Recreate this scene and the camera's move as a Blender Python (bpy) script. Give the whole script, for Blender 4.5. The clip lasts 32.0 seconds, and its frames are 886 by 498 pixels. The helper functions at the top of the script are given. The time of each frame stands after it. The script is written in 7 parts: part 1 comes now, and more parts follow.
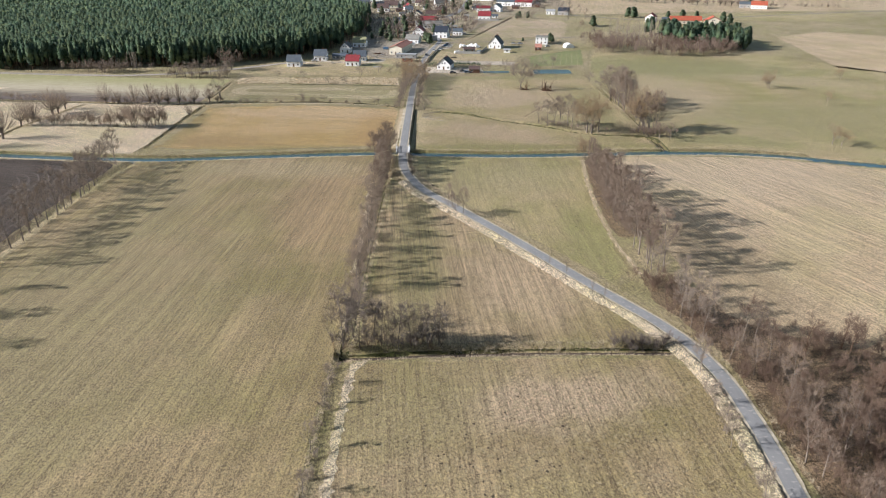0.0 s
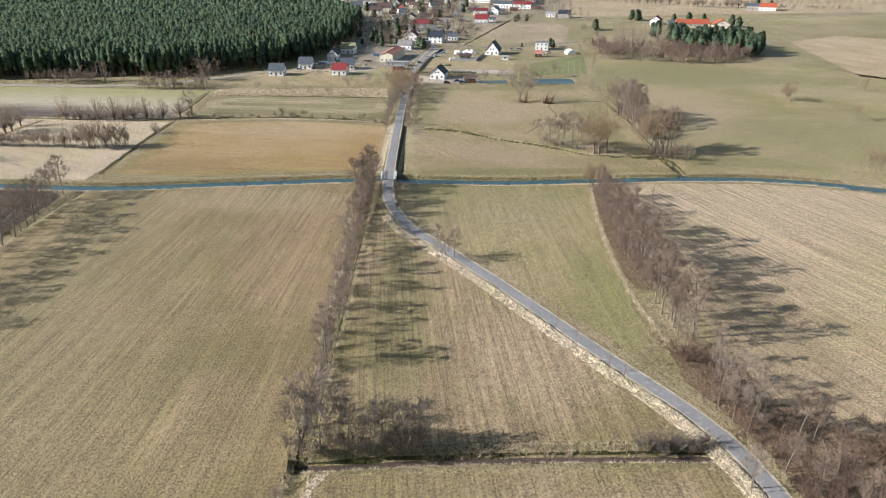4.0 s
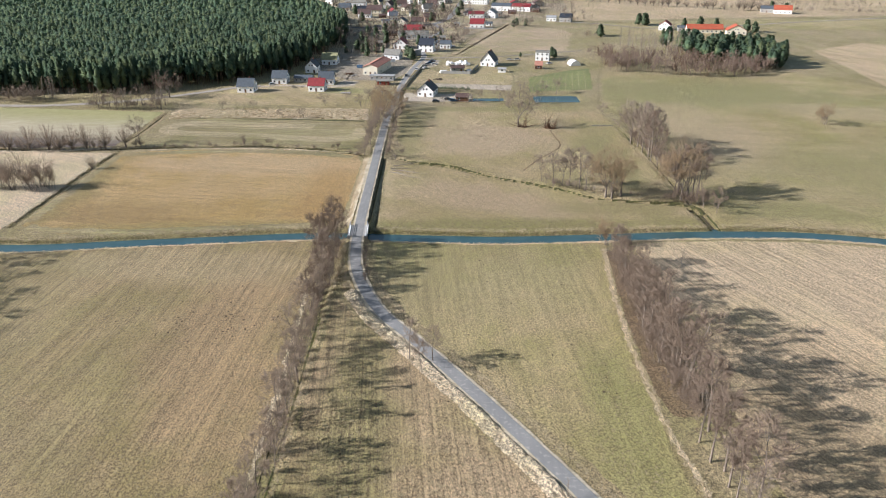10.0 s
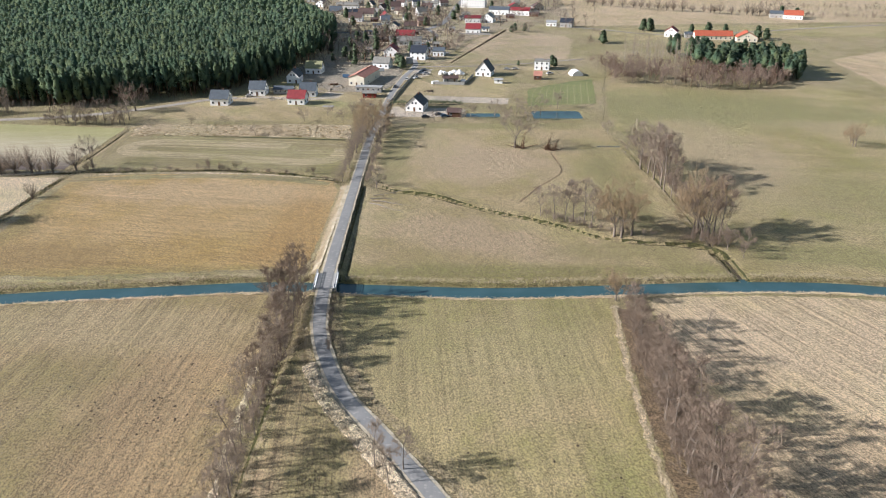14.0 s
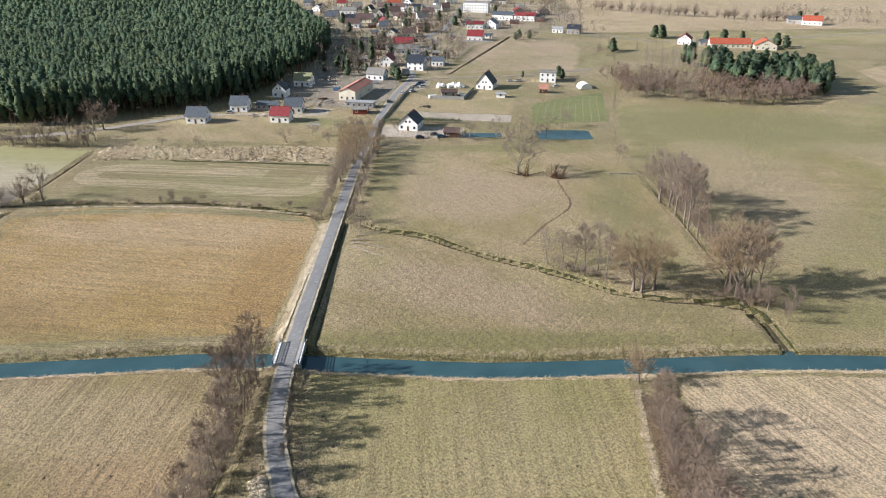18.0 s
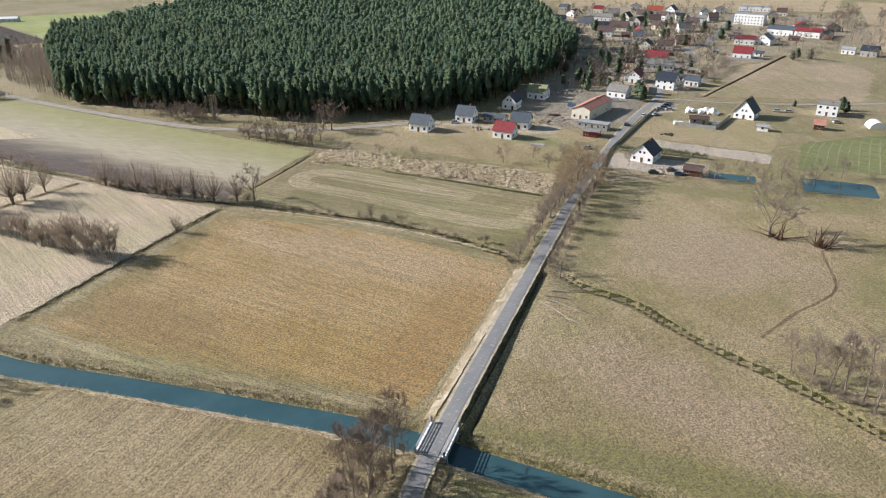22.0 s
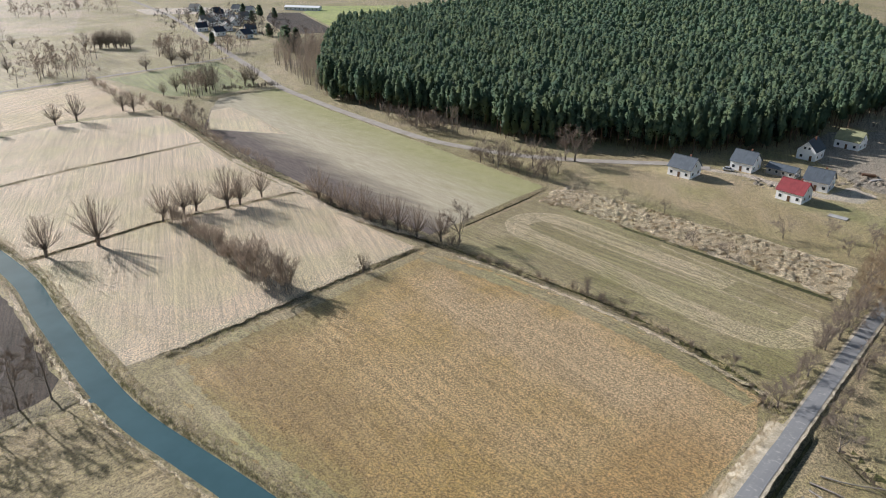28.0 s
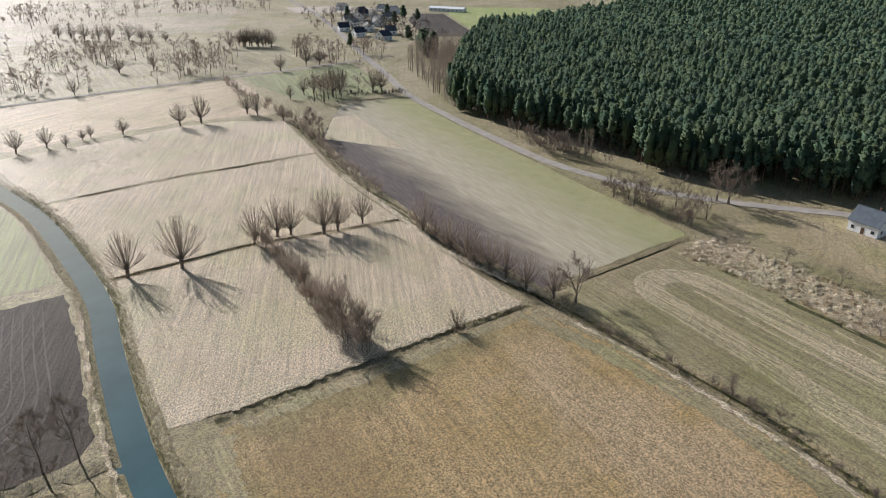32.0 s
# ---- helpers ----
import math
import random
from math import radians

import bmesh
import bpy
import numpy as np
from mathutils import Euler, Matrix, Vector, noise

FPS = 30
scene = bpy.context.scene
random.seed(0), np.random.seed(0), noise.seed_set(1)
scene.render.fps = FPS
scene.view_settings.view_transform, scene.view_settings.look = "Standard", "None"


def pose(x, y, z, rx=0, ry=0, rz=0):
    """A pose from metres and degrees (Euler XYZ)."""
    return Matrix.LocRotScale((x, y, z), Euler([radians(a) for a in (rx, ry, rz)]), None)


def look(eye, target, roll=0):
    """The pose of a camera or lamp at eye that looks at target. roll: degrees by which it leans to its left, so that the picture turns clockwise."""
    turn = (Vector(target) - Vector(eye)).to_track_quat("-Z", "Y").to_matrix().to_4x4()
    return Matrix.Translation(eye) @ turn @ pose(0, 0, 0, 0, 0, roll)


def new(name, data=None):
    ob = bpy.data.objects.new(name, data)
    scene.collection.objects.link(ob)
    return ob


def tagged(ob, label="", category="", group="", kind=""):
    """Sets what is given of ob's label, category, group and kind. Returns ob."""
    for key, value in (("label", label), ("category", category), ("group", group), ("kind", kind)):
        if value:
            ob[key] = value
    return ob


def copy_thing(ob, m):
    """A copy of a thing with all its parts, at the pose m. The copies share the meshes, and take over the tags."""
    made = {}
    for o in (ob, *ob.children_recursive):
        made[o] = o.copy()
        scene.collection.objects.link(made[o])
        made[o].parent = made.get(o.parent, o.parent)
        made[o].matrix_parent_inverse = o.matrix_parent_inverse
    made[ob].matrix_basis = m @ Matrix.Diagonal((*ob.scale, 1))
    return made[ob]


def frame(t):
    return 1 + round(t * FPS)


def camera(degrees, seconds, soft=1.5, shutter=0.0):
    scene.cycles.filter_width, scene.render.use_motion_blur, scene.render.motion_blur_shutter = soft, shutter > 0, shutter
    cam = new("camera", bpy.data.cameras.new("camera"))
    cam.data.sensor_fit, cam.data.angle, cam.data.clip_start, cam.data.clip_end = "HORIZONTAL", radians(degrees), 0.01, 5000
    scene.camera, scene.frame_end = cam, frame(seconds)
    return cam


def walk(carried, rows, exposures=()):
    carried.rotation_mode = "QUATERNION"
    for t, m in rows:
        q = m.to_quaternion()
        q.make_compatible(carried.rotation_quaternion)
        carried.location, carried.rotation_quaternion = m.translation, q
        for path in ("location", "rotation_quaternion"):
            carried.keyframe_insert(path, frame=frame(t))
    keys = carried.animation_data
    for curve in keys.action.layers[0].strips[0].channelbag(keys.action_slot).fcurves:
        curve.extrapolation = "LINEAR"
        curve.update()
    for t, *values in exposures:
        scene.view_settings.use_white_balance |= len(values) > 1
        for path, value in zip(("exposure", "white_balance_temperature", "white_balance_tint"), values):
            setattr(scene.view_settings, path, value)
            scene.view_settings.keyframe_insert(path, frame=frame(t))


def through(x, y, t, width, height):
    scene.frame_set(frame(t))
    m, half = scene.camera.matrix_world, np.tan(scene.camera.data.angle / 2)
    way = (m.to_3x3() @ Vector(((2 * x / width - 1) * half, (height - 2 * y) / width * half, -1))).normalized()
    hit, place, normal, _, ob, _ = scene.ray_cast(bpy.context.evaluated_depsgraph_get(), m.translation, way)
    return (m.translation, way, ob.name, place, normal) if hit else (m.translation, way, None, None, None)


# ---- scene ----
cam = camera(63.90, 32.0, soft=1.0)
# seconds, place of the drone, turn to its left, tilt below the horizontal, lean
FLIGHT = [
    (0.0, (18.53, 21.17, 89.81), -0.00, 24.58, -0.21),
    (3.5, (21.27, 53.55, 89.46), -0.12, 24.63, -0.27),
    (6.0, (23.36, 74.22, 90.50), -0.14, 24.75, -0.23),
    (9.0, (26.32, 101.95, 90.93), -0.21, 24.94, -0.28),
    (13.0, (31.03, 138.33, 90.08), -0.25, 24.94, -0.19),
    (14.5, (32.52, 151.50, 89.96), -0.36, 24.88, 0.02),
    (16.5, (34.45, 169.13, 89.92), -0.35, 24.83, -0.01),
    (17.5, (35.65, 178.25, 89.66), -0.13, 24.80, -0.09),
    (18.3, (36.60, 185.16, 90.02), 0.47, 24.83, -0.04),
    (19.0, (37.08, 191.27, 90.16), 2.93, 24.81, 0.04),
    (19.5, (37.47, 195.55, 90.11), 6.24, 24.73, -0.15),
    (20.0, (37.97, 199.90, 89.98), 9.77, 24.69, -0.17),
    (20.5, (38.49, 204.48, 89.86), 13.19, 24.67, 0.00),
    (22.0, (39.28, 218.07, 90.05), 20.14, 24.70, -0.16),
    (23.0, (38.24, 226.66, 89.95), 24.49, 24.71, -0.04),
    (24.5, (35.24, 239.73, 89.58), 30.03, 24.66, 0.20),
    (25.5, (33.09, 247.64, 89.43), 33.77, 24.65, 0.09),
    (27.5, (26.99, 263.89, 90.35), 40.77, 24.88, 0.17),
    (28.0, (24.99, 267.92, 90.36), 42.48, 24.88, 0.20),
    (29.5, (18.24, 279.76, 89.94), 47.47, 24.93, 0.01),
    (30.5, (13.28, 287.08, 90.01), 50.68, 24.98, -0.05),
    (31.5, (7.49, 293.68, 90.15), 53.21, 24.98, -0.02),
    (32.0, (4.54, 296.80, 89.95), 54.31, 24.95, -0.00),
]
walk(cam, [(t, pose(*p, 90 - tilt, 0, turn) @ pose(0, 0, 0, 0, 0, lean)) for t, p, turn, tilt, lean in FLIGHT],
     [(0, 0.72, 6120, 11), (14, 0.77, 6120, 11), (19, 0.73, 6120, 11), (22, 0.63, 6120, 11), (25, 0.54, 6080, 11), (28, 0.50, 6050, 11), (32, 0.30, 5980, 11)])

# ---- light ----
SUN_EL, SHADOW = radians(26), (1.0, 0.11)   # shadows fall towards +x
sun = new("sun", bpy.data.lights.new("sun", "SUN"))
sun.data.energy, sun.data.angle, sun.data.color = 5.0, radians(0.55), (1.0, 0.945, 0.90)
sun.matrix_world = look((-200 * SHADOW[0], 200 - 200 * SHADOW[1], 200 * math.tan(SUN_EL)), (0, 200, 0))
world = bpy.data.worlds.new("sky")
scene.world = world
world.use_nodes = True
wn, wl = world.node_tree.nodes, world.node_tree.links
sky = wn.new("ShaderNodeTexSky")
sky.sky_type, sky.sun_disc, sky.sun_elevation, sky.sun_rotation = "NISHITA", False, SUN_EL, radians(270)
sky.air_density, sky.dust_density = 1.3, 1.2
wl.new(sky.outputs[0], wn["Background"].inputs[0])
wn["Background"].inputs[1].default_value = 0.052
scene.view_settings.exposure = 0.0

# ---- materials ----


class Mat:
    """A small builder for node materials."""

    def __init__(self, name, rough=0.9, metal=0.0, spec=0.3):
        self.m = bpy.data.materials.new(name)
        self.m.use_nodes = True
        self.n, self.l = self.m.node_tree.nodes, self.m.node_tree.links
        self.b = self.n["Principled BSDF"]
        self.b.inputs["Roughness"].default_value = rough
        self.b.inputs["Metallic"].default_value = metal
        self.b.inputs["Specular IOR Level"].default_value = spec
        self.pos = self.n.new("ShaderNodeNewGeometry").outputs["Position"]

    def mapped(self, scale, turn=0.0):
        k = self.n.new("ShaderNodeMapping")
        k.vector_type = "TEXTURE"
        k.inputs["Rotation"].default_value[2] = radians(turn)
        k.inputs["Scale"].default_value = scale
        self.l.new(self.pos, k.inputs["Vector"])
        return k.outputs[0]

    def noise(self, size, detail=3.0, turn=0.0, rough=0.55, lo=0.35, hi=0.65):
        """Noise with features of that size in metres (one number or three), stretched to 0..1."""
        size = size if isinstance(size, tuple) else (size, size, size)
        t = self.n.new("ShaderNodeTexNoise")
        t.inputs["Scale"].default_value, t.inputs["Detail"].default_value, t.inputs["Roughness"].default_value = 1.0, detail, rough
        self.l.new(self.mapped(size, turn), t.inputs["Vector"])
        r = self.n.new("ShaderNodeMapRange")
        r.inputs[1].default_value, r.inputs[2].default_value = lo, hi
        self.l.new(t.outputs["Fac"], r.inputs[0])
        return r.outputs[0]

    def mix(self, fac, a, b, mode="MIX"):
        k = self.n.new("ShaderNodeMix")
        k.data_type, k.blend_type = "RGBA", mode
        for sock, v in ((k.inputs[0], fac), (k.inputs[6], a), (k.inputs[7], b)):
            if isinstance(v, bpy.types.NodeSocket):
                self.l.new(v, sock)
            else:
                sock.default_value = (*v, 1) if isinstance(v, tuple) else v
        return k.outputs[2]

    def scaled(self, fac, k):
        m = self.n.new("ShaderNodeMath")
        m.operation = "MULTIPLY"
        self.l.new(fac, m.inputs[0])
        m.inputs[1].default_value = k
        return m.outputs[0]

    def rand(self):
        return self.n.new("ShaderNodeObjectInfo").outputs["Random"]

    def island(self):
        return self.n.new("ShaderNodeNewGeometry").outputs["Random Per Island"]

    def out(self, colour, bump=None, strength=0.4, dist=0.1):
        if isinstance(colour, bpy.types.NodeSocket):
            self.l.new(colour, self.b.inputs["Base Color"])
        else:
            self.b.inputs["Base Color"].default_value = (*colour, 1)
        if bump is not None:
            k = self.n.new("ShaderNodeBump")
            k.inputs["Strength"].default_value, k.inputs["Distance"].default_value = strength, dist
            self.l.new(bump, k.inputs["Height"])
            self.l.new(k.outputs[0], self.b.inputs["Normal"])
        return self.m


def field_mat(name, dry, green, dark, turn=0.0, lines=0.5, step=1.6, greenness=0.5, patches=0.35, relief=0.5, tint=(0.80, 0.93, 0.66), spots=(), gloss=0.5):
    """Grassland or tilled soil: wide zones of dry and green growth, broken rows that run along turn (degrees from +y),
    tussocks, dark gaps and fine grain. Dry stalks have a dull gloss. spots: ragged patches of another colour, some with
    tree shade painted in, as place x, y, half sizes, turn, colour and strength."""
    k = Mat(name, 0.57, spec=gloss)
    k.b.inputs["Specular Tint"].default_value = (1.0, 0.80, 0.50, 1)
    # faint bluish sheen that imitates haze at grazing angles
    k.b.inputs["Sheen Weight"].default_value, k.b.inputs["Sheen Roughness"].default_value = 0.05, 0.42
    k.b.inputs["Sheen Tint"].default_value = (0.94, 0.97, 1.0, 1)

    def plus(a, wa, b, wb):
        m = k.n.new("ShaderNodeMath")
        m.operation, m.inputs[1].default_value = "MULTIPLY_ADD", wb
        k.l.new(b, m.inputs[0])
        k.l.new(a if wa == 1 else k.scaled(a, wa), m.inputs[2])
        return m.outputs[0]

    def ranged(v, lo, hi, top=1.0):
        r = k.n.new("ShaderNodeMapRange")
        r.inputs[1].default_value, r.inputs[2].default_value, r.inputs[4].default_value = lo, hi, top
        k.l.new(v, r.inputs[0])
        return r.outputs[0]

    zone = plus(k.noise(58.0, 4, 30, rough=0.5, lo=0.38, hi=0.62), 0.55, k.noise((10.0, 17.0, 12.0), 7, turn, 0.62, lo=0.36, hi=0.64), 0.45)
    low = 0.68 - 0.42 * greenness
    base = k.mix(ranged(zone, low, low + 0.5), dry, tuple(q * w for q, w in zip(green, (0.97, 1.0, 0.95))))
    base = k.mix(ranged(k.noise(27.0, 6, 50, rough=0.6, lo=0.40, hi=0.62), 0.25, 1.0, 0.55 * greenness), base, tint, "MULTIPLY")
    ragged = k.noise(13.0, 7, 10, rough=0.65, lo=0.30, hi=0.70) if spots else None
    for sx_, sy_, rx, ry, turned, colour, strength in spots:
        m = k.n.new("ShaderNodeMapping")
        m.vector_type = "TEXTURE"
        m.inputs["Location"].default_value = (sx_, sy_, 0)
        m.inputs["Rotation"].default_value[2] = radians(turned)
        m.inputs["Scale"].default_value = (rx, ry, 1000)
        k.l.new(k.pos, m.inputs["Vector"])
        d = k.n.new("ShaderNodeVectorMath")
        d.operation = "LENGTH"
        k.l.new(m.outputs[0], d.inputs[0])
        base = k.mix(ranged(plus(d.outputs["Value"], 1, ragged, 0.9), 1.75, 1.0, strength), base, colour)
    mid = k.noise((1.5, 2.1, 1.8), 5, turn, 0.65, lo=0.34, hi=0.66)
    rows = k.noise((step, 70.0, 60.0), 4, turn, 0.5, lo=0.36, hi=0.64)
    rows2 = k.noise((step * 0.4, 26.0, 60.0), 3, turn + 1.0, 0.6, lo=0.36, hi=0.64)
    tuft = k.noise((0.42, 0.58, 0.5), 5, turn + 25, rough=0.7, lo=0.34, hi=0.66)
    fine = k.noise(0.19, 3, rough=0.75, lo=0.38, hi=0.62)
    wm, wr, w2, wt, wf = 0.13 * patches, 0.16 * lines, 0.22 * lines, 0.27, 0.20
    total = wm + wr + w2 + wt + wf
    v = plus(plus(plus(plus(mid, wm, rows, wr), 1, rows2, w2), 1, tuft, wt), 1, fine, wf)
    c = k.mix(ranged(v, total * 0.50, total * 0.34, 0.95), base, tuple(q * 0.53 for q in dark))
    c = k.mix(ranged(v, total * 0.50, total * 0.67, 0.95), c, (1.74, 1.70, 1.62), "MULTIPLY")
    c = k.mix(ranged(k.noise((0.42, 0.5, 0.5), 2, 15, lo=0.60, hi=0.68), 0.2, 1.0, 0.85 * patches), c, tuple(q * 0.55 for q in dark))
    h = k.mix(0.5, fine, tuft)
    return k.out(c, h, min(1.0, relief * 1.5), 0.35)


m_ground = field_mat("rough_grass", (0.45, 0.365, 0.225), (0.34, 0.28, 0.145), (0.22, 0.17, 0.095), 20, 0.15, 2.0, 1.0, 0.7, 0.8)
m_sw = field_mat("olive_pasture", (0.373, 0.282, 0.156), (0.272, 0.208, 0.101), (0.199, 0.141, 0.076), -5, 0.34, 1.3, 0.9, 0.5,
    spots=[(-24, 258, 17, 48, 4, (0.398, 0.276, 0.159), 0.7), (-78, 165, 40, 70, 0, (0.299, 0.255, 0.133), 0.6), (-45, 297, 42, 12, -4, (0.448, 0.361, 0.219), 0.6), (-84, 250, 18, 50, 0, (0.318, 0.270, 0.138), 0.5)])
# the green spot at (10, 215) also has the pasture hedge's shade in its colour
m_centre = field_mat("straw_stubble", (0.416, 0.315, 0.192), (0.303, 0.229, 0.119), (0.214, 0.149, 0.087), 4, 0.42, 1.1, 1.0, 0.7,
    spots=[(42, 142, 24, 10, 5, (0.50, 0.385, 0.265), 0.85), (40, 196, 16, 22, 30, (0.50, 0.38, 0.25), 0.7), (12, 140, 14, 22, 0, (0.29, 0.25, 0.115), 0.7), (10, 215, 9, 50, 0, (0.27, 0.24, 0.105), 0.8), (40, 105, 30, 14, 0, (0.36, 0.29, 0.14), 0.6)])
m_mid = field_mat("green_pasture", (0.44, 0.355, 0.20), (0.325, 0.28, 0.125), (0.235, 0.19, 0.09), 3, 0.22, 2.2, 0.9, 0.4,
    spots=[(64, 222, 8, 32, 0, (0.265, 0.266, 0.100), 0.7), (22, 288, 14, 24, 0, (0.307, 0.276, 0.130), 0.5), (52, 285, 20, 20, 0, (0.429, 0.360, 0.209), 0.6)])
# the spot at (97, 205): browner soil, with hedge-tree shade mixed into the colour
m_tilled = field_mat("pale_tilled", (0.565, 0.439, 0.287), (0.490, 0.363, 0.232), (0.320, 0.227, 0.142), 24, 0.38, 1.5, 0.7, 0.6,
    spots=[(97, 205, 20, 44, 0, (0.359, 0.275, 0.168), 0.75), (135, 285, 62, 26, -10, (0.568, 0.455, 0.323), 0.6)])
m_gold = field_mat("golden_grass", (0.575, 0.42, 0.21), (0.515, 0.355, 0.15), (0.30, 0.19, 0.075), 80, 0.2, 2.0, 1.0, 0.6, 0.7, (0.84, 0.77, 0.56),
    spots=[(-45, 390, 58, 15, -3, (0.63, 0.48, 0.30), 0.85), (-13, 352, 12, 38, 0, (0.48, 0.305, 0.125), 0.7), (-85, 337, 30, 13, 0, (0.38, 0.265, 0.115), 0.85), (-106, 362, 7, 42, 0, (0.33, 0.275, 0.115), 0.8), (-50, 325, 55, 5, 2, (0.37, 0.30, 0.12), 0.8), (-55, 362, 30, 14, 10, (0.60, 0.435, 0.23), 0.7)])
m_reed = field_mat("pale_reed_meadow", (0.72, 0.585, 0.43), (0.62, 0.495, 0.355), (0.46, 0.36, 0.25), 62, 0.25, 1.2, 0.9, 0.3, 0.6)
m_mown = field_mat("mown_meadow", (0.401, 0.332, 0.197), (0.286, 0.239, 0.122), (0.208, 0.162, 0.090), 86, 0.4, 1.2, 1.0, 0.6,
    spots=[(-40, 440, 42, 8, -8, (0.338, 0.310, 0.154), 0.6), (-85, 463, 30, 8, -20, (0.359, 0.320, 0.163), 0.6)])
m_swath = field_mat("hay_swath", (0.52, 0.435, 0.285), (0.42, 0.345, 0.215), (0.27, 0.215, 0.13), 86, 0.5, 0.8, 0.6, 0.4)
m_plough = field_mat("ploughed_soil", (0.090, 0.069, 0.058), (0.073, 0.054, 0.046), (0.039, 0.028, 0.023), 66, 0.6, 0.9, 0.5, 0.3, 1.0, gloss=0.12)
m_green = field_mat("bright_crop", (0.238, 0.257, 0.098), (0.166, 0.205, 0.065), (0.196, 0.179, 0.079), 74, 0.5, 1.6, 0.6, 0.3)
m_ne = field_mat("tussock_pasture", (0.574, 0.457, 0.289), (0.444, 0.348, 0.191), (0.287, 0.217, 0.121), 30, 0.1, 2.0, 1.0, 0.6, 0.9,
    spots=[(52, 424, 32, 24, 0, (0.57, 0.445, 0.315), 0.85), (98, 395, 12, 46, 0, (0.28, 0.27, 0.115), 0.85), (14, 440, 7, 45, 0, (0.30, 0.285, 0.125), 0.75), (44, 350, 32, 13, -25, (0.57, 0.44, 0.31), 0.85), (62, 325, 56, 5, 0, (0.265, 0.26, 0.09), 0.85), (92, 340, 22, 9, 0, (0.30, 0.28, 0.12), 0.75), (60, 482, 50, 8, 0, (0.27, 0.265, 0.105), 0.75), (-30, 527, 24, 8, 0, (0.22, 0.27, 0.085), 0.5), (80, 372, 16, 10, 0, (0.32, 0.29, 0.13), 0.7)])
m_east = field_mat("eastern_meadow", (0.508, 0.417, 0.239), (0.382, 0.311, 0.154), (0.271, 0.217, 0.112), 80, 0.1, 3.0, 1.1, 0.6, 0.7,
    spots=[(180, 515, 80, 38, -15, (0.29, 0.285, 0.125), 0.85), (152, 425, 26, 55, 0, (0.53, 0.42, 0.28), 0.8), (215, 375, 60, 40, 0, (0.33, 0.305, 0.14), 0.75), (128, 480, 8, 60, 0, (0.29, 0.28, 0.12), 0.7), (150, 335, 30, 9, -10, (0.30, 0.285, 0.12), 0.8), (240, 470, 40, 14, -20, (0.50, 0.41, 0.26), 0.6)])
m_sand = field_mat("sandy_ground", (0.571, 0.492, 0.405), (0.491, 0.412, 0.334), (0.353, 0.291, 0.231), 10, 0.2, 2.0, 0.5, 0.4)
m_lime = field_mat("yellow_green_crop", (0.431, 0.453, 0.169), (0.360, 0.404, 0.120), (0.270, 0.292, 0.096), 74, 0.35, 1.8, 0.8, 0.3)
m_waste = field_mat("tan_waste_grass", (0.58, 0.45, 0.32), (0.44, 0.35, 0.22), (0.27, 0.205, 0.13), 15, 0.2, 2.0, 0.8, 0.9, 0.8)
m_winter = field_mat("winter_crop", (0.434, 0.381, 0.232), (0.270, 0.267, 0.117), (0.310, 0.252, 0.159), 74, 0.35, 1.8, 0.95, 0.3)
# the crop strip: bare dark soil beside the ditch, thin pale growth in the middle, green towards the road
k = Mat("crop_strip")
sep = k.n.new("ShaderNodeSeparateXYZ")
k.l.new(k.pos, sep.inputs[0])
away = k.n.new("ShaderNodeMath")
away.operation, away.inputs[1].default_value = "MULTIPLY_ADD", 0.155
k.l.new(sep.outputs[0], away.inputs[0])
k.l.new(sep.outputs[1], away.inputs[2])
wob = k.n.new("ShaderNodeMath")
wob.operation, wob.inputs[1].default_value = "MULTIPLY_ADD", 7.0
k.l.new(k.noise((26.0, 5.0, 9.0), 5, 8), wob.inputs[0])
k.l.new(away.outputs[0], wob.inputs[2])


def span(lo, hi):
    r = k.n.new("ShaderNodeMapRange")
    r.inputs[1].default_value, r.inputs[2].default_value = lo, hi
    k.l.new(wob.outputs[0], r.inputs[0])
    return r.outputs[0]


soil = k.mix(k.noise((0.8, 8.0, 8.0), 4, 82), (0.165, 0.132, 0.118), (0.105, 0.084, 0.076))
thin = k.mix(k.noise((1.2, 10.0, 8.0), 4, 82), (0.56, 0.50, 0.36), (0.45, 0.39, 0.27))
crop = k.mix(k.noise(6.0, 5), (0.41, 0.385, 0.19), (0.34, 0.335, 0.145))
c = k.mix(span(404, 422), soil, thin)
c = k.mix(span(428, 456), c, crop)
fine = k.noise(0.45, 5, rough=0.8)
m_strip = k.out(k.mix(k.scaled(fine, 0.4), c, (0.10, 0.08, 0.05)), fine, 0.5, 0.3)

k = Mat("asphalt", 0.85, spec=0.2)
c = k.mix(k.noise(7.0, 4), (0.235, 0.234, 0.228), (0.285, 0.283, 0.275))
c = k.mix(k.scaled(k.noise((0.5, 9.0, 3.0), 3), 0.4), c, (0.20, 0.202, 0.205))
c = k.mix(k.scaled(k.noise(0.25, 4), 0.35), c, (0.22, 0.22, 0.225))
c = k.mix(k.scaled(k.noise((1.2, 0.8, 1.0), 5, lo=0.56, hi=0.66), 0.5), c, (0.44, 0.42, 0.38))
m_asphalt = k.out(c, k.noise(0.12, 4), 0.3, 0.02)
k = Mat("gravel_verge", 0.95)
c = k.mix(k.noise(2.6, 5), (0.66, 0.58, 0.44), (0.44, 0.38, 0.27))
m_verge = k.out(k.mix(k.scaled(k.noise(0.4, 4), 0.5), c, (0.22, 0.18, 0.12)), k.noise(0.3, 4), 0.6, 0.1)
k = Mat("dirt_road", 0.95)
c = k.mix(k.noise(4.0, 5), (0.42, 0.38, 0.33), (0.30, 0.265, 0.22))
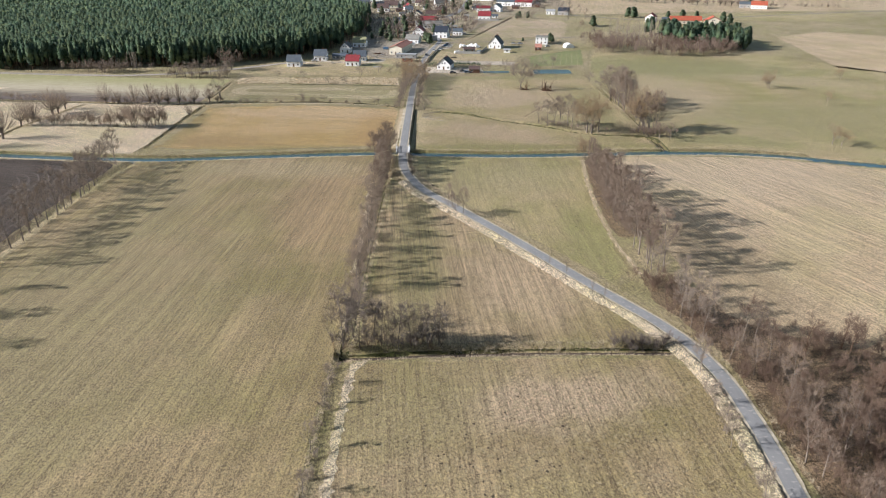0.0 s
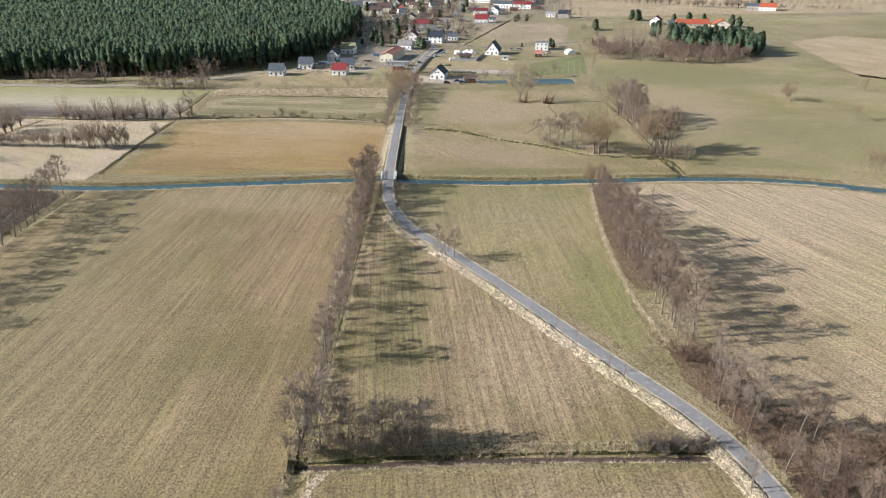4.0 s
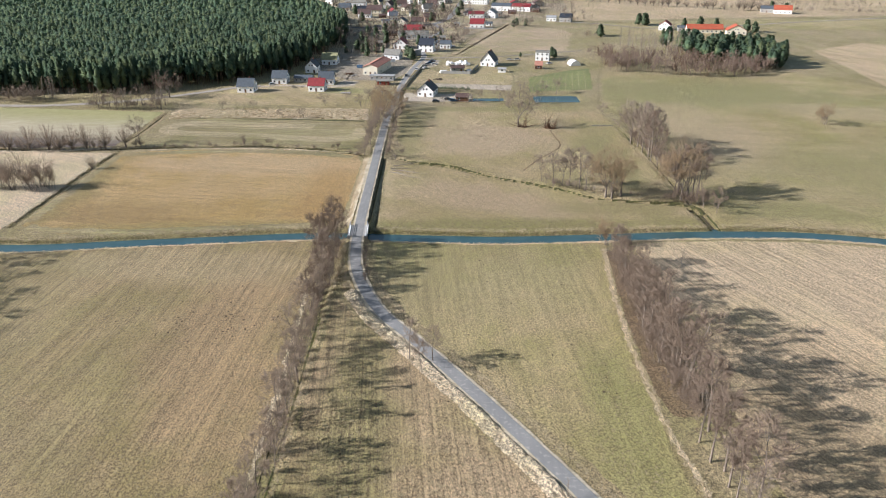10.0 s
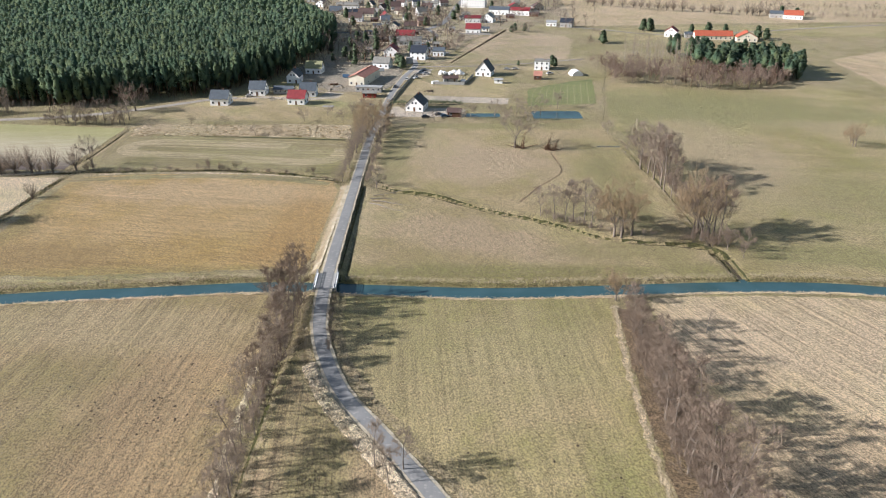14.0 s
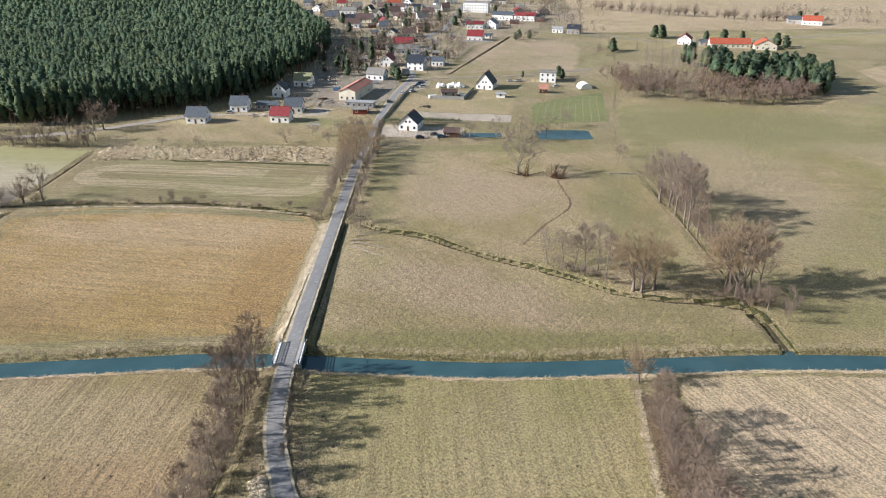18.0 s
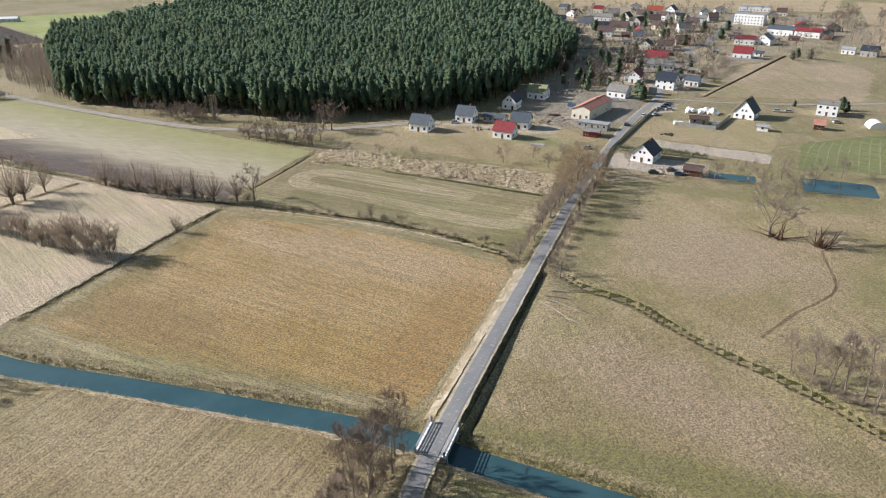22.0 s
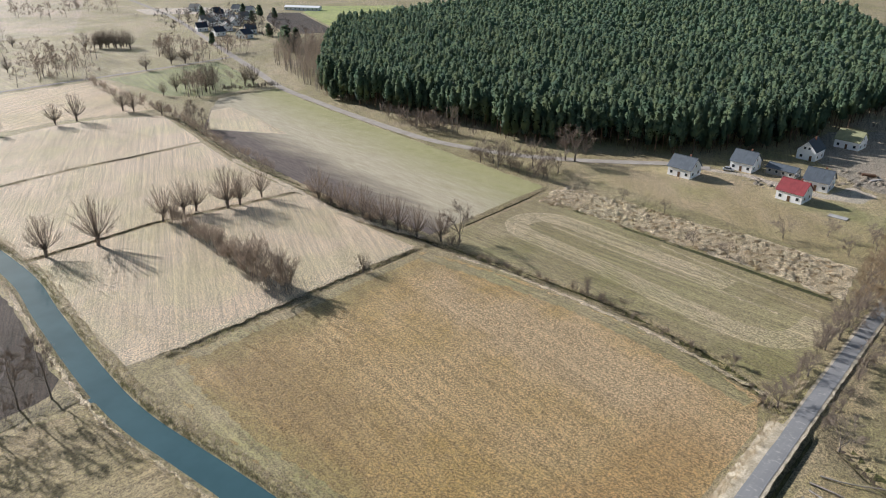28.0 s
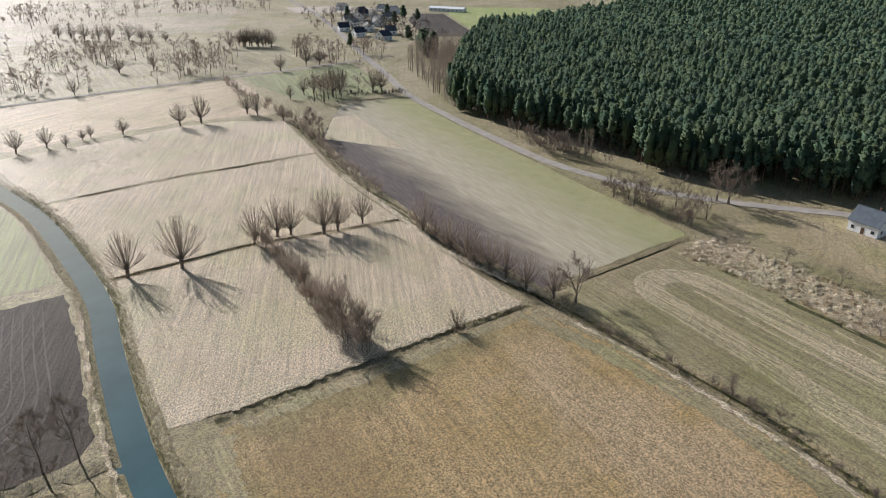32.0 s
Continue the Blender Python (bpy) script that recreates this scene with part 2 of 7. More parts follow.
m_dirt = k.out(k.mix(k.scaled(k.noise(0.5, 4), 0.4), c, (0.22, 0.19, 0.15)), k.noise(0.4, 4), 0.4, 0.08)
k = Mat("river_water", 0.05, spec=1.0)
k.b.inputs["IOR"].default_value = 1.36
m_water = k.out(k.mix(k.noise(9.0, 3), (0.038, 0.086, 0.096), (0.05, 0.106, 0.118)), k.noise((1.2, 0.7, 1.0), 3), 0.05, 0.03)


def plain(name, colour, rough=0.8, metal=0.0, vary=0.25, size=1.5, spec=0.3):
    k = Mat(name, rough, metal, spec)
    c = k.mix(k.noise(size, 4), colour, tuple(v * (1 - vary) for v in colour))
    c = k.mix(k.scaled(k.noise(size * 0.13, 4), 0.35), c, tuple(v * (1 - 1.4 * vary) for v in colour))
    return k.out(c, k.noise(size * 0.1, 3), 0.15, 0.02)


def leafy(name, a, b, rough=0.85, through=0.0, mottle=None):
    """Twigs, needles, blades: colour by thing and by piece; through: the share of light that shines through them."""
    k = Mat(name, rough, spec=0.2)
    c = k.mix(k.island(), a, b)
    c = k.mix(k.scaled(k.rand(), 0.35), c, tuple(v * 0.62 for v in a))
    if mottle:
        c = k.mix(k.scaled(k.noise(6.5, 3, lo=0.40, hi=0.66), 0.75), c, mottle)
        c = k.mix(k.scaled(k.noise(4.2, 2, lo=0.50, hi=0.70), 0.6), c, tuple(v * 0.68 for v in b))
    # needles: a bluish sheen imitates haze over the crowns
    if mottle:
        k.b.inputs["Sheen Weight"].default_value, k.b.inputs["Sheen Tint"].default_value = 0.10, (0.75, 0.92, 1.0, 1)
    m = k.out(c)
    if through:
        t, s = k.n.new("ShaderNodeBsdfTranslucent"), k.n.new("ShaderNodeMixShader")
        k.l.new(c, t.inputs[0])
        s.inputs[0].default_value = through
        k.l.new(k.b.outputs[0], s.inputs[1])
        k.l.new(t.outputs[0], s.inputs[2])
        k.l.new(s.outputs[0], k.n["Material Output"].inputs[0])
    return m


m_bark = plain("grey_bark", (0.30, 0.25, 0.205), 0.95, vary=0.45, size=0.8)
m_twig = leafy("brown_twigs", (0.37, 0.30, 0.24), (0.23, 0.185, 0.145))
m_twig_red = leafy("reddish_twigs", (0.295, 0.225, 0.172), (0.185, 0.138, 0.105))
m_twig_hazel = leafy("grey_willow_twigs", (0.43, 0.35, 0.275), (0.28, 0.22, 0.17), through=0.3)
m_twig_pale = leafy("ochre_willow_twigs", (0.44, 0.335, 0.21), (0.30, 0.22, 0.14), through=0.3)
m_furrow = plain("dry_furrow_crumb", (0.205, 0.168, 0.145), 0.95, vary=0.35, size=0.7)
m_twig_copse = leafy("dark_brown_twigs", (0.215, 0.148, 0.108), (0.13, 0.09, 0.066))
m_twig_farm = leafy("grey_brown_copse_twigs", (0.33, 0.25, 0.20), (0.21, 0.155, 0.12))
m_twig_dark = leafy("dark_garden_twigs", (0.24, 0.20, 0.17), (0.14, 0.115, 0.10))
m_birch = plain("pale_birch_bark", (0.45, 0.40, 0.34), 0.8, vary=0.4, size=0.5)
m_pinebark = plain("pine_bark", (0.20, 0.12, 0.075), 0.95, vary=0.4, size=0.8)
m_needle = leafy("pine_needles", (0.165, 0.25, 0.145), (0.112, 0.188, 0.118), through=0.45, mottle=(0.225, 0.255, 0.11))
m_spruce = leafy("dark_spruce_needles", (0.20, 0.25, 0.145), (0.13, 0.18, 0.11), through=0.45)
m_blade = leafy("dry_grass_blades", (0.74, 0.63, 0.45), (0.54, 0.445, 0.30), through=0.3)
m_blade_g = leafy("greenish_grass_blades", (0.30, 0.28, 0.13), (0.20, 0.185, 0.085), through=0.3)

m_straw = field_mat("matted_straw", (0.721, 0.610, 0.453), (0.611, 0.506, 0.359), (0.371, 0.294, 0.194), 0, 0.0, 1.0, 0.6, 0.8, 1.0)
m_tuft = leafy("dull_straw_blades", (0.50, 0.425, 0.28), (0.34, 0.28, 0.17), through=0.3)
m_blade_o = leafy("orange_grass_blades", (0.56, 0.42, 0.25), (0.40, 0.285, 0.16), through=0.3)
m_litter = field_mat("leaf_litter", (0.300, 0.215, 0.139), (0.225, 0.159, 0.099), (0.130, 0.090, 0.055), 15, 0.0, 2.0, 0.5, 0.9, 1.0, gloss=0.15)
m_soil = field_mat("trampled_soil", (0.40, 0.345, 0.275), (0.29, 0.25, 0.195), (0.17, 0.145, 0.115), 15, 0.2, 2.0, 0.3, 0.9, 0.8)
m_yard = field_mat("village_ground", (0.50, 0.405, 0.29), (0.37, 0.31, 0.19), (0.24, 0.185, 0.125), 15, 0.15, 2.0, 0.8, 1.0, 0.8)
# sedge green, darkened so that its colour also holds the shade inside ditches
m_sedge_shade = field_mat("sedge_and_shade", (0.15, 0.135, 0.055), (0.08, 0.085, 0.032), (0.035, 0.035, 0.02), 0, 0.0, 1.0, 1.1, 1.0, 1.0, gloss=0.1)
m_tuftbed = field_mat("brown_reed_bed", (0.401, 0.290, 0.169), (0.300, 0.215, 0.119), (0.160, 0.110, 0.060), 0, 0.0, 1.0, 0.8, 0.9, 1.0)
m_tussock = plain("brown_sedge", (0.27, 0.185, 0.095), 0.9, vary=0.4, size=0.6)
m_mole = plain("dark_molehill_soil", (0.10, 0.075, 0.055), 0.95, vary=0.3, size=0.4)

# ---- making meshes ----


def mesh_of(name, verts, faces, mats, slots=None, smooth=False):
    me = bpy.data.meshes.new(name)
    me.from_pydata(verts, [], faces)
    for m in mats if isinstance(mats, (list, tuple)) else [mats]:
        me.materials.append(m)
    if slots is not None:
        me.polygons.foreach_set("material_index", slots)
    if smooth:
        me.polygons.foreach_set("use_smooth", [True] * len(me.polygons))
    me.update()
    return me


def part(name, bm, material, parent, label=""):
    """One bmesh (or ready mesh) as one mesh object under a thing or a part."""
    if isinstance(bm, bmesh.types.BMesh):
        me = bpy.data.meshes.new(name)
        bm.to_mesh(me)
        bm.free()
        me.materials.append(material)
    else:
        me = bm
    ob = new(name, me)
    ob.parent = parent
    return tagged(ob, label) if label else ob


def thing(name, place, turn, label, category, group="", kind=""):
    e = new(name)
    e.empty_display_size = 0.5
    e.matrix_basis = pose(*place, 0, 0, turn)
    return tagged(e, label, category, group, kind)


def curve_points(pts, step=2.0):
    """A smooth line through the points, with a point about every step metres."""
    p = [Vector(q) for q in pts]
    p = [2 * p[0] - p[1], *p, 2 * p[-1] - p[-2]]
    out = []
    for a, b, c, d in zip(p, p[1:], p[2:], p[3:]):
        n = max(1, int((c - b).length / step))
        for i in range(n):
            t = i / n
            out.append(0.5 * (2 * b + (c - a) * t + (2 * a - 5 * b + 4 * c - d) * t * t + (3 * b - a - 3 * c + d) * t ** 3))
    return [*out, p[-2]]


def distance(X, Y, pts):
    """Distance from each place to a line of points."""
    best = np.full(X.shape, 1e9)
    for (ax, ay), (bx, by) in zip(pts, pts[1:]):
        dx, dy = bx - ax, by - ay
        t = np.clip(((X - ax) * dx + (Y - ay) * dy) / (dx * dx + dy * dy + 1e-9), 0, 1)
        best = np.minimum(best, np.hypot(X - ax - t * dx, Y - ay - t * dy))
    return best


def inside(x, y, poly):
    hit = False
    for (ax, ay), (bx, by) in zip(poly, poly[1:] + poly[:1]):
        if (ay > y) != (by > y) and x < (bx - ax) * (y - ay) / (by - ay) + ax:
            hit = not hit
    return hit


# ---- the lie of the land ----
RIVER = [(-520, 262), (-420, 284), (-340, 298), (-287, 308), (-256, 314.5), (-220, 317.5), (-181, 318.5), (-156, 315.5), (-130, 312.6),
         (-110, 311.0), (-95, 311.0), (-72, 313.5), (-45, 316), (-18, 318.3), (0, 318), (13, 316.8), (37, 315), (51, 314.7), (79, 316),
         (107, 317.5), (128, 317.5), (142, 316.5), (158, 313.3), (172, 309), (230, 288), (330, 262), (520, 240)]
ROAD = [(72, 20), (75, 60), (78, 95), (79.5, 116), (80, 132), (79.6, 147), (78, 156), (75.5, 165), (70.5, 175), (65, 184), (58, 195),
        (48, 212), (36, 232), (22, 254), (12.5, 268), (6.8, 281), (3.4, 293), (2, 305), (1.5, 318), (1.2, 340), (1, 370), (0.8, 415),
        (0.9, 456), (2, 490), (3.4, 515), (5, 547), (8, 578), (11.5, 604), (15, 624), (16.5, 640)]
DITCHES = [  # line, half width, depth
    ([(-4.5, 60), (-4.5, 118), (-4.5, 158)], 0.9, 1.1),
    ([(-4.5, 159.5), (20, 161.2), (47, 161.8), (72, 161.5)], 1.6, 2.0),
    ([(-4.5, 158), (-4.3, 200), (-4, 257), (-3.4, 296)], 1.0, 0.8),
    ([(9, 398), (16, 392.5), (30, 387.5), (42, 377.5), (52, 370.5), (62, 365), (73, 357.5), (81, 350.5), (93, 346.5), (105, 344.5), (113, 342), (116, 334), (116, 320)], 1.5, 1.4),
    ([(112, 447), (113, 421), (115, 395), (115, 366), (115, 343)], 0.8, 0.7),
    ([(-113, 326), (-113, 360), (-113, 385), (-111.5, 410)], 0.8, 0.7),
    ([(-320, 437), (-276, 429), (-233, 420), (-207, 417), (-183, 416), (-152, 412), (-131, 411), (-104, 413.5), (-75, 415), (-53, 415), (-38, 413), (-16, 407.5), (-4, 400)], 1.1, 0.9),
    ([(-114.5, 416), (-113.5, 440), (-114, 477)], 0.8, 0.7),
    ([(-189, 326), (-189, 362), (-184, 386), (-179, 412)], 0.6, 0.45),
    ([(-263, 330), (-265, 365), (-263, 392), (-262, 418)], 0.6, 0.45),
    ([(-190, 313), (-192, 298), (-193, 250)], 0.8, 0.7),
    ([(-111, 309), (-112, 301), (-113.5, 292), (-115.5, 270), (-116.5, 240), (-117, 180)], 1.3, 1.2),
    ([(5.3, 321), (5.1, 340), (4.9, 370), (4.9, 396)], 0.65, 1.1),
    ([(63, 382), (72, 400), (80, 414), (81, 433), (80, 441)], 0.35, 0.25),
    ([(75, 441), (95, 446), (112, 447)], 1.1, 0.5)]
PONDS = [((92, 503.5), 12.0, 8.0), ((54.5, 503.5), 8.5, 4.0)]
river_line = [(p.x, p.y) for p in curve_points([(*q, 0) for q in RIVER], 4)]
road_line = [(p.x, p.y) for p in curve_points([(*q, 0) for q in ROAD], 3)]


def road_height(y):
    """The road climbs a low bank to the bridge."""
    return 0.14 + 1.25 * np.interp(y, [268, 300, 312, 326, 350, 400, 450], [0, 0.6, 1, 1, 0.85, 0.45, 0])


def land(X, Y):
    """Height of the ground."""
    Z = 0.012 * np.sin(X * 0.21) * np.sin(Y * 0.17) - 0.03
    d = distance(X, Y, road_line)
    h = road_height(Y)
    Z = np.maximum(Z, h * np.clip(1 - (d - 2.9) / np.where(X > 1.2, 1.6, 3.2), 0, 1) - 0.26)
    Z0 = Z.copy()
    for line, half, deep in DITCHES:
        d = distance(X, Y, line)
        Z = np.where(d < half * 2.2, np.minimum(Z, Z0 - deep * np.clip(1 - (d - half * 0.35) / (half * 1.4), 0, 1)), Z)
    d = distance(X, Y, river_line)
    Z = np.where(d < 5.0, np.minimum(Z, -1.9 + np.clip((d - 1.9) / 2.6, 0, 1) ** 0.8 * 1.85), Z)
    for (cx, cy), rx, ry in PONDS:
        e = (np.abs((X - cx) / rx) ** 10 + np.abs((Y - cy) / ry) ** 10) ** 0.1
        Z = np.where(e < 1.25, np.minimum(Z, -1.2 + np.clip((e - 0.93) / 0.15, 0, 1) * 1.15), Z)
    return Z


def steps(*spans):
    out = []
    for a, b, s in spans:
        out += list(np.arange(a, b, s))
    return np.array(out + [spans[-1][1]])


gx = steps((-4500, -900, 600), (-900, -345, 12), (-345, -130, 2.4), (-130, 130, 1.6), (130, 260, 3.5), (260, 700, 12), (700, 4500, 600))
gy = steps((-3000, 0, 500), (0, 90, 3), (90, 152, 2.4), (152, 168, 1.0), (168, 305, 2.4), (305, 326, 0.9), (326, 450, 1.5), (450, 490, 3.2), (490, 518, 1.2), (518, 640, 3.2), (640, 1300, 14), (1300, 4800, 500))
GX, GY = np.meshgrid(gx, gy)
GZ = land(GX, GY)
nx, ny = len(gx), len(gy)
idx = np.arange(nx * ny).reshape(ny, nx)
quads = np.stack([idx[:-1, :-1], idx[:-1, 1:], idx[1:, 1:], idx[1:, :-1]], -1).reshape(-1, 4)
me = bpy.data.meshes.new("ground")
me.vertices.add(nx * ny)
me.vertices.foreach_set("co", np.stack([GX, GY, GZ], -1).astype(np.float32).ravel())
me.loops.add(quads.size)
me.loops.foreach_set("vertex_index", quads.ravel().astype(np.int32))
me.polygons.add(len(quads))
me.polygons.foreach_set("loop_start", np.arange(0, quads.size, 4, dtype=np.int32))
me.update(calc_edges=True)
me.validate()
me.materials.append(m_ground)
me.polygons.foreach_set("use_smooth", [True] * len(me.polygons))
ground = tagged(new("ground", me), "flat rough grassland with ditches and a river bed", "ground", kind="structure")


def jagged(poly, step=3.0, amount=0.5, rng=None):
    out = []
    for (ax, ay), (bx, by) in zip(poly, poly[1:] + poly[:1]):
        n = max(1, int(math.hypot(bx - ax, by - ay) / step))
        for i in range(n):
            t = i / n
            out.append((ax + (bx - ax) * t + rng.uniform(-amount, amount), ay + (by - ay) * t + rng.uniform(-amount, amount)))
    return out


def field(name, poly, material, label, z=0.0, amount=0.5, step=2.5):
    """A flat field with an uneven edge, lying on the ground."""
    rng = random.Random(name + label)
    bm = bmesh.new()
    f = bm.faces.new([bm.verts.new((x, y, z)) for x, y in jagged(poly, step, amount, rng)])
    f.normal_update()
    if f.normal.z < 0:
        f.normal_flip()
    bmesh.ops.triangulate(bm, faces=[f])
    me = bpy.data.meshes.new(name)
    bm.to_mesh(me)
    bm.free()
    me.materials.append(material)
    return tagged(new(name, me), label, "field", kind="structure")


field("field_pasture_west", [(-110, 30), (-7.2, 30), (-7, 120), (-7, 200), (-7, 300), (-9, 313), (-18, 313), (-45, 311), (-72, 308.5), (-95, 306), (-107, 306), (-110, 290), (-112.5, 262), (-112, 200)], m_sw, "wide olive dry pasture with faint mowing lines")
field("field_stubble", [(-1.6, 30), (68, 30), (72, 95), (74, 116), (74.4, 148), (71, 157), (45, 157.6), (20, 156.6), (-1.6, 155.5)], m_centre, "straw-coloured stubble field with close furrow rows")
field("field_triangle", [(-1.2, 163.5), (20, 164.2), (47, 165), (66, 164.6), (65, 174), (53, 193), (42, 211), (30, 231), (16, 252), (6, 267), (-0.6, 278)], m_centre, "triangular stubble field beside the lane")
field("field_pasture_middle", [(7.5, 311), (8.6, 296), (12, 282), (19, 268), (29, 253), (43, 231), (55, 212), (65, 196), (71.5, 200), (70.8, 230), (71.2, 255), (72.6, 276), (75.5, 300), (76, 310.5), (51, 309.6), (37, 310), (15, 311.5)], m_mid, "greenish pasture between lane and hedge")
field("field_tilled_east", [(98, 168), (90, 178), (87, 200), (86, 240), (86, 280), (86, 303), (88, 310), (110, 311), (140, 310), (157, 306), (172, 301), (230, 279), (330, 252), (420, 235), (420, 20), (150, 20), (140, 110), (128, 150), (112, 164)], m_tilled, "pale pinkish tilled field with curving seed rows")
field("field_golden", [(-110.5, 327), (-95, 320), (-69, 320), (-40, 323), (-15, 325), (-6.5, 327), (-5.2, 345), (-4.8, 370), (-4.6, 392), (-8, 402), (-28, 407), (-48, 410), (-75, 411), (-95, 409.5), (-110, 406)], m_gold, "golden-brown rough grass field")
field("field_reed_meadow", [(-115, 329), (-115, 360), (-114, 407), (-131, 407.5), (-152, 408.5), (-177.8, 411), (-182.8, 386), (-187.8, 362), (-187.8, 323), (-181, 324), (-155, 321.2), (-130, 318.4), (-116, 318)], m_reed, "pale bleached reed-grass meadow between two ditches", z=0.012, amount=0.3)
field("field_reed_meadow_middle", [(-190.2, 323.6), (-190.2, 362), (-185.4, 386), (-180.4, 411.5), (-207, 413), (-233, 416), (-261, 421), (-261.8, 392), (-263.8, 365), (-261.8, 319), (-256, 320), (-220, 323)], m_reed, "pale bleached reed-grass meadow between field ditches", z=0.012, amount=0.3)
field("field_reed_meadow_west", [(-264.2, 318.6), (-266.2, 365), (-264.2, 392), (-263.4, 422), (-276, 425), (-318, 433), (-333, 412), (-338, 389), (-333, 360), (-330, 338), (-330, 308), (-287, 313.5)], m_reed, "far part of the pale reed-grass meadow", z=0.012, amount=0.3)
field("field_mown", [(-111.5, 418), (-75, 418.5), (-45, 417.5), (-15, 411.5), (-6, 408), (-5, 440), (-8, 452), (-42, 459), (-70, 466), (-96, 474), (-111, 477)], m_mown, "mown meadow with looping hay swaths")
field("field_crop_strip", [(-117, 417), (-116.5, 478), (-140, 481), (-169, 485), (-200, 489), (-236, 494), (-288, 502), (-330, 510), (-331, 472), (-312, 456), (-281, 434), (-274, 433), (-236, 425), (-207, 421), (-152, 415.5)], m_strip, "long crop strip fading from dark bare soil to green")
field("field_reed_tip", [(-279, 434.5), (-311, 456), (-309, 467), (-244, 456)], m_reed, "small pale stubble wedge", z=0.024)
field("field_ploughed_river", [(-187.5, 240), (-188, 312), (-160, 310), (-138, 307), (-122, 305.5), (-117, 302), (-116, 296), (-118, 275), (-119.5, 240), (-120, 190), (-187, 190)], m_plough, "dark ploughed field beside the river")
field("field_crop_river", [(-330, 230), (-330, 292), (-287, 302), (-256, 308.5), (-220, 311), (-196, 311.5), (-196, 230)], m_green, "bright green young crop beside the river")
field("field_brown_far", [(-339, 305), (-345, 389), (-340, 415), (-332, 440), (-428, 451), (-430, 329), (-420, 292)], m_tilled, "flat brown fallow field")
field("field_green_far", [(-428, 454), (-433, 534), (-392, 524), (-342, 508), (-339, 474), (-357, 457)], m_green, "green crop beside the far lane")
field("field_tussock", [(6.7, 321.5), (6.4, 388), (20, 388), (30, 384), (42, 374.5), (52, 367.5), (62, 362), (73, 354.5), (81, 347.5), (93, 343.5), (105, 341.5), (112, 339), (113, 323), (80, 321.2), (51, 319.8), (37, 320)], m_ne, "tussocky pasture beside the bridge")
field("field_north_pasture", [(6, 404), (5.5, 440), (6, 470), (8, 488), (40, 486), (74, 486), (110, 487), (111, 450), (111, 400), (112, 350), (95, 350), (83, 354), (64, 369), (54, 375), (44, 382), (32, 391), (16, 397)], m_ne, "dry pasture with a worn path")
field("field_east_meadow", [(119, 322.5), (118, 445), (116, 492), (128, 556), (137, 580), (171, 563), (218, 551), (250, 578), (290, 520), (360, 440), (420, 330), (420, 250), (330, 276), (230, 293.5), (172, 314.2), (158, 318.6), (142, 321.8)], m_east, "wide greenish meadow east of the ditch")
field("field_pale_far_east", [(288, 512), (307, 655), (365, 690), (450, 620), (480, 500), (420, 400)], m_tilled, "pale bare field on the rise")
field("field_reed_village", [(37, 644), (50, 700), (62, 752), (93, 808), (134, 776), (144, 750), (122, 662), (69, 655)], m_waste, "pale reed-grown waste ground", z=0.03, amount=2.5)
field("garden_plot_green", [(79, 521), (84, 562), (114, 585), (127, 590), (117, 526)], m_green, "green striped garden plot")
field("garden_plot_beige", [(20, 547), (45, 542.5), (71, 539), (69, 524.5), (45, 529), (24, 535)], m_sand, "bare sandy garden strip")
field("copse_floor", [(83.2, 40), (83.2, 150), (82, 163), (78.5, 173), (73.5, 186), (74, 196), (84, 196), (92, 182), (100, 172), (114, 166), (130, 152), (142, 112), (150, 40)], m_litter, "brown leaf litter under the copse", z=-0.008)
field("hedge_floor", [(77.5, 305), (82, 302), (83, 280), (84, 250), (84, 226), (74, 226), (72.6, 235), (73.2, 256), (74.6, 276), (76.5, 294)], m_litter, "brown leaf litter under the eastern hedge", z=-0.004)
field("field_reed_belt", [(-108, 468), (-91, 467.5), (-77, 466), (-58, 464.5), (-42, 463.5), (-25, 461.5), (-9, 460), (-9, 482), (-32, 484.5), (-47, 485), (-61, 482.5), (-79, 481), (-99, 482.5), (-112, 478)], m_straw, "pale belt of collapsed reeds", z=0.008, amount=1.2)
field("field_village_south", [(-112, 497), (-60, 493), (-7, 483), (-4, 538), (-20, 551), (-60, 553), (-84, 538), (-100, 525)], m_ne, "tan rough grass before the new houses", z=-0.008, amount=1.0)
field("yard_house", [(8, 520), (46, 515), (45, 497), (6, 499)], m_sand, "pale gravel yard", z=0.024)
field("yard_building_site", [(-80, 538), (-66, 541), (-50, 537), (-36, 536), (-24, 540), (-22, 552), (-32, 556), (-36, 541), (-52, 542), (-66, 544.5), (-79, 541)], m_sand, "trampled sandy building site")
field("yard_soil", [(-64, 594), (-34, 562), (-24, 556), (-2, 553), (4, 570), (9, 604), (8, 630), (-14, 650), (-44, 648), (-62, 632)], m_soil, "dark trampled building soil round the houses", z=0.006, amount=0.8, step=4)
field("yard_village", [(-60, 652), (8, 634), (13, 660), (34, 640), (46, 700), (58, 752), (90, 812), (140, 830), (190, 900), (180, 1080), (20, 1125), (-130, 1080), (-118, 990), (-84, 880), (-58, 800), (-52, 740)], m_yard, "brown worn ground between the village houses", z=-0.008, amount=1.0, step=8)
field("yard_road", [(9, 588), (16, 592), (26, 603), (28, 622), (17, 626), (12, 606)], m_sand, "worn gravel parking place", z=0.012)
field("lawn_lane", [(12, 548), (70, 541), (76, 575), (70, 598), (50, 596), (46, 575), (29, 577), (20, 590), (14, 575)], m_ne, "short dry lawn between the plots", z=0.012)
field("field_fallow_north", [(152, 780), (182, 812), (330, 838), (470, 830), (420, 760), (330, 770), (300, 745), (215, 745), (175, 740)], m_east, "flat fallow land behind the farm")
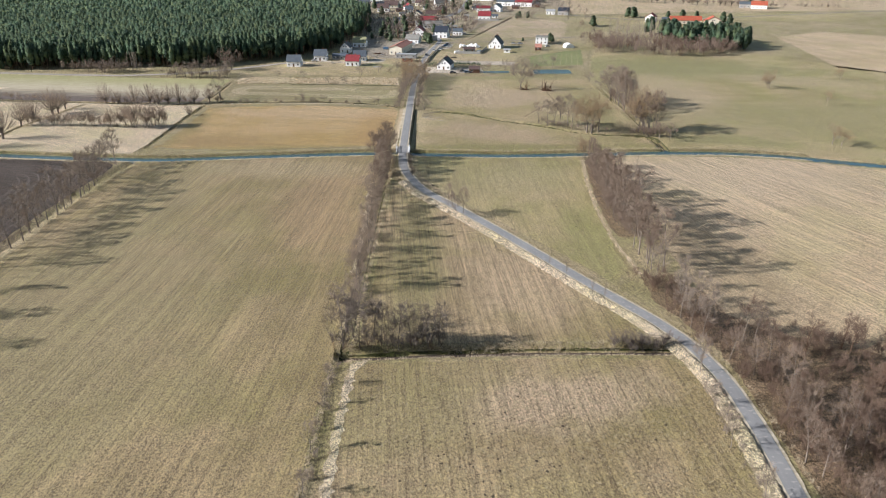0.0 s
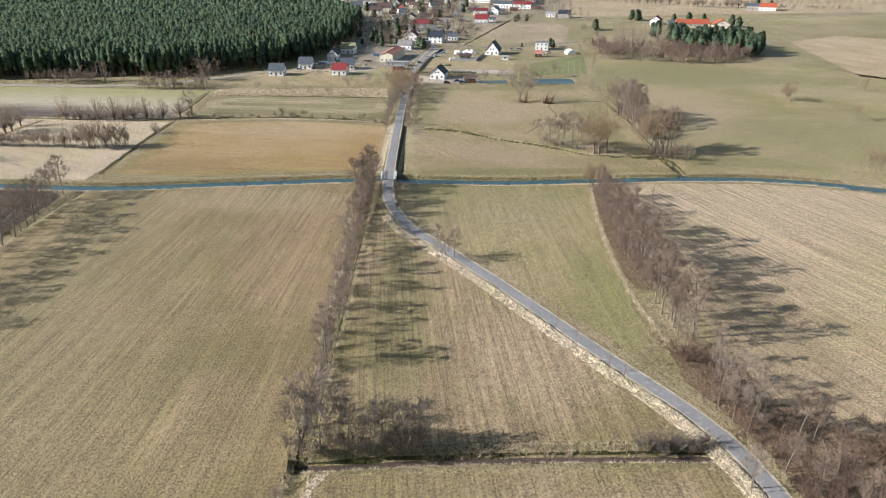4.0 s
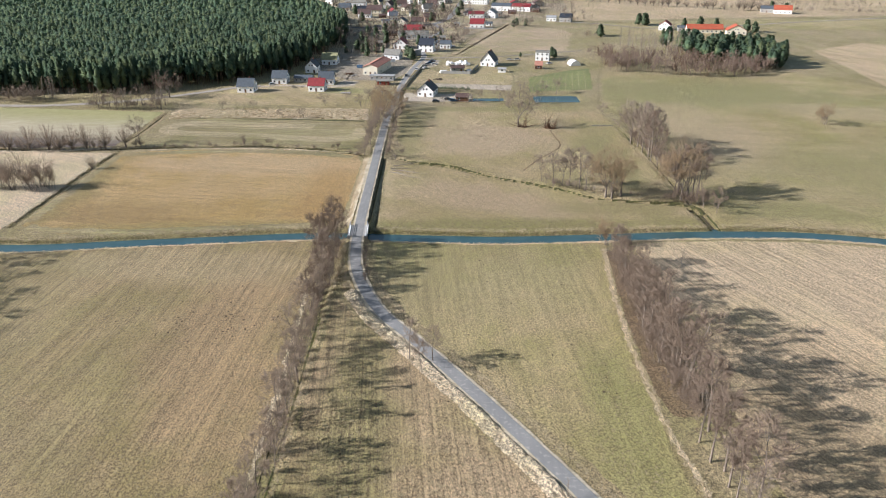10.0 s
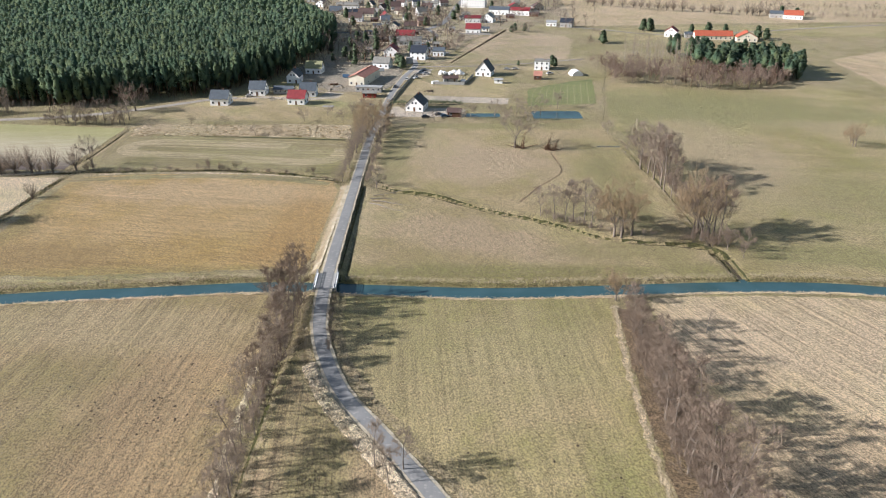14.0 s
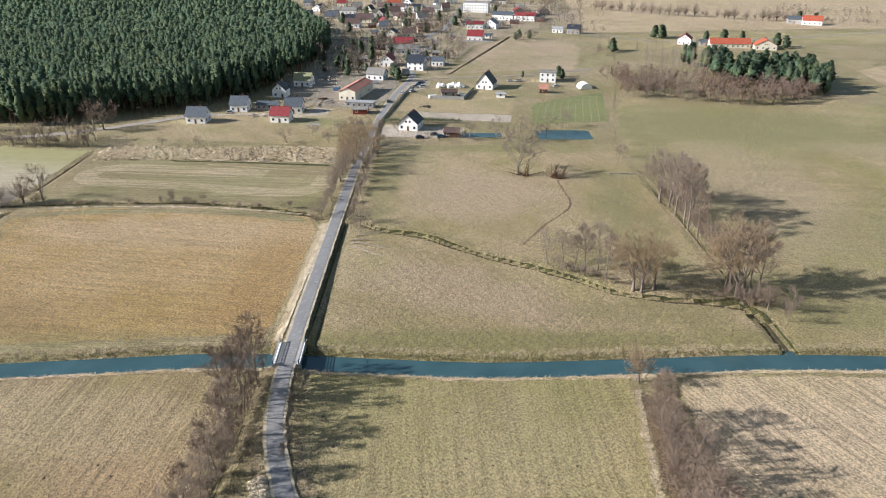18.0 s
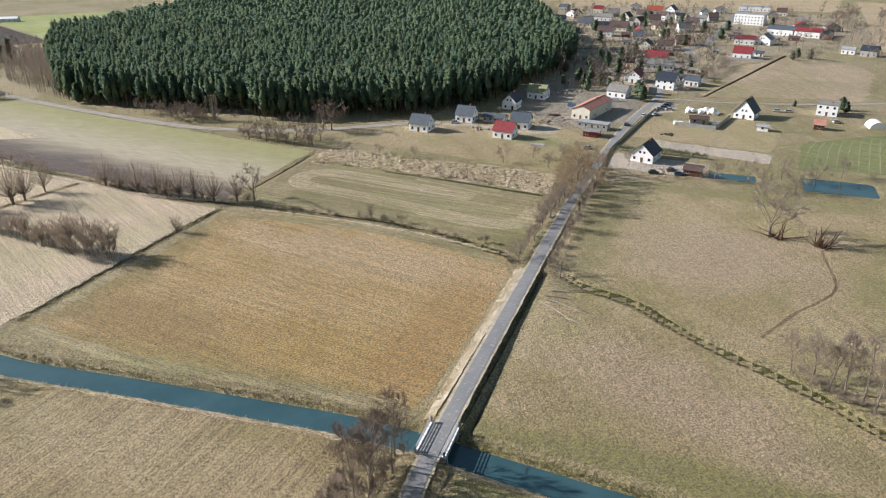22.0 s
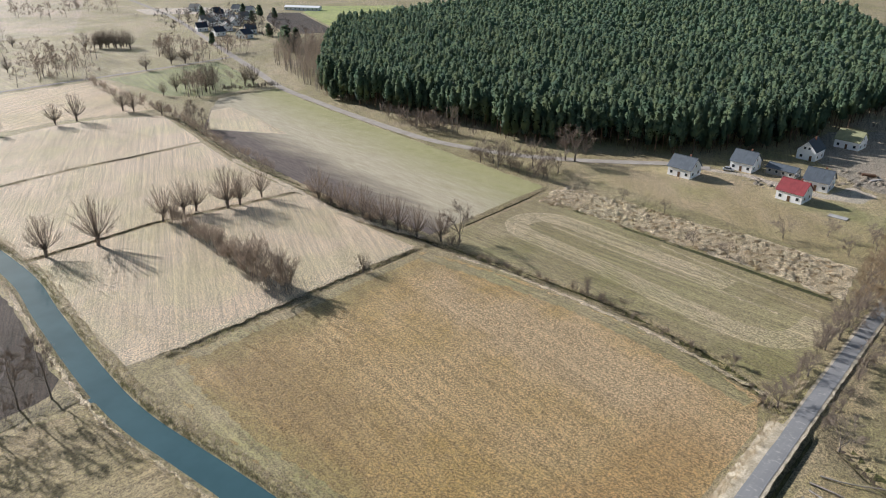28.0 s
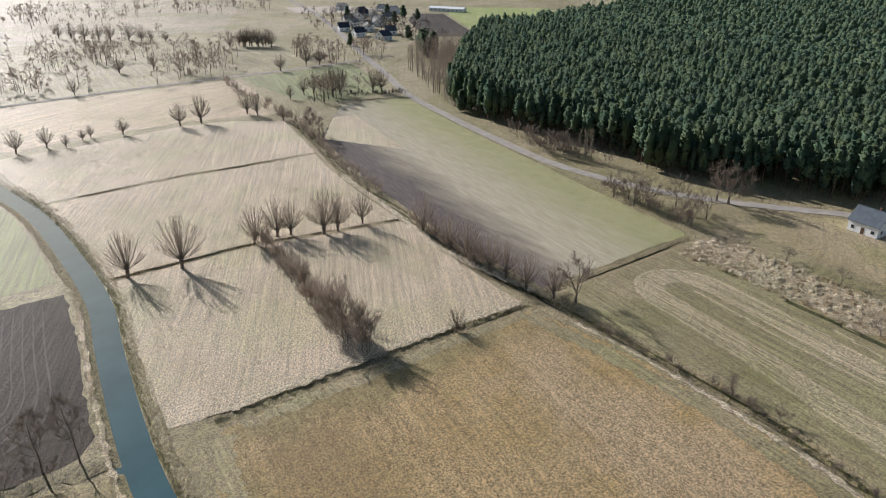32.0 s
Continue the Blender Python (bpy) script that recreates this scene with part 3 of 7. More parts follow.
field("field_plain_north", [(160, 830), (200, 1250), (700, 1150), (700, 880), (480, 858), (330, 850)], m_tilled, "wide pale field beyond the tree rows")
field("field_plain_village", [(-140, 1085), (-140, 1300), (190, 1300), (165, 1120), (20, 1130)], m_tilled, "wide pale field behind the village")
field("field_lime_far", [(-622, 752), (-500, 695), (-488, 760), (-520, 840), (-600, 870), (-660, 800)], m_lime, "pale yellow-green field beyond the pine wood")
field("field_dark_far", [(-500, 652), (-481, 677), (-500, 691), (-622, 748), (-645, 725), (-600, 690), (-540, 660)], m_plough, "dark ploughed field near the hamlet")
field("field_sand_far", [(-775, 640), (-722, 628), (-668, 690), (-688, 722), (-745, 702)], m_sand, "bare pale sand pit near the hamlet")
field("field_far_west", [(-440, 330), (-440, 450), (-520, 470), (-560, 330)], m_mown, "hazy meadow beyond the far lane")
field("field_far_ochre", [(-442, 455), (-446, 545), (-540, 575), (-600, 480), (-525, 474)], m_mown, "ochre pasture beyond the far lane")
field("field_far_plain", [(-650, 330), (-640, 520), (-900, 640), (-1500, 700), (-1500, 100), (-700, 150)], m_yard, "distant pale plain")


def ribbon(name, line, half, material, label, z=0.1, lift=None, category="road", rng_amount=0.0, step=2.5):
    """A strip that follows a line on the ground."""
    rng = random.Random(name)
    pts = curve_points([(*p, 0) for p in line], step)
    verts, faces = [], []
    for i, p in enumerate(pts):
        d = (pts[min(i + 1, len(pts) - 1)] - pts[max(i - 1, 0)]).normalized()
        n = Vector((-d.y, d.x, 0))
        zz = z + (lift(p.y) if lift else 0)
        for s in (1, 0, -1):
            q = p + n * (s * (half + rng.uniform(-rng_amount, rng_amount)))
            verts.append((q.x, q.y, zz + (0.03 if s == 0 else 0)))
    for i in range(len(pts) - 1):
        for j in (0, 1):
            a = 3 * i + j
            faces.append((a, a + 1, a + 4, a + 3))
    me = mesh_of(name, verts, faces, material, smooth=True)
    if me.polygons[0].normal.z < 0:
        me.flip_normals()
    return tagged(new(name, me), label, category, kind="structure")


ribbon("verge", ROAD, 2.2, m_verge, "pale trodden verge of dry grass and gravel", -0.03, road_height, "verge", 0.14, 1.5)
ribbon("road", ROAD, 1.55, m_asphalt, "narrow grey asphalt lane with worn edges", 0.03, road_height, "road", 0.06)
ribbon("lane_east", [(14, 629), (25, 632), (54, 633.5), (82, 640), (100, 646), (135, 660)], 1.5, m_dirt, "gravel lane between the plots", 0.12, rng_amount=0.2)
ribbon("road_main", [(-60, 790), (-20, 797), (20, 813), (34, 847), (43.5, 899), (50, 968), (60, 1052), (75, 1150)], 3.2, m_asphalt, "village main road of grey asphalt", 0.12)
ribbon("road_village", [(16.5, 640), (12, 690), (20, 730), (30, 770), (22, 812)], 1.9, m_asphalt, "village lane", 0.13)
ribbon("road_forest", [(-900, 690), (-700, 640), (-552, 591), (-461, 559), (-388, 534), (-332, 514), (-288, 505.5), (-236, 497.5), (-193, 493.5), (-167, 497), (-146, 503), (-125, 514), (-108, 526), (-94, 536), (-80, 541)], 2.4, m_dirt, "pale sandy road along the edge of the pine wood", 0.11, rng_amount=0.25)
ribbon("lane_far", [(-425, 250), (-432, 329), (-436, 387), (-437, 494), (-440, 553)], 2.0, m_dirt, "straight lane across the far meadows", 0.11, rng_amount=0.2)
ribbon("track_east", [(113, 492), (120, 525), (127, 560), (140, 614), (164, 731), (183, 814)], 0.5, m_mown, "worn field track", 0.09, rng_amount=0.3)
ribbon("road_far_east", [(140, 828), (174, 811), (220, 778), (300, 790), (365, 812), (474, 842), (700, 900)], 2.2, m_dirt, "pale road behind the farm", 0.12, rng_amount=0.2)
# bleached matted grass beside lanes, hedges and ditches
for line, half in [([(-1.9, 60), (-2.0, 120), (-1.8, 150), (1, 157)], 1.1), ([(77, 306), (75.3, 294), (73.5, 276), (72, 255), (71.5, 235), (72, 220), (74, 200)], 0.55), 
                   ([(-115.2, 330), (-115.2, 385), (-114, 406)], 1.1), ([(-117, 414), (-150, 409.5), (-182, 413), (-230, 417.5)], 1.2),
                   ([(-9, 279), (-7.2, 240), (-7.2, 200)], 0.7), ([(-8, 404.5), (-40, 410.6), (-75, 412.4), (-100, 410.8)], 0.6)]:
    ribbon("grass_strip", line, half, m_straw, "strip of bleached matted grass", 0.016, None, "grass", 0.6, 1.2)
for a, b in ((60, 150), (150, 282)):
    side = [Vector((x, y, 0)) for x, y in road_line if a - 4 < y < b + 4]
    line = []
    for p, q in zip(side, side[1:]):
        d = (q - p).normalized()
        line.append((p.x - d.y * 3.9, p.y + d.x * 3.9))
    # a rough berm that falls from the lane to the field
    rng = random.Random(a)
    side = curve_points([(*q, 0) for q in line], 0.7)
    verts, faces = [], []
    for i, p in enumerate(side):
        d = (side[min(i + 1, len(side) - 1)] - side[max(i - 1, 0)]).normalized()
        top = float(road_height(p.y)) + 0.35 + 0.15 * math.sin(i * 0.23) + rng.uniform(-0.15, 0.15)
        for j, (u, v) in enumerate(((-1.6, 0.7), (-1.0, 1.0), (-0.4, 0.85), (0.2, 0.6), (0.8, 0.42), (1.4, 0.2), (1.9, -0.1))):
            h = v * top
            q = p + Vector((-d.y, d.x, 0)) * (u + (rng.uniform(-0.2, 0.2) if j else 0))
            verts.append((q.x, q.y, h + (rng.uniform(-0.17, 0.17) if 0 < j < 6 else -0.05)))
        if i:
            for j in range(6):
                n = 7 * (i - 1) + j
                faces.append((n, n + 1, n + 8, n + 7))
    me = mesh_of("bank", verts, faces, m_straw)
    if sum(f.normal.z for f in me.polygons) < 0:
        me.flip_normals()
    tagged(new("bank", me), "lumpy bank of bleached matted grass beside the lane", "bank", kind="structure")
south_bank = [(p[0], p[1] - 4.9) for p in RIVER if -200 < p[0] < 175]
ribbon("grass_strip", south_bank, 0.5, m_reed, "strip of bleached matted grass on the river bank", 0.03, None, "grass", 0.5, 1.5)
for line, half in [([(-109, 330), (-109, 404)], 1.6), ([(-108, 404), (-75, 408), (-48, 407.6), (-28, 404.6), (-9, 399)], 2.2), ([(-108, 326), (-95, 322.5), (-69, 322), (-40, 324), (-10, 326)], 2.0)]:
    ribbon("grass_margin", line, half, m_mown, "olive grass margin of the golden field", 0.012, None, "grass", 0.8, 1.5)
ribbon("path", [(60.5, 380), (66, 390), (70.2, 397), (76, 405), (79.8, 411.6), (80.8, 419), (80.2, 428), (79.5, 439)], 0.42, m_litter, "narrow dark trodden path across the pasture", 0.015, None, "path", 0.18, 1.5)
ribbon("puddle", [(101, 446.5), (106, 447), (111, 446)], 0.6, m_water, "shallow puddle in the wet hollow", 0.015, None, "puddle", 0.3, 1.5)
# wheel marks that curl at the headland of the ploughed field
for i in range(7):
    o = i * 3.1
    ribbon("wheel_mark", [(-123.5 - o, 215), (-123.5 - o, 262), (-125 - o, 284 - o * 0.3), (-130 - o, 296 - o * 0.5), (-141 - o * 0.6, 301 - o * 0.7), (-160, 303 - o * 0.75), (-184, 306 - o * 0.7)], 0.16, m_furrow, "curled wheel mark in the ploughed soil", 0.012, None, "wheel mark", 0.1)
# hay swaths of the mown meadow
LOOP = [(-8.6, 444), (-10, 433), (-15, 427.5), (-25.5, 426), (-42, 429), (-62, 433), (-83, 436.5), (-97, 438.5), (-102.5, 444), (-101, 451), (-93.7, 454.7), (-80, 453.8), (-69, 452.5), (-49, 449.6), (-30, 447)]


def offset_line(line, o, step=3.0):
    """The line moved sideways by o metres."""
    pts = curve_points([(*p, 0) for p in line], step)
    out = []
    for p, q in zip(pts, pts[1:]):
        d = (q - p).normalized()
        out.append((p.x - d.y * o, p.y + d.x * o))
    return out


for i, o in enumerate((-3.4, -2.3, -1.2, 0.0, 1.1, 2.3, 3.6)):
    ribbon("hay_swath", offset_line(LOOP, o), 0.42 if i % 2 else 0.6, m_swath, "pale looping row of cut grass", 0.02 + 0.004 * i, None, "hay swath", 0.28, 1.2)
for i, line in enumerate([[(-92, 449), (-70, 446), (-45, 443.5), (-18, 441)], [(-60, 459), (-35, 454), (-10, 449)]]):
    ribbon("hay_swath", line, 0.5, m_swath, "faint row of cut grass", 0.018, None, "hay swath", 0.35, 1.2)



def drape(name, line, half, material, label, category="ditch", up=0.03):
    """A strip that lies on the slopes of a ditch."""
    rng = random.Random(label + str(line[0]))
    pts = curve_points([(*p, 0) for p in line], 1.2)
    at = []
    for i, p in enumerate(pts):
        d = (pts[min(i + 1, len(pts) - 1)] - pts[max(i - 1, 0)]).normalized()
        wide = half * rng.uniform(0.9, 1.1)
        at += [(p.x - d.y * wide * u, p.y + d.x * wide * u) for u in (1, 0.6, 0.3, 0, -0.3, -0.6, -1)]
    at = np.array(at)
    z = land(at[:, 0], at[:, 1]) + up
    faces = [(7 * i + j, 7 * i + j + 1, 7 * i + j + 8, 7 * i + j + 7) for i in range(len(pts) - 1) for j in range(6)]
    me = mesh_of(name, np.column_stack([at, z]).tolist(), faces, material, smooth=True)
    if sum(f.normal.z for f in me.polygons) < 0:
        me.flip_normals()
    return tagged(new(name, me), label, category, kind="structure")


# sedge strips with ditch shade put into their colour, chiefly shade beside the lane
for n, half in ((3, 1.8), (12, 0.95), (4, 0.9), (6, 1.2), (2, 1.1), (7, 0.8), (1, 1.5)):
    drape("ditch_bank", DITCHES[n][0], half, m_sedge_shade, "dark green sedge on the slopes of a ditch")
drape("verge_bank", [(-3.3, 324), (-3.2, 345), (-2.9, 370), (-2.6, 396)], 1.7, m_verge, "pale trodden grass bank west of the lane", "verge", 0.05)
drape("ditch_bank", [(-95, 465.5), (-77, 463.5), (-58, 462.2), (-42, 461), (-25, 459), (-10, 457.5)], 0.9, m_sedge_shade, "wet dark furrow before the reed belt")
# dark mud strips that also paint shade into the open ditches, green rows of the garden plot
for n, half, z in ((3, 0.7, -1.25), (4, 0.4, -0.6), (6, 0.5, -0.82), (5, 0.4, -0.6), (1, 0.7, -1.7)):
    ribbon("ditch_mud", DITCHES[n][0], half, m_mole, "wet dark mud and painted shade on the bottom of a ditch", z, None, "mud", 0.15, 2.0)
for i in range(9):
    ribbon("garden_row", [(81 + i * 4.0, 523 + i * 0.4), (86 + i * 4.2, 552 + i * 2), (90 + i * 4.1, 566 + i * 2.3)], 0.2, m_winter, "row of young green plants in the garden plot", 0.012, None, "garden row", 0.15)
# water
wl_pts = curve_points([(*q, 0) for q in RIVER], 5)
verts, faces = [], []
for i, p in enumerate(wl_pts):
    d = (wl_pts[min(i + 1, len(wl_pts) - 1)] - wl_pts[max(i - 1, 0)]).normalized()
    for s in (-1, 1):
        verts.append((p.x - d.y * 4.6 * s, p.y + d.x * 4.6 * s, -0.95))
    if i:
        faces.append((2 * i - 2, 2 * i, 2 * i + 1, 2 * i - 1))
me = mesh_of("river", verts, faces, m_water)
if me.polygons[0].normal.z < 0:
    me.flip_normals()
tagged(new("river", me), "narrow dark blue-green canal-like river", "river", kind="structure")
for (cx, cy), rx, ry in PONDS:
    ring = [(cx + rx * 1.1 * math.copysign(abs(math.cos(a)) ** 0.22, math.cos(a)), cy + ry * 1.1 * math.copysign(abs(math.sin(a)) ** 0.22, math.sin(a)), -0.45) for a in np.linspace(0, 2 * math.pi, 24, endpoint=False)]
    tagged(new("pond", mesh_of("pond", ring, [tuple(range(24))], m_water)), "small still garden pond", "pond", kind="structure")

# ---- plants ----


def tri_mesh(name, V, F, mats, slots=None, normals=None):
    """A mesh from arrays of corners and triangles."""
    V, F = np.asarray(V, np.float32).reshape(-1, 3), np.asarray(F, np.int32).reshape(-1, 3)
    me = bpy.data.meshes.new(name)
    me.vertices.add(len(V))
    me.vertices.foreach_set("co", V.ravel())
    me.loops.add(F.size)
    me.loops.foreach_set("vertex_index", F.ravel())
    me.polygons.add(len(F))
    me.polygons.foreach_set("loop_start", np.arange(0, F.size, 3, dtype=np.int32))
    for m in mats:
        me.materials.append(m)
    if slots is not None:
        me.polygons.foreach_set("material_index", np.asarray(slots, np.int32))
    me.update(calc_edges=True)
    if normals is not None:
        me.polygons.foreach_set("use_smooth", [True] * len(F))
        me.normals_split_custom_set_from_vertices(np.asarray(normals, np.float32))
    return me


class Heap:
    """Corners and triangles that grow piece by piece."""

    def __init__(self):
        self.V, self.F = [], []

    def tube(self, a, b, ra, rb, n=4):
        d = (b - a).normalized()
        u = d.orthogonal().normalized()
        v = d.cross(u)
        k = len(self.V)
        for p, r in ((a, ra), (b, rb)):
            for i in range(n):
                t = 2 * math.pi * i / n
                self.V.append(p + (u * math.cos(t) + v * math.sin(t)) * r)
        for i in range(n):
            j = (i + 1) % n
            self.F += [(k + i, k + j, k + n + j), (k + i, k + n + j, k + n + i)]

    def spike(self, a, b, w, rng):
        d = (b - a)
        s = d.cross(Vector((rng.uniform(-1, 1), rng.uniform(-1, 1), rng.uniform(-1, 1)))).normalized() * w * 0.5
        k = len(self.V)
        self.V += [a - s, a + s, b]
        self.F.append((k, k + 1, k + 2))

    def mesh(self, name, material):
        return tri_mesh(name, [tuple(v) for v in self.V], self.F, [material])


def lean(d, angle, rng):
    """A direction turned off d by about that angle, in radians."""
    u = d.orthogonal().normalized()
    u.rotate(Matrix.Rotation(rng.uniform(0, 2 * math.pi), 3, d))
    return (d * math.cos(angle) + u * math.sin(angle)).normalized()


def limb(wood, twigs, rng, p, d, length, r, level, up, twig_len, fan):
    """A limb that wanders, forks into lesser limbs, and ends in twigs."""
    n = 3 if level else 4
    for i in range(n):
        q = p + d * (length / n)
        if r > 0.018:
            wood.tube(p, q, r, r * 0.78, 5 if r > 0.12 else 3)
        else:
            wood.spike(p, q + d * 0.1, max(0.035, r * 1.8), rng)
        r *= 0.78
        if level > 0 and i > 0:
            for _ in range(2):
                limb(wood, twigs, rng, q, lean(d, rng.uniform(0.45, 0.95) * fan, rng), length * rng.uniform(0.42, 0.6), r * 0.62, level - 1, up, twig_len, fan)
        if level == 0:
            for _ in range(5):
                t = lean(d, rng.uniform(0.3, 1.15), rng)
                t = (t + Vector((0, 0, up))).normalized()
                s = p.lerp(q, rng.random())
                twigs.spike(s, s + t * twig_len * rng.uniform(0.5, 1.25), rng.uniform(0.032, 0.054), rng)
        p = q
        d = (lean(d, rng.uniform(0.05, 0.22), rng) + Vector((0, 0, up * 0.25))).normalized()


def shape_tall(rng, wood, twigs, arms=3):
    """An alder or ash: one stem with rising limbs, about 12 m."""
    p, h = Vector((0, 0, -0.2)), 12.0
    d, r = Vector((rng.uniform(-0.05, 0.05), rng.uniform(-0.05, 0.05), 1)).normalized(), 0.20
    for i in range(9):
        q = p + d * (h * 0.92 / 9)
        wood.tube(p, q, r, r * 0.86, 6)
        r *= 0.86
        if i > 1:
            for _ in range(arms):
                limb(wood, twigs, rng, q, lean(Vector((0, 0, 1)), rng.uniform(0.55, 1.0), rng), (4.4 - 0.33 * i) * rng.uniform(0.7, 1.15), r * 0.45, 1, 0.3, 1.25, 1.15)
        p, d = q, lean(d, rng.uniform(0.02, 0.1), rng)


def shape_round(rng, wood, twigs):
    """A broad crown on a short forked stem, about 10 m."""
    wood.tube(Vector((0, 0, -0.2)), Vector((0, 0, 1.8)), 0.30, 0.24, 7)
    for i in range(7):
        tilt = rng.uniform(0.1, 1.05)
        limb(wood, twigs, rng, Vector((0, 0, 1.6 + 0.25 * i)), lean(Vector((0, 0, 1)), tilt, rng), rng.uniform(4.6, 6.0) * (1.08 - 0.28 * tilt), 0.11, 2, 0.16, 1.05, 1.1)


def shape_pollard(rng, wood, twigs):
    """A pollard willow: a thick short trunk with a knob and an egg-shaped head of fine rods, about 10 m."""
    lx = rng.uniform(-0.4, 0.4)
    wood.tube(Vector((0, 0, -0.2)), Vector((lx * 0.5, 0, 1.0)), 0.42, 0.34, 7)
    wood.tube(Vector((lx * 0.5, 0, 1.0)), Vector((lx, 0.1, 1.9)), 0.34, 0.52, 7)
    wood.tube(Vector((lx, 0.1, 1.9)), Vector((lx, 0.1, 2.4)), 0.52, 0.26, 7)
    for i in range(66):
        d = lean(Vector((0, 0, 1)), 1.12 * rng.random() ** 0.85, rng)
        p, n = Vector((lx, 0.1, 2.1)) + d * 0.3, rng.uniform(7.4, 10.0) * (0.36 + 0.64 * d.z ** 1.6)
        m = p + d * n * 0.45
        e = m + (d + Vector((0, 0, 0.35))).normalized() * n * 0.55
        wood.tube(p, m, 0.05 if i % 3 else 0.09, 0.028, 3)
        wood.spike(m, e, 0.055, rng)
        for j in range(28):
            t = rng.uniform(0.3, 1.0)
            q = p.lerp(m, t / 0.45) if t < 0.45 else m.lerp(e, (t - 0.45) / 0.55)
            twigs.spike(q, q + (lean(d, rng.uniform(0.2, 0.6), rng) + Vector((0, 0, 0.5))).normalized() * rng.uniform(0.8, 1.7), rng.uniform(0.04, 0.062), rng)


def shape_bush(rng, wood, twigs, stems=10):
    """A many-stemmed bush, about 4 m."""
    for _ in range(stems):
        a = rng.uniform(0, 2 * math.pi)
        p = Vector((math.cos(a), math.sin(a), 0)) * rng.uniform(0, 0.9) + Vector((0, 0, -0.1))
        limb(wood, twigs, rng, p, lean(Vector((0, 0, 1)), rng.uniform(0.05, 0.6), rng), rng.uniform(2.4, 3.9), 0.035, 1, 0.45, 1.1, 0.85)


def shape_sapling(rng, wood, twigs):
    """A thin young tree, about 6 m."""
    wood.tube(Vector((0, 0, -0.1)), Vector((0, 0, 3)), 0.07, 0.05, 5)
    wood.tube(Vector((0, 0, 3)), Vector((0.1, 0, 6)), 0.05, 0.015, 4)
    for i in range(9):
        limb(wood, twigs, rng, Vector((0, 0, 2.2 + i * 0.38)), lean(Vector((0, 0, 1)), rng.uniform(0.4, 0.8), rng), rng.uniform(1.0, 1.9), 0.02, 0, 0.3, 0.6, 1)


SHAPES = {"tall": (shape_tall, "bare_tree"), "round": (shape_round, "bare_tree"), "pollard": (shape_pollard, "pollard_willow"), "bush": (shape_bush, "bush"), "sapling": (shape_sapling, "sapling")}
LABELS = {"tall": "tall bare brown tree without leaves", "round": "broad bare tree with a rounded twiggy crown", "pollard": "leafless pollard willow with a fan of thin rods",
          "bush": "bare brown many-stemmed bush", "sapling": "thin bare roadside sapling"}
templates = {}
grove = random.Random(11)


def plant(shape, x, y, size=1.0, twig=None, group="", label="", z=None, variant=None):
    """One bare tree or bush; size scales it, twig is the crown's material."""
    twig = twig or m_twig
    v = grove.randrange(4) if variant is None else variant
    key = (shape, v, twig.name)
    turn = grove.uniform(0, 360)
    z = float(land(np.array([x]), np.array([y]))[0]) if z is None else z
    wide = size * grove.uniform(0.92, 1.1)
    m = pose(x, y, z, 0, 0, turn)
    make, name = SHAPES[shape]
    if key not in templates:
        rng = random.Random(shape + str(v))
        wood, twigs = Heap(), Heap()
        make(rng, wood, twigs)
        e = thing(name, (x, y, z), turn, label or LABELS[shape], "bush" if shape == "bush" else "tree", group)
        part("stem" if shape == "bush" else "trunk", wood.mesh("wood", m_bark), None, e)
        part("crown", twigs.mesh("crown", twig), None, e, "fine leafless twigs")
        e.scale = (wide, wide, size)
        templates[key] = (e, wide, size)
        return e
    e, w0, s0 = templates[key]
    o = copy_thing(e, m @ Matrix.Diagonal((wide / w0, wide / w0, size / s0, 1)))
    o["label"], o["group"] = label or LABELS[shape], group
    return o


MASS = {}


def scrub(x, y, size, twig=None, label="", form="bush"):
    """A bush or tree of a thicket that is joined into one mesh at the end."""
    MASS.setdefault((label, twig or m_twig), []).append((x, y, size, form))


def row(shape, line, gap, size, twig=None, group="", label="", wander=1.0, vary=0.25, mass=False):
    """Plants along a line, with uneven gaps; mass: as part of a joined thicket."""
    left = 0.0
    for (ax, ay), (bx, by) in zip(line, line[1:]):
        n = math.hypot(bx - ax, by - ay)
        t = left
        while t < n:
            x, y = ax + (bx - ax) * t / n + grove.gauss(0, wander * 0.5), ay + (by - ay) * t / n + grove.gauss(0, wander * 0.5)
            k = size * grove.uniform(1 - vary, 1 + vary)
            if mass:
                scrub(x, y, k, twig, label, shape)
            else:
                plant(shape, x, y, k, twig, group, label)
            t += gap * grove.uniform(0.6, 1.4)
        left = t - n


G = "hedge along the pasture ditch"
for x, y, s in [(-5, 163.5, 1.1), (-1, 162.5, 0.9), (4, 163.4, 0.85), (8, 162.6, 0.9), (11, 163.5, 0.85), (15, 163, 0.9), (17.5, 163.8, 0.85), (-3, 167, 0.9), (2, 166, 0.85)]:
    plant("tall", x, y, s, m_twig_dark, "trees at the ditch corner", "bare alder at the ditch corner")
plant("round", -5, 170, 1.35, None, "", "gnarled wide bare tree beside the ditch", variant=1)
row("bush", [(-6, 162), (18.5, 162.6)], 1.5, 0.85, m_twig_dark, "thicket at the ditch corner", "dense dark thicket at the ditch", mass=True)
row("bush", [(58, 163), (72, 163)], 1.8, 0.8, m_twig_dark, "thicket by the lane", "low dark bush over the ditch")
row("bush", [(-5.5, 100), (-5.5, 155)], 7.0, 0.5, None, G, "small bare bush on the ditch bank")
row("bush", [(-5, 180), (-4, 290)], 4.0, 0.8, m_twig_hazel, G, "gauzy pale-brown bush in the pasture hedge")
row("tall", [(-4.6, 190), (-4, 290)], 4.2, 0.92, m_twig_hazel, G, "slim bare tree in the pasture hedge")
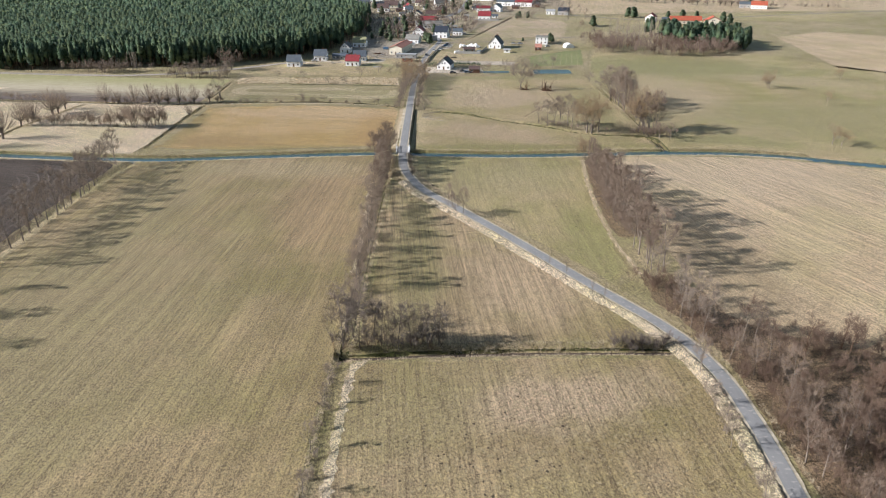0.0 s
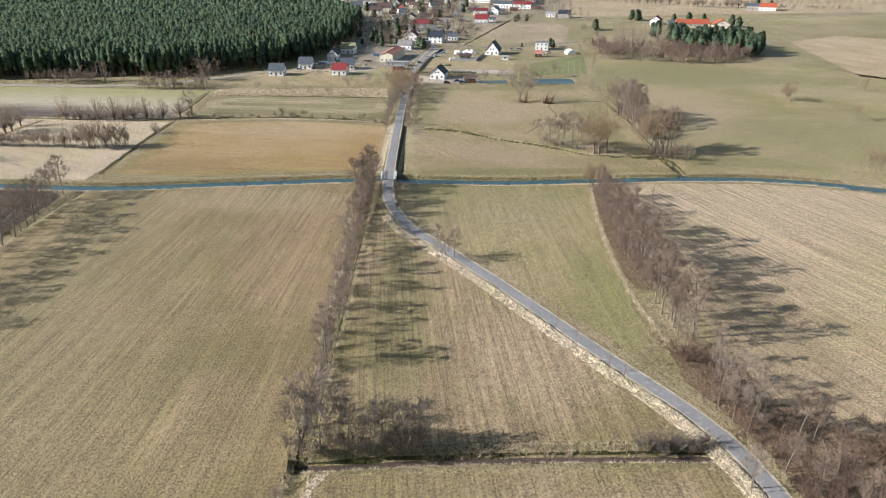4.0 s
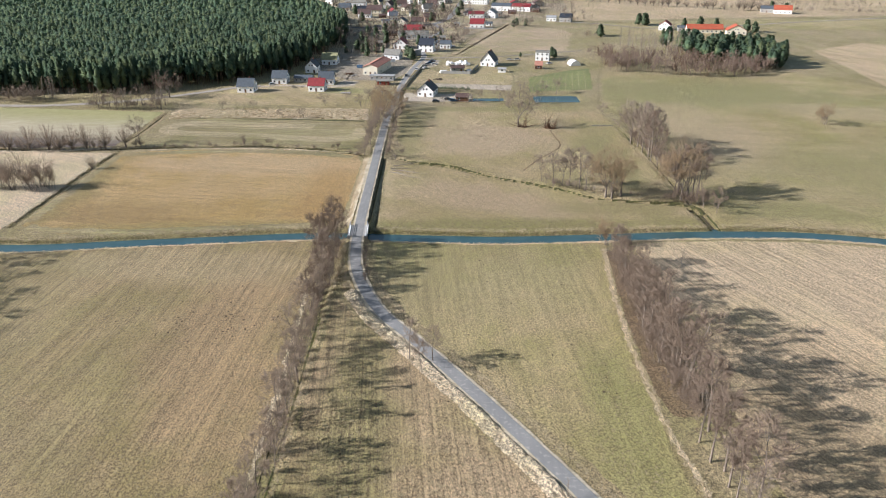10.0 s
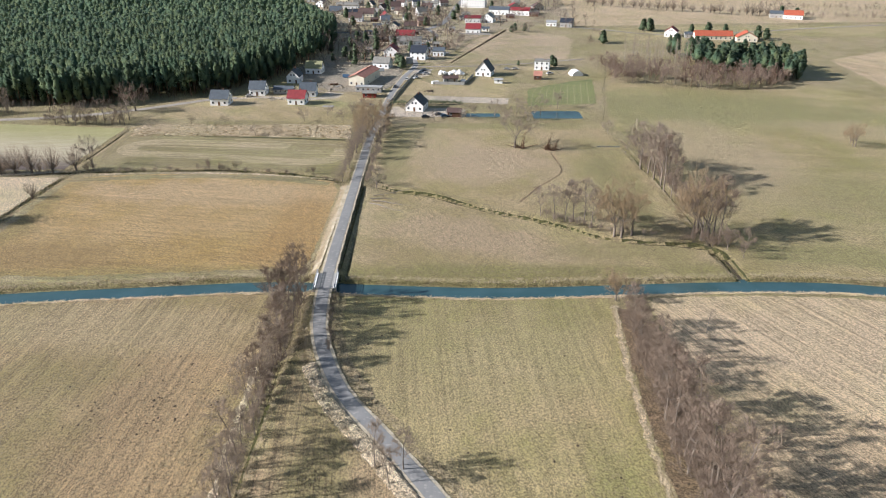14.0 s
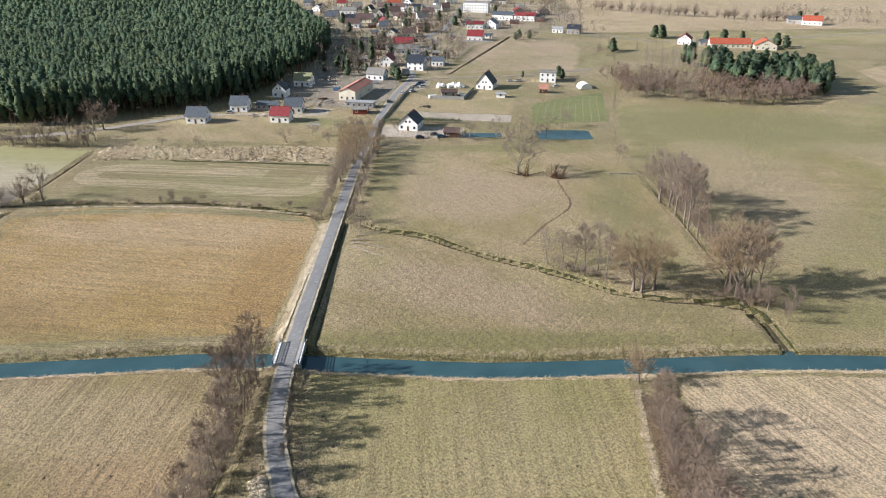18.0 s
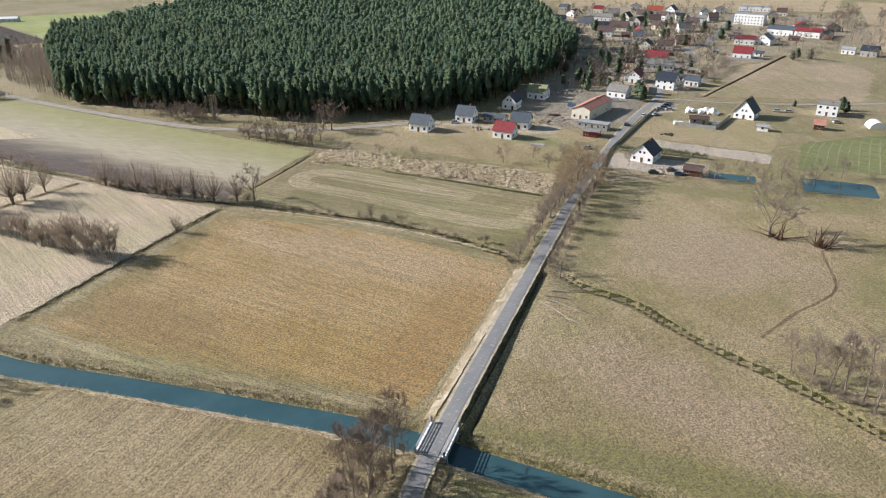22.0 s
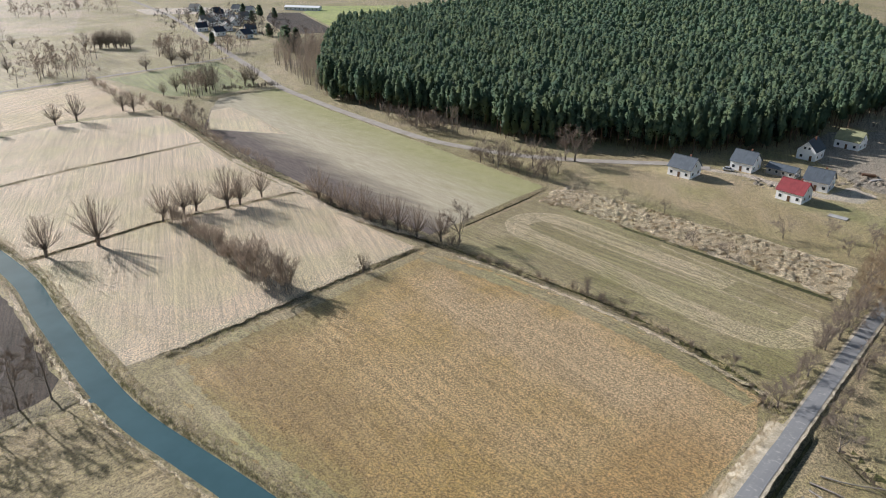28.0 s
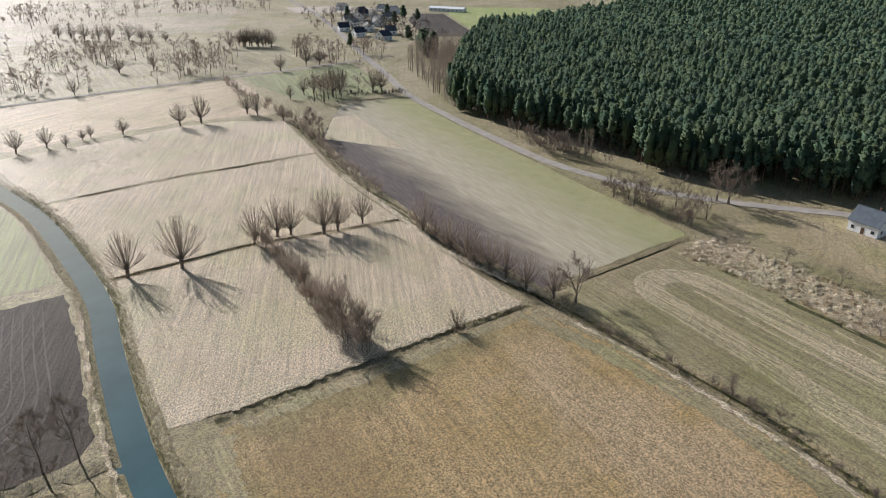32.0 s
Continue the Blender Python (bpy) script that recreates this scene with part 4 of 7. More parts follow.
for x, y, s in [(-6, 295, 1.0), (-4, 299, 1.15), (-6, 304, 1.25), (-3.5, 308, 1.1), (-5, 312.5, 1.2), (-8, 309, 1.0), (-7, 300, 1.0), (-4.5, 286, 1.0), (-5, 280, 1.0), (-9, 303, 1.1), (-6, 290, 1.05), (-7, 272, 0.9), (-5, 266, 0.9)]:
    plant("tall", x, y, s, m_twig_red, "trees before the bridge", "reddish-brown bare alder beside the bridge")
row("bush", [(-5, 264), (-3.6, 314)], 2.4, 0.8, m_twig_red, "trees before the bridge", "reddish bare bush beside the lane")
row("bush", [(7.2, 285), (5.2, 296), (5, 312)], 2.6, 0.4, None, "", "low leafless scrub on the road bank", 0.5)

G = "trees of the western ditch"
for x, y, s in [(-114, 205, 1.3), (-114, 212, 1.1), (-113.5, 219, 1.3), (-113, 225, 1.2), (-114, 231, 1.0), (-114, 236, 1.25), (-114, 242, 1.1), (-113, 247, 1.3), (-113, 252, 1.0),
                (-113, 257, 1.25), (-113, 264, 1.3), (-114, 269, 1.1), (-114, 273, 1.2), (-115, 279, 1.3), (-116, 284, 0.9), (-116, 289, 1.1), (-117, 296, 1.15), (-116, 302, 1.2)]:
    plant("tall", x, y, s, None, G, "tall bare tree in the western ditch row")
row("bush", [(-115, 200), (-115, 300)], 3.5, 0.8, None, G, "bare thicket along the western ditch", mass=True)
for x, y, s in [(-104, 113, 1.4), (-106, 121, 1.3), (-112, 148, 1.2), (-113, 160, 1.3), (-114, 176, 1.2), (-114, 190, 1.1), (-103, 104, 1.2)]:
    plant("tall", x, y, s, None, G, "tall bare tree in the western ditch row")
for x, y, s in [(-30, 92, 1.0), (-24, 84, 1.1), (-7, 104, 0.5), (-6, 116, 0.45), (-6.5, 127, 0.5), (-6, 141, 0.4), (-6, 148, 0.45)]:
    plant("tall", x, y, s, None, "", "slender bare tree on the ditch bank")

G = "eastern hedge"
row("tall", [(79, 296), (79.3, 280), (78.5, 262)], 2.6, 0.85, m_twig_red, G, "reddish-brown bare tree in the eastern hedge", 2.0)
row("tall", [(78.5, 262), (78.5, 225), (77.5, 196)], 3.3, 1.28, m_twig_red, G, "tall bare tree in the eastern hedge", 2.5)
row("bush", [(78.3, 300), (79, 280), (77.5, 250), (77.5, 229)], 1.1, 0.95, m_twig_red, G, "dense brown bare thicket of the eastern hedge", 2.2, mass=True)
row("bush", [(79.5, 285), (79, 250), (78.5, 226)], 3.4, 0.85, m_twig_red, G, "dense bare thicket of the eastern hedge", 2.5, mass=True)
plant("round", 78.0, 309, 0.85, m_twig_pale, "", "ochre willow on the river bank", variant=0)
plant("bush", 78, 309, 1.45, m_twig_pale, "", "dense ochre willow bush on the river bank")
plant("sapling", 96, 292.5, 1.15, None, "", "lone thin bare tree in the tilled field")

G = "south-eastern copse"
row("bush", [(81, 162), (80.5, 172), (77, 184), (76, 197)], 1.1, 0.8, m_twig_copse, G, "brown thicket beside the lane", 4.5, mass=True)
for x, y, s in [(78, 176, 0.9), (79, 171, 0.8), (81, 168, 0.9), (84, 181, 0.8), (80, 184, 0.75), (86, 175, 0.8), (78, 198, 0.9), (79, 209, 0.8), (83, 190, 0.8)]:
    plant("tall", x, y, s, None, G, "bare alder beside the lane")
copse = random.Random(5)
for i in range(88):
    x, y = copse.uniform(83.5, 128), copse.uniform(84, 168)
    if y > 168 - (x - 85) * 0.22 or x < 83:
        continue
    if x < 97:
        plant("tall", x, y, copse.uniform(0.6, 1.0), copse.choice([m_twig_red, m_twig_copse]), G, "bare tree in the brown copse")
    else:
        scrub(x, y, copse.uniform(0.6, 1.0), m_twig_copse, "dark brown thicket of the copse", "tall")
for i in range(330):
    x, y = copse.uniform(83.2, 132), copse.uniform(84, 170)
    if y > 172 - (x - 85) * 0.2:
        continue
    scrub(x, y, copse.uniform(0.6, 1.1), m_twig_copse, "dark brown thicket of the copse")
for x, y, s in [(72.5, 127, 0.6), (73, 132, 0.5), (75, 152, 0.75), (73, 113, 0.6), (74, 140, 0.45)]:
    plant("tall", x, y, s, None, "trees on the field edge", "thin bare tree between lane and field")
row("bush", [(72.5, 95), (73.5, 120), (73.8, 150)], 4.0, 0.45, None, "trees on the field edge", "low bare scrub on the field edge", 1.0, mass=True)
for x, y, s in [(52.5, 197, 1.0), (58, 187.5, 1.0), (60.5, 184, 0.9), (49, 204, 0.7), (22, 245, 0.7), (74.6, 151, 1.2), (66, 190, 0.8)]:
    plant("sapling", x, y, s, None, "saplings along the lane")
for x, y, s in [(20.3, 247, 0.85), (23, 243, 0.7), (25.5, 246.5, 0.75)]:
    plant("tall", x, y, s, m_twig_hazel, "trees beside the lane", "gauzy bare tree beside the lane")
plant("round", 8.8, 397, 0.72, None, "", "small bare tree beside the ditch end", variant=2)

G = "trees of the northern ditch"
for x, y, s in [(73, 362, 1.15), (76, 362, 1.1), (79, 359.5, 1.2), (70, 364, 1.0), (81, 357, 1.05), (66, 367, 0.85)]:
    plant("tall", x, y, s, None, G, "slim bare tree beside the ditch")
for x, y, s in [(87, 351, 1.5), (90, 353, 1.6), (92.5, 351, 1.5), (89, 350, 1.3)]:
    plant("round", x, y, s, m_twig_pale, G, "ochre bare willow beside the ditch")
row("bush", [(68, 364), (80, 355), (100, 349)], 2.8, 0.65, None, G, "low bare bush beside the ditch")
for x, y, s in [(113, 347, 1.75), (116, 350, 1.75), (118, 346, 1.5), (114, 354, 1.7), (119, 353, 1.5), (111.5, 351, 1.5)]:
    plant("round" if s > 1.6 else "tall", x, y, s, m_twig_pale if s > 1.6 else m_twig_red, G, "big bare willow at the ditch corner")
row("bush", [(108, 346), (120, 342)], 2.0, 0.8, m_twig_red, G, "reddish bush at the ditch corner")
for x, y, s in [(118.5, 340, 0.73), (123, 338, 0.67), (121, 334, 0.61)]:
    plant("round", x, y, s, m_twig_red, G, "small reddish bare tree")
for x, y, s in [(113, 420, 1.6), (114, 412, 1.6), (114, 404, 1.7), (115, 398, 1.6), (114, 391, 1.65), (115, 385, 1.3), (117, 408, 1.55), (118, 400, 1.5), (112, 416, 1.5), (116, 414, 1.5), (115.5, 372, 0.85), (117, 378, 0.92)]:
    plant("round" if int(y) % 3 == 0 else "tall", x, y, s, m_twig_red if y < 395 else m_twig, G, "bare tree in the meadow row")
row("bush", [(114, 424), (117, 392), (117, 366)], 3.0, 1.1, m_twig_red, G, "bush in the meadow row")
plant("round", 65, 445.5, 1.6, None, "", "lone bare tree with a split trunk", variant=3)
for x, y, s in [(213, 445, 0.95), (212.4, 446, 0.85), (226, 402, 0.75), (192, 328, 0.9), (194, 324, 0.8), (214, 451, 0.7), (268, 470, 0.8)]:
    plant("round", x, y, s, m_twig_pale, "lone meadow willows", "ochre bare willow alone in the meadow")

G = "trees along the northern lane"
for x, y, s in [(-4.5, 402, 0.72), (-3.4, 417, 0.6), (-4, 431, 0.6), (-3, 438, 0.65), (-3.2, 446, 0.75), (-3, 453, 0.7), (-2.4, 459, 0.8), (-2, 470, 0.8), (-1.5, 480, 0.85), (-0.5, 488, 0.8), (-4, 464, 0.7), (-6, 475, 0.7),
                (5, 430, 0.5), (5, 447, 0.7), (5.4, 461, 0.8), (6.6, 469, 0.8), (6, 478, 0.75), (7, 487, 0.8), (-4, 494, 0.7), (5, 454, 0.7)]:
    plant("round", x, y, s * (1.0 if y < 425 else 1.3), m_twig if y < 450 else m_twig_pale, G, "bare willow arching beside the lane")
row("bush", [(-5, 404), (-4.5, 440), (-4, 492)], 3.0, 0.7, None, G, "bare bush beside the lane")
row("bush", [(5, 400), (5.6, 440), (7, 490)], 3.6, 0.6, None, G, "bare bush beside the lane")

G = "bushes of the meadow ditch"
row("bush", [(-98, 413.5), (-58, 416), (-16, 409), (-6, 401)], 6.5, 0.55, None, G, "small bare bush on the meadow ditch")
for x, y, s in [(-59, 417, 0.95), (-54, 415, 0.85), (-48, 417, 0.7), (-74, 415.5, 0.6), (-17, 410, 0.7), (-6, 400, 0.7), (-93, 413, 0.6)]:
    plant("bush", x, y, s, None, G, "bare bush on the meadow ditch")

G = "pollard willows of the reed meadow"
for x, y, s in [(-188, 328, 1.15), (-185, 342, 1.35), (-189, 365, 1.1), (-190, 373, 1.0), (-189, 377, 0.95), (-183.5, 386, 1.3), (-183, 390.5, 1.15), (-184, 400, 0.95), (-168, 413, 1.05), (-151, 411, 1.0), (-143, 412, 1.05),
                (-133, 412, 1.0), (-127, 412.5, 1.0), (-119, 413, 0.95), (-111, 415.5, 0.85), (-161, 412.5, 0.8), (-138, 411, 0.8)]:
    plant("pollard", x, y, s, m_twig_hazel, G)
plant("round", -106, 418.5, 1.15, None, "", "lone spreading bare tree at the field corner", variant=2)
plant("pollard", -112.8, 385, 0.55, None, "", "small young pollard willow on the field ditch")
row("bush", [(-186, 367), (-163, 365), (-143, 363)], 3.4, 1.25, m_twig_hazel, "bushes of the reed meadow", "upright bare willow bush in the reed meadow", 1.6)
row("bush", [(-143, 363), (-117, 362)], 2.5, 1.95, m_twig_hazel, "bushes of the reed meadow", "tall bare willow bush in the reed meadow", 2.4)
row("bush", [(-172, 413), (-118, 412)], 3.2, 0.75, m_twig_hazel, G, "bare bush between the pollards")
row("bush", [(-104, 415), (-110, 416)], 2.0, 0.6, None, G, "bare bush between the pollards")

G = "far pollard willows"
for x, y, s in [(-339, 389, 1.0), (-339, 399, 1.15), (-339, 363, 0.7), (-336, 331, 0.8), (-335, 319, 0.9), (-333, 338, 0.5), (-340, 346, 0.45), (-343, 350, 0.5), (-343, 424, 1.0), (-337, 427, 0.9),
                (-319, 433, 0.7), (-351, 477, 1.3), (-354, 483, 1.2), (-350, 502, 1.1), (-347, 506, 1.1), (-437, 484, 0.9), (-445, 506, 1.1), (-443, 515, 1.0), (-490, 397, 0.9), (-493, 419, 0.9), (-438, 361, 0.8)]:
    plant("pollard", x, y, s, None, G, "distant leafless pollard willow")
row("pollard", [(-550, 500), (-520, 520)], 8, 1.1, None, G, "distant leafless pollard willow")
row("pollard", [(-670, 392), (-600, 460)], 13, 1.0, None, G, "distant leafless pollard willow")
row("pollard", [(-360, 455), (-378, 500)], 9, 0.9, None, G, "distant leafless pollard willow")
row("bush", [(-318, 436), (-288, 431), (-236, 422), (-200, 417)], 4.0, 0.95, m_twig_hazel, G, "bare thicket along the willow ditch", mass=True)
row("tall", [(-300, 436), (-262, 428)], 7, 0.8, None, G, "bare tree along the willow ditch")
for cx, cy, rx, ry, n in [(-540, 392, 12, 18, 44), (-463, 436, 16, 12, 30), (-520, 458, 16, 10, 26), (-470, 346, 12, 14, 26), (-480, 525, 10, 9, 22), (-448, 527, 8, 5, 14), (-346, 474, 4, 8, 12), (-455, 562, 10, 8, 16), (-600, 400, 30, 30, 30)]:
    for i in range(n):
        scrub(cx + grove.gauss(0, rx), cy + grove.gauss(0, ry), grove.uniform(0.75, 1.15), m_twig_hazel, "distant grey-brown grove of bare trees", grove.choice(["tall", "tall", "bush"]))
row("pollard", [(-545, 492), (-538, 528)], 6, 1.2, None, G, "distant leafless pollard willow", 3.0)
row("bush", [(-425, 441), (-380, 438), (-340, 436), (-312, 436)], 4.0, 0.9, m_twig_hazel, G, "bare thicket along the willow ditch", 3.0, mass=True)
for i in range(130):
    scrub(-800 + grove.uniform(-40, 70) - grove.random() * 60, grove.uniform(330, 620), grove.uniform(0.8, 1.3), m_twig_hazel, "distant grey-brown wood on the plain", grove.choice(["tall", "bush"]))

G = "bare trees before the pine wood"
for x, y, s in [(-153, 485, 0.85), (-148, 487, 0.95), (-143, 484, 0.9), (-139, 487, 1.0), (-134, 495, 1.05), (-129, 511, 1.3), (-125, 512, 1.35), (-121, 494, 0.9), (-120, 485, 0.9), (-123, 487, 0.9)]:
    plant("round", x, y, s, m_twig_red if s > 1 else m_twig, G, "bare tree on the edge of the pine wood")
row("bush", [(-160, 488), (-118, 483)], 2.6, 0.9, None, G, "bare thicket on the edge of the pine wood", mass=True)
for i in range(34):
    scrub(-205 + grove.gauss(0, 14), 507 + grove.gauss(0, 3.5), grove.uniform(1.1, 1.6), None, "grey-brown scrub before the pine wood")
for x, y, s in [(-52, 465, 0.5), (-41, 464, 0.5), (-34, 490, 0.7), (-15, 490, 0.6), (-71, 484, 0.45), (-24, 501, 0.6), (-88, 486, 0.4), (-10, 500, 0.6)]:
    plant("round", x, y, s, None, "small willows in the reeds", "small bare willow in the reed belt")


# pines

def pine_shape(rng, h, crown_base, radius, cards, card, taper=0.46, segs=9):
    """Trunk and crown arrays of one pine: a lumpy rounded cone of boughs, ragged with short needle sprays."""
    wood, leaf = Heap(), Heap()
    wood.tube(Vector((0, 0, -0.3)), Vector((0, 0, h * 0.55)), 0.19, 0.12, 5)
    wood.tube(Vector((0, 0, h * 0.55)), Vector((0, 0, h * 0.96)), 0.12, 0.03, 4)
    bend = Vector((rng.uniform(-0.5, 0.5), rng.uniform(-0.5, 0.5), 0))
    knob = [rng.uniform(0, 6.28) for _ in range(4)]

    def girth(t, a):
        tier = 0.86 + 0.2 * math.sin(t * 19 + knob[0] + 1.4 * math.sin(a + knob[1]))
        return radius * (1 - t) ** taper * min(1.0, 0.5 + t * 2.6) * tier * (0.84 + 0.2 * math.cos(2 * a + knob[2] + 5 * t) * math.cos(3 * a + knob[3]))

    k, levels = len(leaf.V), (0.0, 0.14, 0.30, 0.48, 0.66, 0.83)
    for j, t in enumerate(levels):
        for i in range(segs):
            a = 6.283 * (i + 0.5 * (j % 2)) / segs
            r = girth(t, a) * rng.uniform(0.66, 0.98)
            leaf.V.append(bend * t + Vector((math.cos(a) * r, math.sin(a) * r, crown_base + (h - crown_base) * (t + rng.uniform(-0.045, 0.045)))))
    leaf.V.append(bend + Vector((0, 0, h * 0.985)))
    for j in range(len(levels) - 1):
        for i in range(segs):
            a, b = k + j * segs + i, k + j * segs + (i + 1) % segs
            leaf.F += [(a, b, b + segs), (a, b + segs, a + segs)]
    top = k + (len(levels) - 1) * segs
    for i in range(segs):
        leaf.F.append((top + i, top + (i + 1) % segs, top + segs))
    for i in range(cards):
        t = rng.random() ** 0.85
        a = rng.uniform(0, 6.28)
        r = girth(t, a) * rng.uniform(0.6, 1.0)
        p = bend * t + Vector((math.cos(a) * r, math.sin(a) * r, crown_base + (h - crown_base) * t))
        out = Vector((math.cos(a), math.sin(a), rng.uniform(-0.1, 0.9))).normalized()
        s = out.cross(Vector((rng.uniform(-1, 1), rng.uniform(-1, 1), rng.uniform(-0.4, 1)))).normalized()
        w = card * rng.uniform(0.6, 1.3)
        k = len(leaf.V)
        leaf.V += [p - s * w * 0.5 - out * w * 0.3, p + s * w * 0.5 - out * w * 0.3, p + out * w * 0.55 + Vector((0, 0, w * 0.2))]
        leaf.F.append((k, k + 1, k + 2))
    return wood, leaf


def crown_normals(V, base, h):
    """Soft crown shading: normals that point out of the middle of the crown."""
    V = np.asarray([tuple(q) for q in V], float)
    N = np.stack([V[:, 0], V[:, 1], (V[:, 2] - base - 0.3 * (h - base)) * 0.45], -1)
    return N / np.maximum(np.linalg.norm(N, axis=1, keepdims=True), 1e-4)


WOOD_LINE = [(-300, 519), (-265, 513), (-237, 517), (-222, 519), (-190, 522), (-165, 517), (-143, 527), (-125, 539), (-101, 549), (-91, 556), (-74, 582), (-63, 612), (-58, 640), (-53, 680), (-50, 740)]
PINEWOOD = WOOD_LINE + [(-66, 800), (-95, 880), (-135, 980), (-175, 1085), (-330, 1120), (-530, 1080), (-575, 1000), (-500, 880), (-478, 780), (-462, 712), (-476, 684), (-400, 604), (-330, 545)]
wood_rng = random.Random(3)
spots = []
y = 512.0
while y < 1110:
    gap = 4.3 if y < 640 else (4.9 if y < 800 else 7.2)
    x = -580.0
    while x < -50:
        px, py = x + wood_rng.uniform(-0.42, 0.42) * gap, y + wood_rng.uniform(-0.42, 0.42) * gap
        if inside(px, py, PINEWOOD):
            spots.append((px, py))
        x += gap
    y += gap
sx, sy = np.array([s[0] for s in spots]), np.array([s[1] for s in spots])
near = distance(sx, sy, WOOD_LINE)
order = np.argsort(near)
pines = []
for v in range(5):
    wood, leaf = pine_shape(random.Random(40 + v), 18.0, (2.5, 7.0, 3.5, 6.5, 8.0)[v], 3.4, 330, 0.95)
    pines.append((tri_mesh("trunk", [tuple(q) for q in wood.V], wood.F, [m_pinebark]), tri_mesh("crown", [tuple(q) for q in leaf.V], leaf.F, [m_needle], None, crown_normals(leaf.V, 6.0, 18.0))))
for i in order[:290]:
    e = thing("pine_tree", (sx[i], sy[i], -0.05), wood_rng.uniform(0, 360), "tall dark green pine on the edge of the wood", "tree", "pines on the edge of the wood")
    s = wood_rng.uniform(0.66, 1.14)
    e.scale = (s * wood_rng.uniform(0.85, 1.2),) * 2 + (s,)
    tr, cr = pines[wood_rng.randrange(5)]
    part("trunk", tr, None, e)
    part("crown", cr, None, e)


def wood_mass(name, places, variants, material, label, low=0.84, high=1.1, rng=wood_rng):
    """Many trees as one mesh."""
    VV, FF, SS, NN, k = [], [], [], [], 0
    for x, y in places:
        V, F, S = variants[rng.randrange(len(variants))]
        s, a = rng.uniform(low, high), rng.uniform(0, 6.283)
        w = s * rng.uniform(0.85, 1.25)
        c, d = math.cos(a) * w, math.sin(a) * w
        VV.append(np.stack([V[:, 0] * c - V[:, 1] * d + x, V[:, 0] * d + V[:, 1] * c + y, V[:, 2] * s], -1))
        N = crown_normals(V, 8.0, 18.0)
        NN.append(np.stack([(N[:, 0] * c - N[:, 1] * d) / w, (N[:, 0] * d + N[:, 1] * c) / w, N[:, 2]], -1))
        FF.append(F + k)
        SS.append(S)
        k += len(V)
    me = tri_mesh(name, np.concatenate(VV), np.concatenate(FF), material, np.concatenate(SS), np.concatenate(NN))
    return tagged(new(name, me), label, "forest", kind="stuff")


def variant_arrays(wood, leaf):
    V = np.array([tuple(q) for q in wood.V + leaf.V])
    F = np.array(wood.F + [tuple(i + len(wood.V) for i in f) for f in leaf.F])
    return V, F, np.array([0] * len(wood.F) + [1] * len(leaf.F))


mid_pines = [variant_arrays(*pine_shape(random.Random(70 + v), 18.0, (5.5, 8.0, 7.0, 9.0, 6.5, 8.5)[v] - 1.0, 3.9, 80, 1.0, segs=7)) for v in range(6)]
far_pines = [variant_arrays(*pine_shape(random.Random(90 + v), 18.0, 8.5, 4.7, 24, 1.5, segs=6)) for v in range(5)]
rest = [spots[i] for i in order[290:]]
wood_mass("pine_wood", [p for p in rest if p[1] < 720], mid_pines, [m_pinebark, m_needle], "dense dark green pine wood")
wood_mass("pine_wood_back", [p for p in rest if p[1] >= 720], far_pines, [m_pinebark, m_needle], "far side of the dense pine wood")

# ---- buildings ----
m_white = plain("white_render", (0.93, 0.925, 0.915), 0.85, vary=0.04, size=2.5)
m_cream = plain("cream_render", (0.80, 0.74, 0.60), 0.85, vary=0.12, size=2.5)
m_pinkw = plain("pink_render", (0.60, 0.42, 0.34), 0.85, vary=0.12, size=2.5)
m_greyw = plain("grey_concrete", (0.42, 0.41, 0.39), 0.9, vary=0.2, size=2.0)
m_redw = plain("red_boards", (0.30, 0.055, 0.045), 0.8, vary=0.25, size=1.0)
m_brownw = plain("brown_boards", (0.14, 0.075, 0.05), 0.8, vary=0.25, size=1.0)


def roof_mat(name, colour, rough=0.6, metal=0.0):
    k = Mat(name, rough, metal, 0.4)
    c = k.mix(k.noise(1.6, 4), colour, tuple(v * 0.72 for v in colour))
    c = k.mix(k.scaled(k.noise((0.35, 3.0, 3.0), 2), 0.45), c, tuple(v * 0.55 for v in colour))
    return k.out(c, k.noise((0.3, 2.0, 2.0), 2), 0.3, 0.05)


m_r_grey = roof_mat("grey_sheet_roof", (0.12, 0.142, 0.165), 0.5)
m_r_dark = roof_mat("anthracite_roof", (0.045, 0.055, 0.075), 0.5)
m_r_red = roof_mat("red_tile_roof", (0.30, 0.045, 0.05), 0.6)
m_r_orange = roof_mat("salmon_tile_roof", (0.56, 0.27, 0.20), 0.75)
m_r_brick = roof_mat("vermilion_tile_roof", (0.52, 0.13, 0.07), 0.7)
m_r_wine = roof_mat("wine_red_roof", (0.22, 0.04, 0.045), 0.55)
m_r_fibre = roof_mat("fibre_cement_roof", (0.30, 0.29, 0.26), 0.9)
m_r_green = roof_mat("mossy_felt_roof", (0.36, 0.36, 0.20), 0.9)
m_r_brown = roof_mat("brown_roof", (0.13, 0.085, 0.075), 0.7)
m_r_flat = roof_mat("pale_flat_roof", (0.42, 0.43, 0.43), 0.8)
m_glass = plain("window_glass", (0.03, 0.04, 0.05), 0.08, vary=0.1, spec=0.6)
m_frame = plain("white_frame", (0.75, 0.75, 0.74), 0.5, vary=0.05)
m_door = plain("brown_door", (0.16, 0.09, 0.05), 0.6)
m_stone = plain("chimney_brick", (0.30, 0.14, 0.09), 0.9, vary=0.25, size=0.6)
m_tyre = plain("tyre_rubber", (0.02, 0.02, 0.02), 0.9)
m_metal = plain("galvanised_metal", (0.45, 0.46, 0.47), 0.45, 0.6)


